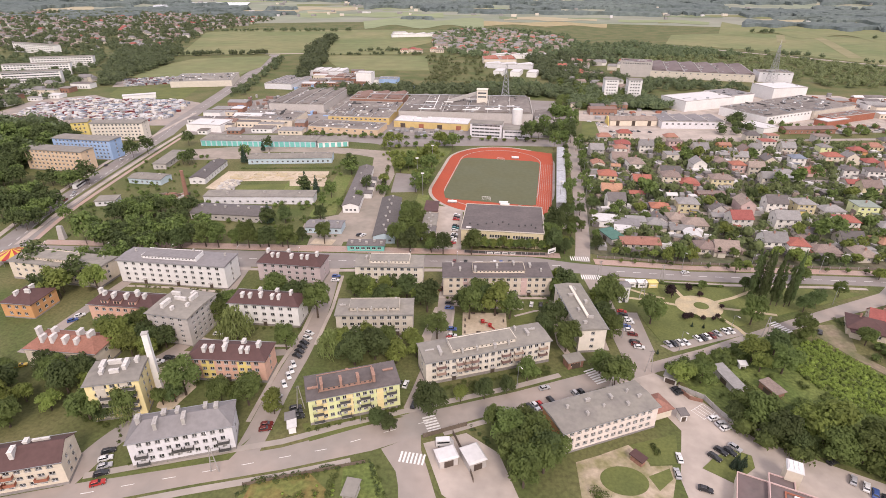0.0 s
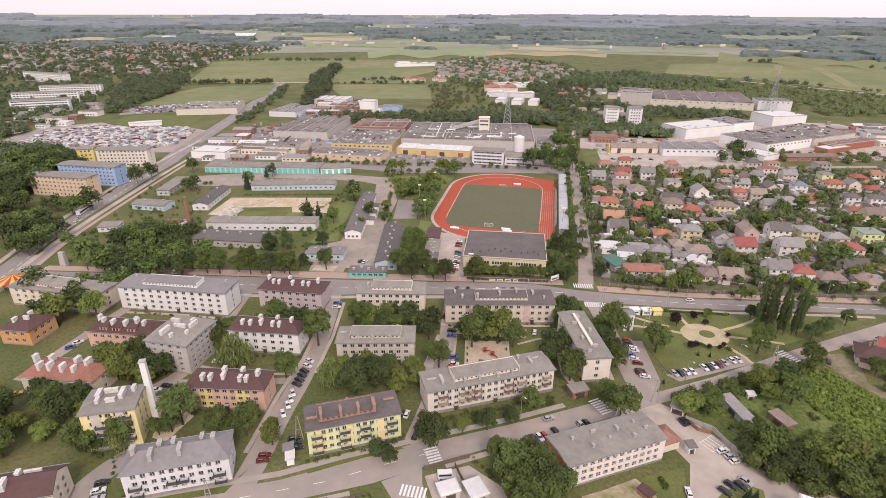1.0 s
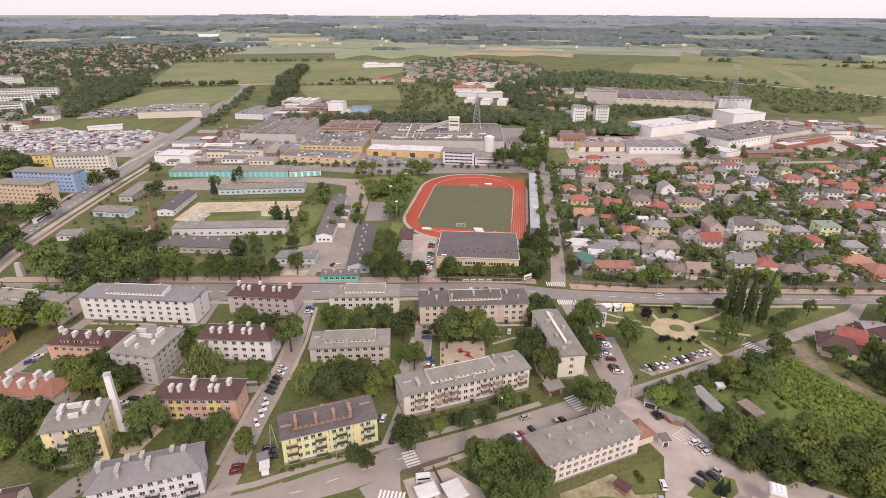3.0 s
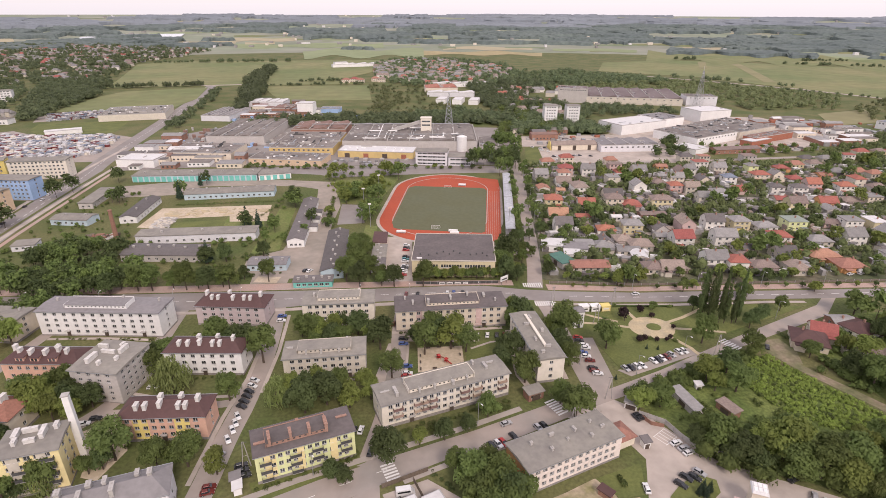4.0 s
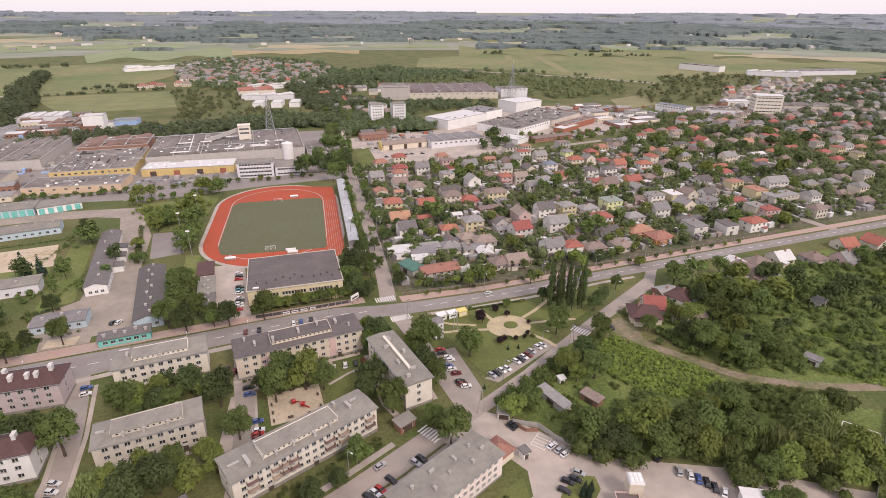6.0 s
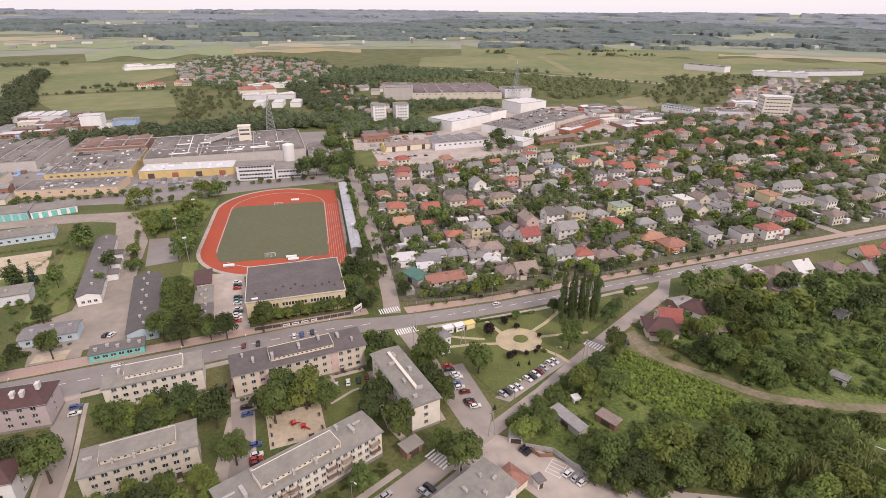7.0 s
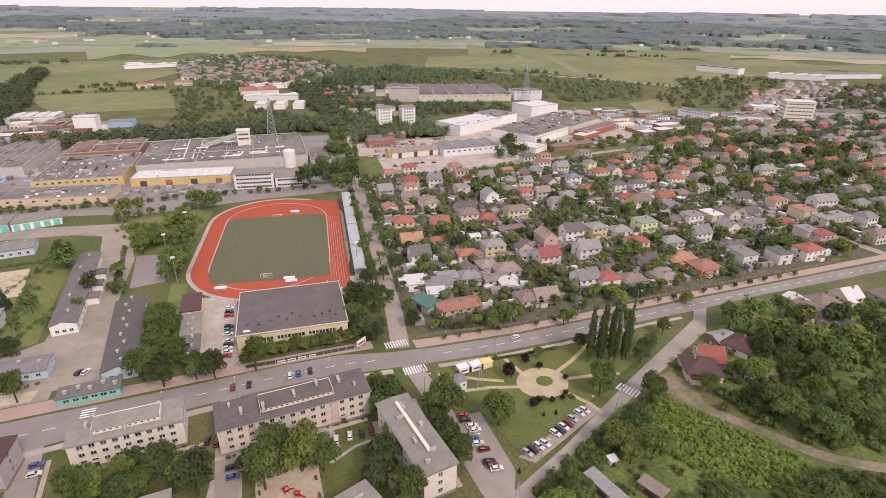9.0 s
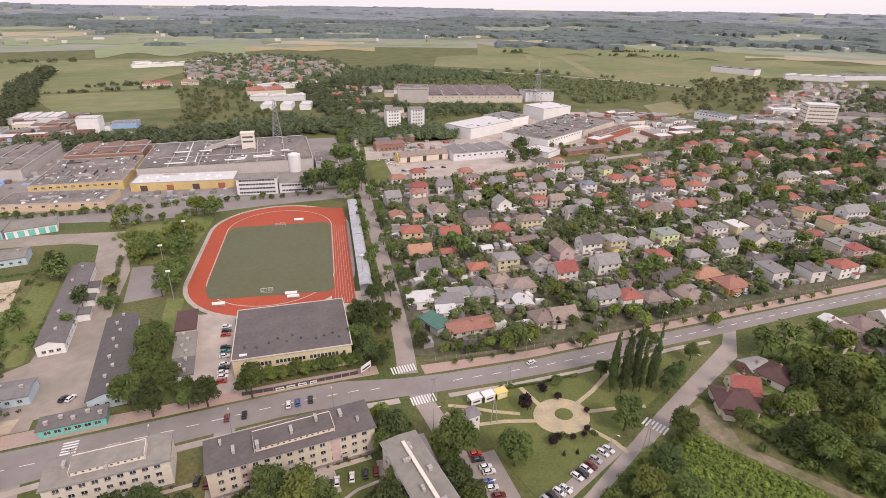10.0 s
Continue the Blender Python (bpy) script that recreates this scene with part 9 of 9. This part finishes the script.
def wall_run(name, line, h, t, m, label, posts=None, step=3.0):
    w = thing(name, pose(0, 0, 0), label, name.replace("_", " "))
    pts = resample(line, step)
    for (ax, ay), (bx, by) in zip(pts, pts[1:]):
        mb = MB()
        d = math.hypot(bx - ax, by - ay)
        nx, ny = -(by - ay) / d * t / 2, (bx - ax) / d * t / 2
        q = [(ax - nx, ay - ny), (bx - nx, by - ny), (bx + nx, by + ny), (ax + nx, ay + ny)]
        mb.hexa([(x, y, 0) for x, y in q], [(x, y, h) for x, y in q])
        part("panel", mb, [m], w)
        if posts:
            mb = MB()
            mb.box(ax - 0.1, ax + 0.1, ay - 0.1, ay + 0.1, 0, h + 0.15)
            part("post", mb, [posts], w)


wall_run("concrete_wall", [(71, 133), (77.4, 128.6), (79.8, 122), (82.6, 117.8), (90, 113.8), (98, 109.5)], 1.8, 0.14, CONC, "pale concrete panel wall round the car park", POLE)
wall_run("brick_wall", [(71.5, 131.5), (73, 128.5), (76.5, 127.2)], 1.3, 0.2, WALL["brick"], "low broken brick wall beside the car park")
wall_run("banner_fence", [(2, 225.2), (12, 224.6), (26, 224.4), (40, 224.2)], 1.5, 0.08, DARKMETAL, "dark fence before the sports hall hedge", METAL)
wall_run("garden_fence", [(64, 223), (72, 222.8), (102, 219), (163, 218.2), (224, 217.4), (284, 216)], 1.2, 0.06, mat("weathered_boards", (0.20, 0.17, 0.14), 0.9, scale=2.0), "weathered board garden fence along the pavement", METAL, 4.0)
wall_run("hedge_fence", [(84, 200.6), (98, 199.4), (112, 199.0)], 0.8, 0.7, LEAF_DARK, "clipped dark hedge at the park edge")
for x0, w_ in ((13, 2.8), (16.5, 2.8), (20.2, 2.8), (23.8, 2.2)):
    b = thing("banner", pose(x0 + 1, 223.9, 0.3, 0, 0, -1), "white advertising banner tied to the fence", "banner", "banners on the fence")
    mb = MB()
    mb.box(-w_ / 2, w_ / 2, -0.03, 0.03, 0, 1.1)
    part("sheet", mb, [FRAME], b)
    mb = MB()
    mb.box(-w_ / 2 + 0.3, w_ / 2 - 0.3, -0.06, -0.035, 0.35, 0.7)
    part("bar", mb, [DARKMETAL], b)
bb = thing("billboard", pose(42.8, 223.6, 0, 0, 0, 35), "tilted white billboard on posts at the corner", "billboard")
mb = MB()
mb.box(-2.4, 2.4, -0.08, 0.08, 1.8, 4.2)
part("board", mb, [FRAME], bb)
mb = MB()
mb.box(-1.8, 1.8, -0.12, -0.085, 2.3, 3.0)
part("bar", mb, [DARKMETAL], bb)
for s in (-1.6, 1.6):
    mb = MB()
    mb.beam((s, 0.1, 0), (s, 0.1, 1.9), 0.09)
    part("post", mb, [DARKMETAL], bb)

BOARDS = mat("old_boards", (0.17, 0.135, 0.105), 0.9, scale=2.0)
wall_run("board_fence", [(-8.2, 108.6), (4.2, 113.8)], 1.6, 0.08, BOARDS, "dark weathered board fence round the paved yard", BOARDS, 2.6)
wall_run("board_fence", [(0.2, 110.4), (4.3, 100.6), (6, 94)], 1.6, 0.08, BOARDS, "dark weathered board fence between two yards", BOARDS, 2.6)
wall_run("field_fence", [(186, 95), (141, 71.4)], 1.6, 0.05, METAL, "grey wire fence beside the playing field", METAL, 6.0)
wall_run("garden_edge", [(-53, 90), (-23, 99)], 1.1, 0.06, BOARDS, "low board fence of the kitchen garden", BOARDS, 5.0)
cont = thing("skip", pose(-87.6, 121.4, 0.03, 0, 0, 40), "red builder's skip standing on bare earth", "skip")
mb = MB()
mb.hexa([(-1.2, -0.8, 0), (1.2, -0.8, 0), (1.2, 0.8, 0), (-1.2, 0.8, 0)], [(-1.6, -0.95, 1.6), (1.6, -0.95, 1.6), (1.6, 0.95, 1.6), (-1.6, 0.95, 1.6)])
part("tub", mb, [CAR_PAINT["red"]], cont)
mb = MB()
mb.taper(-1.5, 1.5, -0.85, 0.85, 1.6, 1.95, 0.4)
part("rubble", mb, [CONC], cont, "pale heap of rubble")
# playground
for x, y, a in ((9.6, 165.9, 20), (12.2, 163.6, -30)):
    p = thing("play_frame", pose(x, y, 0.05, 0, 0, a) @ Matrix.Scale(0.72, 4), "bright red climbing frame with slide on sand", "play frame", "playground frames")
    mb = MB()
    for s in (-0.7, 0.7):
        for t in (-0.7, 0.7):
            mb.beam((s, t, 0), (s, t, 2.6), 0.07)
    mb.box(-0.8, 0.8, -0.8, 0.8, 1.2, 1.3)
    part("tower", mb, [CAR_PAINT["red"]], p)
    mb = MB()
    mb.hexa([(-1, -1, 2.5), (1, -1, 2.5), (1, 1, 2.5), (-1, 1, 2.5)], [(-.1, -.1, 3.3), (.1, -.1, 3.3), (.1, .1, 3.3), (-.1, .1, 3.3)])
    part("roof", mb, [CAR_PAINT["red"]], p)
    mb = MB()
    mb.hexa([(0.8, -0.3, 1.25), (3.0, -0.3, 0.2), (3.0, 0.3, 0.2), (0.8, 0.3, 1.25)], [(0.8, -0.3, 1.4), (3.0, -0.3, 0.35), (3.0, 0.3, 0.35), (0.8, 0.3, 1.4)])
    part("slide", mb, [CAR_PAINT["red"]], p)
for x, y in ((3, 160), (3, 164), (3, 168), (6, 172.5), (10, 173), (15, 172.8), (17.6, 168), (17.6, 162), (14, 159.6), (8, 159.8)):
    b = thing("bench", pose(x, y, 0.05, 0, 0, 90 if x < 4 or x > 17 else 0), "dark wooden bench at the playground edge", "bench", "playground benches")
    mb = MB()
    mb.box(-0.8, 0.8, -0.25, 0.2, 0.4, 0.46)
    part("seat", mb, [DARKDOOR], b)
    mb = MB()
    mb.box(-0.8, 0.8, 0.2, 0.26, 0.5, 0.9)
    part("backrest", mb, [DARKDOOR], b)
    for s in (-0.6, 0.6):
        mb = MB()
        mb.box(s - 0.06, s + 0.06, -0.2, 0.2, 0, 0.4)
        part("leg", mb, [CONC], b)

# pavilions, sheds and containers
for cx, cy, L, D, a, h, lab in ((-1.3, 100.6, 5.2, 4.2, 22, 2.9, "white-roofed sales pavilion in a paved yard"), (5.9, 100.8, 4.8, 6.0, 26, 3.0, "white-roofed garage pavilion in a paved yard")):
    p = thing("pavilion", pose(cx, cy, 0.03, 0, 0, a), lab, "pavilion", "pavilions in the yard")
    mb = MB()
    mb.box(-L / 2, L / 2, -D / 2, D / 2, 0, h)
    part("wall", mb, [WALL["grey"]], p)
    mb = MB()
    mb.taper(-L / 2 - .3, L / 2 + .3, -D / 2 - .3, D / 2 + .3, h, h + 0.4, 0.5)
    part("roof", mb, [ROOF["white"]], p)
    mb = MB()
    mb.box(-L / 4, L / 4, -D / 2 - .06, -D / 2 - .01, 0.1, 2.2)
    part("door", mb, [DARKDOOR], p)
van = thing("van", pose(-1.9, 106.4, 0.05, 0, 0, 8), "white delivery van with dark windows in the yard", "van")
mb = MB()
mb.hexa([(-2.6, -0.95, 0.35), (2.5, -0.95, 0.35), (2.5, 0.95, 0.35), (-2.6, 0.95, 0.35)], [(-2.55, -0.85, 2.2), (1.3, -0.85, 2.2), (1.3, 0.85, 2.2), (-2.55, 0.85, 2.2)])
part("body", mb, [CAR_PAINT["white"]], van)
mb = MB()
mb.box(-2.2, 1.2, -0.93, 0.93, 1.35, 1.9)
part("window", mb, [CAR_GLASS], van)
for wx in (-1.7, 1.6):
    for wy in (-0.88, 0.88):
        part("wheel", _wheel, None, van).location = (wx, wy, 0.32)
for x, y, a, L, D, h, m, lab in ((-24.6, 88.6, -8, 3.0, 4.6, 2.6, "felt", "grey flat-roofed garage in a garden"), (-47.4, 112.6, -72, 2.6, 2.4, 2.3, "slate", "grey-roofed kiosk hut beside the lane"), (-46.0, 109.6, -72, 2.8, 2.0, 2.2, "white", "white caravan trailer beside the lane"), (69.8, 136.6, -30, 3.8, 2.4, 2.4, "grey", "small white guard hut by the gate"),
                                  (67.6, 119.9, 10, 2.0, 2.2, 2.4, "dark", "small white sentry box in the car park"), (88.0, 137.0, -78, 12, 3.2, 2.4, "grey", "long grey garden shed in the wild garden"), (99.6, 132.8, -70, 6.5, 3.2, 2.4, "brown", "small brown boarded garden shed"),
                                  (186.2, 121.6, -70, 5, 3, 2.4, "grey", "pale allotment hut with grey roof"), (160, 176, 10, 6, 4, 2.6, "brown", "small brown garden hut"), (205, 168, 30, 6, 4, 2.6, "grey", "small garden hut of boards"), (228, 150, 10, 6, 4, 2.6, "grey", "small garden hut of boards"),
                                  (75, 244, -70, 12, 7, 3.2, "tealgreen", "shed with a dark teal-green sheet roof"), (96, 145, 0, 2.0, 1.6, 1.7, "white", "small greenhouse with pale panes"), (114, 84, -30, 6, 4, 3.2, "white", "white service hut behind the clinic"), (-88.3, 122.9, 20, 2.2, 2.2, 2.0, "red", "small red container in the yard")):
    shed(x, y, L, D, a, h, "white" if "white" in lab or "pale" in lab else ("brick" if m in ("brown", "red") else "grey"), m, lab, 0.5, 0, kind="flat", name="hut", group="huts and sheds", doors=1)
for x, y, L, D, a, m in ((76, 263, 13, 9, -8, "white"), (86, 258, 12, 8, -12, "slate"), (82, 250, 8, 6, -10, "white"), (92, 262, 9, 7, -5, "grey")):
    shed(x, y, L, D, a, 3.6, "white", m, f"workshop with a {m} sheet roof beside the street", 0.8, 3, kind="flat", name="workshop", group="workshops by the street")
shed(50.2, 103.0, 3.4, 1.8, -50, 1.9, "brick", "maroon", "low red-brown shed in the school yard", kind="flat", name="hut", group="huts and sheds")
shed(39.6, 143.4, 5.6, 3.6, 20, 2.8, "brick", "felt", "small corner shop with grey flat roof", kind="flat", cols=3, name="corner_shop", group="shops", doors=1)

# clinic
cl = thing("clinic", pose(75.2, 96.6, 0, 0, 0, -24), "low beige clinic with dark maroon-grey flat roofs and stair tower", "clinic")
MAROONROOF = mat("clinic_roof", (0.17, 0.125, 0.12), 0.85, scale=0.5, big=0.15, var=0.12, alt=(0.14, 0.115, 0.11))
for x0, x1, y0, y1, h in ((5, 23.5, -20, -0.5, 4.4), (-2, 5, -22, 0.5, 3.4), (5.2, 11, -0.4, 4.0, 3.2)):
    mb = MB()
    hs = [(*c, 1.0, 2.5) for c in columns(x1 - x0, max(2, int((x1 - x0) / 2.4)), 1.5, 0.5)]
    facade(mb, (x0, y0), (1, 0), x1 - x0, 0, h, [])
    facade(mb, (x1, y0), (0, 1), y1 - y0, 0, h, [])
    facade(mb, (x1, y1), (-1, 0), x1 - x0, 0, h, hs)
    facade(mb, (x0, y1), (0, -1), y1 - y0, 0, h, [])
    part("wall", mb, [WALL["beige"]], cl)
    put_windows(cl, (x1, y1), (-1, 0), hs)
    mb = MB()
    mb.box(x0 + 0.05, x1 - 0.05, y0 + 0.05, y1 - 0.05, h - 0.3, h)
    part("roof", mb, [MAROONROOF], cl)
    mb = MB()
    for a in ((x0 - .1, x1 + .1, y0 - .1, y0 + .15), (x0 - .1, x1 + .1, y1 - .15, y1 + .1), (x0 - .1, x0 + .15, y0 + .15, y1 - .15), (x1 - .15, x1 + .1, y0 + .15, y1 - .15)):
        mb.box(*a, h - 0.15, h + 0.3)
    part("parapet", mb, [WALL["pink"]], cl)
for x, y in ((11, -3), (16, -3.2), (20, -3), (12, -9), (18, -9)):
    mb = MB()
    mb.taper(x - 0.9, x + 0.9, y - 0.5, y + 0.5, 4.4, 4.9, 0.15)
    part("skylight", mb, [FRAME], cl)
mb = MB()
mb.box(8.2, 8.5, -18, -2, 4.4, 4.8)
mb.box(8.5, 20, -2.3, -2.0, 4.4, 4.8)
part("flashing", mb, [BRICKRED], cl)
mb = MB()
mb.box(8.6, 12.2, 3.6, 7.4, 0, 6.6)
part("stair_tower", mb, [WALL["cream"]], cl)
mb = MB()
mb.taper(8.4, 12.4, 3.4, 7.6, 6.6, 7.0, 0.3)
part("tower_roof", mb, [ROOF["white"]], cl)
for k in range(3):
    for q in range(2):
        mb = MB()
        mb.box(9.0 + k * 1.05, 9.8 + k * 1.05, 4.2 + q * 1.5, 5.4 + q * 1.5, 7.0, 7.15)
        part("roof_hatch", mb, [FRAME], cl)

# funfair canopy and memorial by the avenue
ff = thing("funfair_canopy", pose(-204, 206, 0.1), "red and orange striped round funfair canopy", "canopy")
for k in range(16):
    mb = MB()
    a0, a1 = 2 * math.pi * k / 16, 2 * math.pi * (k + 1) / 16
    P = lambda r, a, z: (r * math.cos(a), r * math.sin(a), z)
    mb.face([P(7, a0, 3.6), P(7, a1, 3.6), P(3, a1, 4.8), P(3, a0, 4.8)])
    mb.face([P(3, a0, 4.8), P(3, a1, 4.8), P(0.3, a1, 6.0), P(0.3, a0, 6.0)])
    mb.face([P(7, a1, 3.2), P(7, a0, 3.2), P(7, a0, 3.6), P(7, a1, 3.6)][::-1])
    part("panel", mb, [(CAR_PAINT["red"], CAR_PAINT["yellow"])[k % 2]], ff)
mb = MB()
mb.cyl(0, 0, 0, 5.9, 0.4, n=10)
for k in range(8):
    a = 2 * math.pi * k / 8
    mb.cyl(6.6 * math.cos(a), 6.6 * math.sin(a), 0, 3.6, 0.08, n=6)
part("post", mb, [METAL], ff)
mo = thing("memorial", pose(-198, 229.5, 0), "pale stone memorial pylon beside the avenue", "memorial")
mb = MB()
mb.taper(-1.6, 1.6, -1.2, 1.2, 0.0, 7.0, 0.4)
part("pylon", mb, [CONC], mo)
bs = thing("brick_chimney", pose(-162.2, 286.2, 0), "tall brown brick chimney of the old boiler house", "chimney")
mb = MB()
mb.cyl(0, 0, 0, 17, 1.3, 0.9, 14)
mb.cyl(0, 0, 17, 17.5, 1.05, 1.05, 14)
part("shaft", mb, [WALL["brick"]], bs)


bus = thing("bus", pose(-239, 303, 0.06, 0, 0, 99), "white city bus with dark windows on the avenue", "bus")
mb = MB()
mb.taper(-5.5, 5.5, -1.25, 1.25, 0.35, 3.0, 0.08)
part("body", mb, [CAR_PAINT["white"]], bus)
mb = MB()
mb.box(-5.2, 5.46, -1.26, 1.26, 1.4, 2.4)
part("window", mb, [CAR_GLASS], bus)
for wx in (-3.4, 3.4):
    for wy in (-1.1, 1.1):
        w_ = part("wheel", _wheel, None, bus)
        w_.location, w_.scale = (wx, wy, 0.48), (1.5, 1.5, 1.5)

# market beside the avenue
def market():
    r = random.Random(8)
    mb = MB()
    for k in range(2100):
        x, y = r.uniform(-440, -268), r.uniform(468, 575)
        if not inside(x, y, [(-424, 476), (-438, 543), (-409, 571), (-373, 563), (-307, 567), (-287, 551), (-277, 486), (-293, 471), (-344, 473)]):
            continue
        w, d, h = r.uniform(1.0, 2.6), r.uniform(1.0, 2.0), r.uniform(1.3, 2.6)
        mb.hexa([(x - w, y - d, 0), (x + w, y - d, 0), (x + w, y + d, 0), (x - w, y + d, 0)], [(x - w * .9, y - d * .8, h), (x + w * .9, y - d * .8, h), (x + w * .9, y + d * .8, h), (x - w * .9, y + d * .8, h)], r.choice((0, 0, 1, 2, 2, 3, 4, 5)))
    for k in range(260):
        u, v = r.random(), r.random()
        x, y = -440 + 30 * v + 52 * u + r.uniform(-1, 1), 690 - 44 * round(v * 6) / 6 + 28 * u
        mb.box(x - 2.0, x + 2.0, y - 0.9, y + 0.9, 0, 1.5, r.choice((0, 2, 2, 5, 1, 3)))
    tagged(part("market_stalls", mb, [ROOF["white"], ROOF["grey"], CAR_PAINT["silver"], ROOF["blue"], WALL["beige"], CAR_PAINT["maroon"]]), "crowded white market stalls and parked cars", "market", kind="stuff")
    mb = MB()
    mb.slab([(-450, 460), (-460, 560), (-415, 592), (-375, 566), (-305, 572), (-270, 552), (-262, 460), (-340, 455)], 0, 0.02)
    mb.slab([(-450, 696), (-396, 724), (-360, 672), (-425, 640)], 0, 0.02)
    structure("pavement_market", mb, [ASPHALT_OLD], "asphalt ground under the market stalls")


market()


def clutter(name, poly, n, seed, mats, label, size=(0.5, 2.2), h=(0.4, 1.8)):
    r = random.Random(seed)
    mb = MB()
    xs, ys = [p[0] for p in poly], [p[1] for p in poly]
    for _ in range(n):
        x, y = r.uniform(min(xs), max(xs)), r.uniform(min(ys), max(ys))
        if inside(x, y, poly):
            w, d = r.uniform(*size), r.uniform(*size)
            mb.box(x - w, x + w, y - d, y + d, 0, r.uniform(*h), r.randrange(len(mats)), a=r.uniform(-.4, .4), c=(x, y))
    tagged(part(name, mb, mats), label, "clutter", kind="stuff")


clutter("yard_goods", [(-140, 466), (-124, 468), (-124, 560), (-160, 600), (-236, 600), (-236, 505), (-150, 505)], 160, 3, [ROOF["grey"], WALL["skyblue"], METAL, RUST_ROOF, CONC], "pallets, tanks and goods in the works yard", (0.6, 3.0), (0.6, 3.5))
clutter("yard_goods", [(-66, 436), (0, 432), (2, 455), (-62, 458)], 40, 4, [ROOF["grey"], METAL, ROOF["grey"], CONC], "pallets and vehicles before the works", (0.7, 2.2), (0.8, 2.2))
clutter("yard_goods", [(-150, 618), (-60, 625), (-60, 668), (-230, 690), (-210, 620)], 120, 6, [ROOF["white"], METAL, ROOF["grey"], WALL["skyblue"]], "goods and vehicles behind the works", (0.8, 3.0), (0.8, 3.0))
clutter("yard_goods", [(440, 520), (530, 540), (520, 590), (400, 640), (370, 620)], 120, 7, [RUST_ROOF, ROOF["grey"], BRICKRED, METAL], "scrap heaps of a far metal yard", (0.8, 3.5), (0.8, 4.0))
clutter("garden_clutter", [(66, 228), (330, 222), (420, 222), (420, 420), (95, 420), (76, 300)], 1250, 5, [ROOF["white"], ROOF["grey"], ROOF["brown"], ROOF["dark"], ROOF["grey"]], "sheds, greenhouses and clutter in gardens", (0.8, 2.8), (1.4, 3.0))


clutter("rubble", [(-152, 300), (-141, 301), (-143, 320), (-153, 320)], 120, 9, [CONC, WALL["beige"]], "pale broken concrete slabs on the sand", (0.3, 1.6), (0.1, 0.7))
clutter("rubble", [(-182, 284), (-164, 286), (-164, 294), (-181, 293)], 90, 10, [WALL["brick"], BOARDS, CONC], "brown debris of a pulled-down shed", (0.3, 1.6), (0.2, 1.6))
clutter("sand_heaps", [(-158, 334), (-92, 338), (-90, 322), (-112, 322), (-150, 324)], 110, 12, [SAND, GRAVEL], "low heaps and ridges of dug sand", (0.5, 2.4), (0.08, 0.5))


clutter("yard_goods", [(250, 484), (300, 466), (440, 478), (460, 515), (360, 492), (300, 492)], 90, 14, [RUST_ROOF, ROOF["grey"], BRICKRED, METAL, ROOF["dark"], CONC], "stacked goods and low sheds round the halls", (0.8, 3.4), (0.8, 3.6))
clutter("yard_goods", [(120, 500), (196, 512), (204, 548), (160, 556), (110, 530)], 70, 15, [ROOF["grey"], ROOF["dark"], METAL, CONC, BRICKRED], "vehicles and goods beside the works road", (0.8, 2.6), (0.8, 2.8))


def small_sheds(name, poly, n, seed, label):
    """Jumbled flat and pitched sheds of a works quarter in one mesh."""
    r = random.Random(seed)
    mb, done = MB(), []
    xs, ys = [p[0] for p in poly], [p[1] for p in poly]
    mats = [FACTORY_ROOF, ROOF["grey"], ROOF["white"], RUST_ROOF, ROOF["dark"], WALL["white"], WALL["cream"], WALL["brick"], GLASS]
    for _ in range(n * 12):
        x, y, w, d = r.uniform(min(xs), max(xs)), r.uniform(min(ys), max(ys)), r.uniform(4, 13), r.uniform(3.5, 8)
        if not inside(x, y, poly) or any(abs(x - a) < w + e and abs(y - b_) < d + f_ for a, b_, e, f_ in done):
            continue
        done.append((x, y, w, d))
        h, k, m = r.uniform(3, 6), r.choice((0, 0, 1, 1, 2, 3, 4)), r.choice((5, 6, 7))
        q = [(x - w, y - d), (x + w, y - d), (x + w, y + d), (x - w, y + d)]
        mb.hexa([(a, b_, 0) for a, b_ in q], [(a, b_, h) for a, b_ in q], m)
        rz = r.choice((0.2, 0.2, 1.6))
        o = 0.35
        e = [(x - w - o, y - d - o, h), (x + w + o, y - d - o, h), (x + w + o, y + d + o, h), (x - w - o, y + d + o, h)]
        A, B = (x - w - o, y, h + rz + .1), (x + w + o, y, h + rz + .1)
        for f_ in ([e[0], e[1], B, A], [e[2], e[3], A, B], [e[1], e[2], B], [e[3], e[0], A]):
            mb.face(f_, k)
        for j in range(int(w / 1.8)):
            u = x - w + 1.2 + j * 3.4
            mb.box(u, u + 1.5, y - d - 0.05, y - d + 0.02, 1.2, 2.5, 8)
        if len(done) >= n:
            break
    tagged(part(name, mb, mats), label, "sheds", kind="stuff")


small_sheds("works_sheds", [(-236, 436), (-142, 440), (-142, 470), (-205, 510), (-240, 560), (-246, 500)], 30, 41, "jumbled low sheds between avenue and works")
small_sheds("works_sheds", [(-198, 660), (-140, 650), (-110, 690), (-140, 740), (-160, 786), (-222, 780), (-200, 720)], 34, 42, "jumbled low sheds behind the works")
small_sheds("works_sheds", [(380, 600), (460, 625), (480, 570), (440, 500), (390, 480), (400, 560)], 26, 43, "jumbled sheds of the far works quarter")
small_sheds("works_sheds", [(560, 545), (630, 535), (760, 560), (860, 640), (800, 660), (700, 610)], 26, 44, "low sheds along the far road")
small_sheds("works_sheds", [(-470, 520), (-440, 560), (-440, 640), (-500, 640), (-520, 560)], 16, 45, "low sheds beside the market")
small_sheds("works_sheds", [(100, 520), (128, 510), (160, 560), (190, 610), (130, 640), (108, 600)], 10, 46, "low sheds beside the works road")
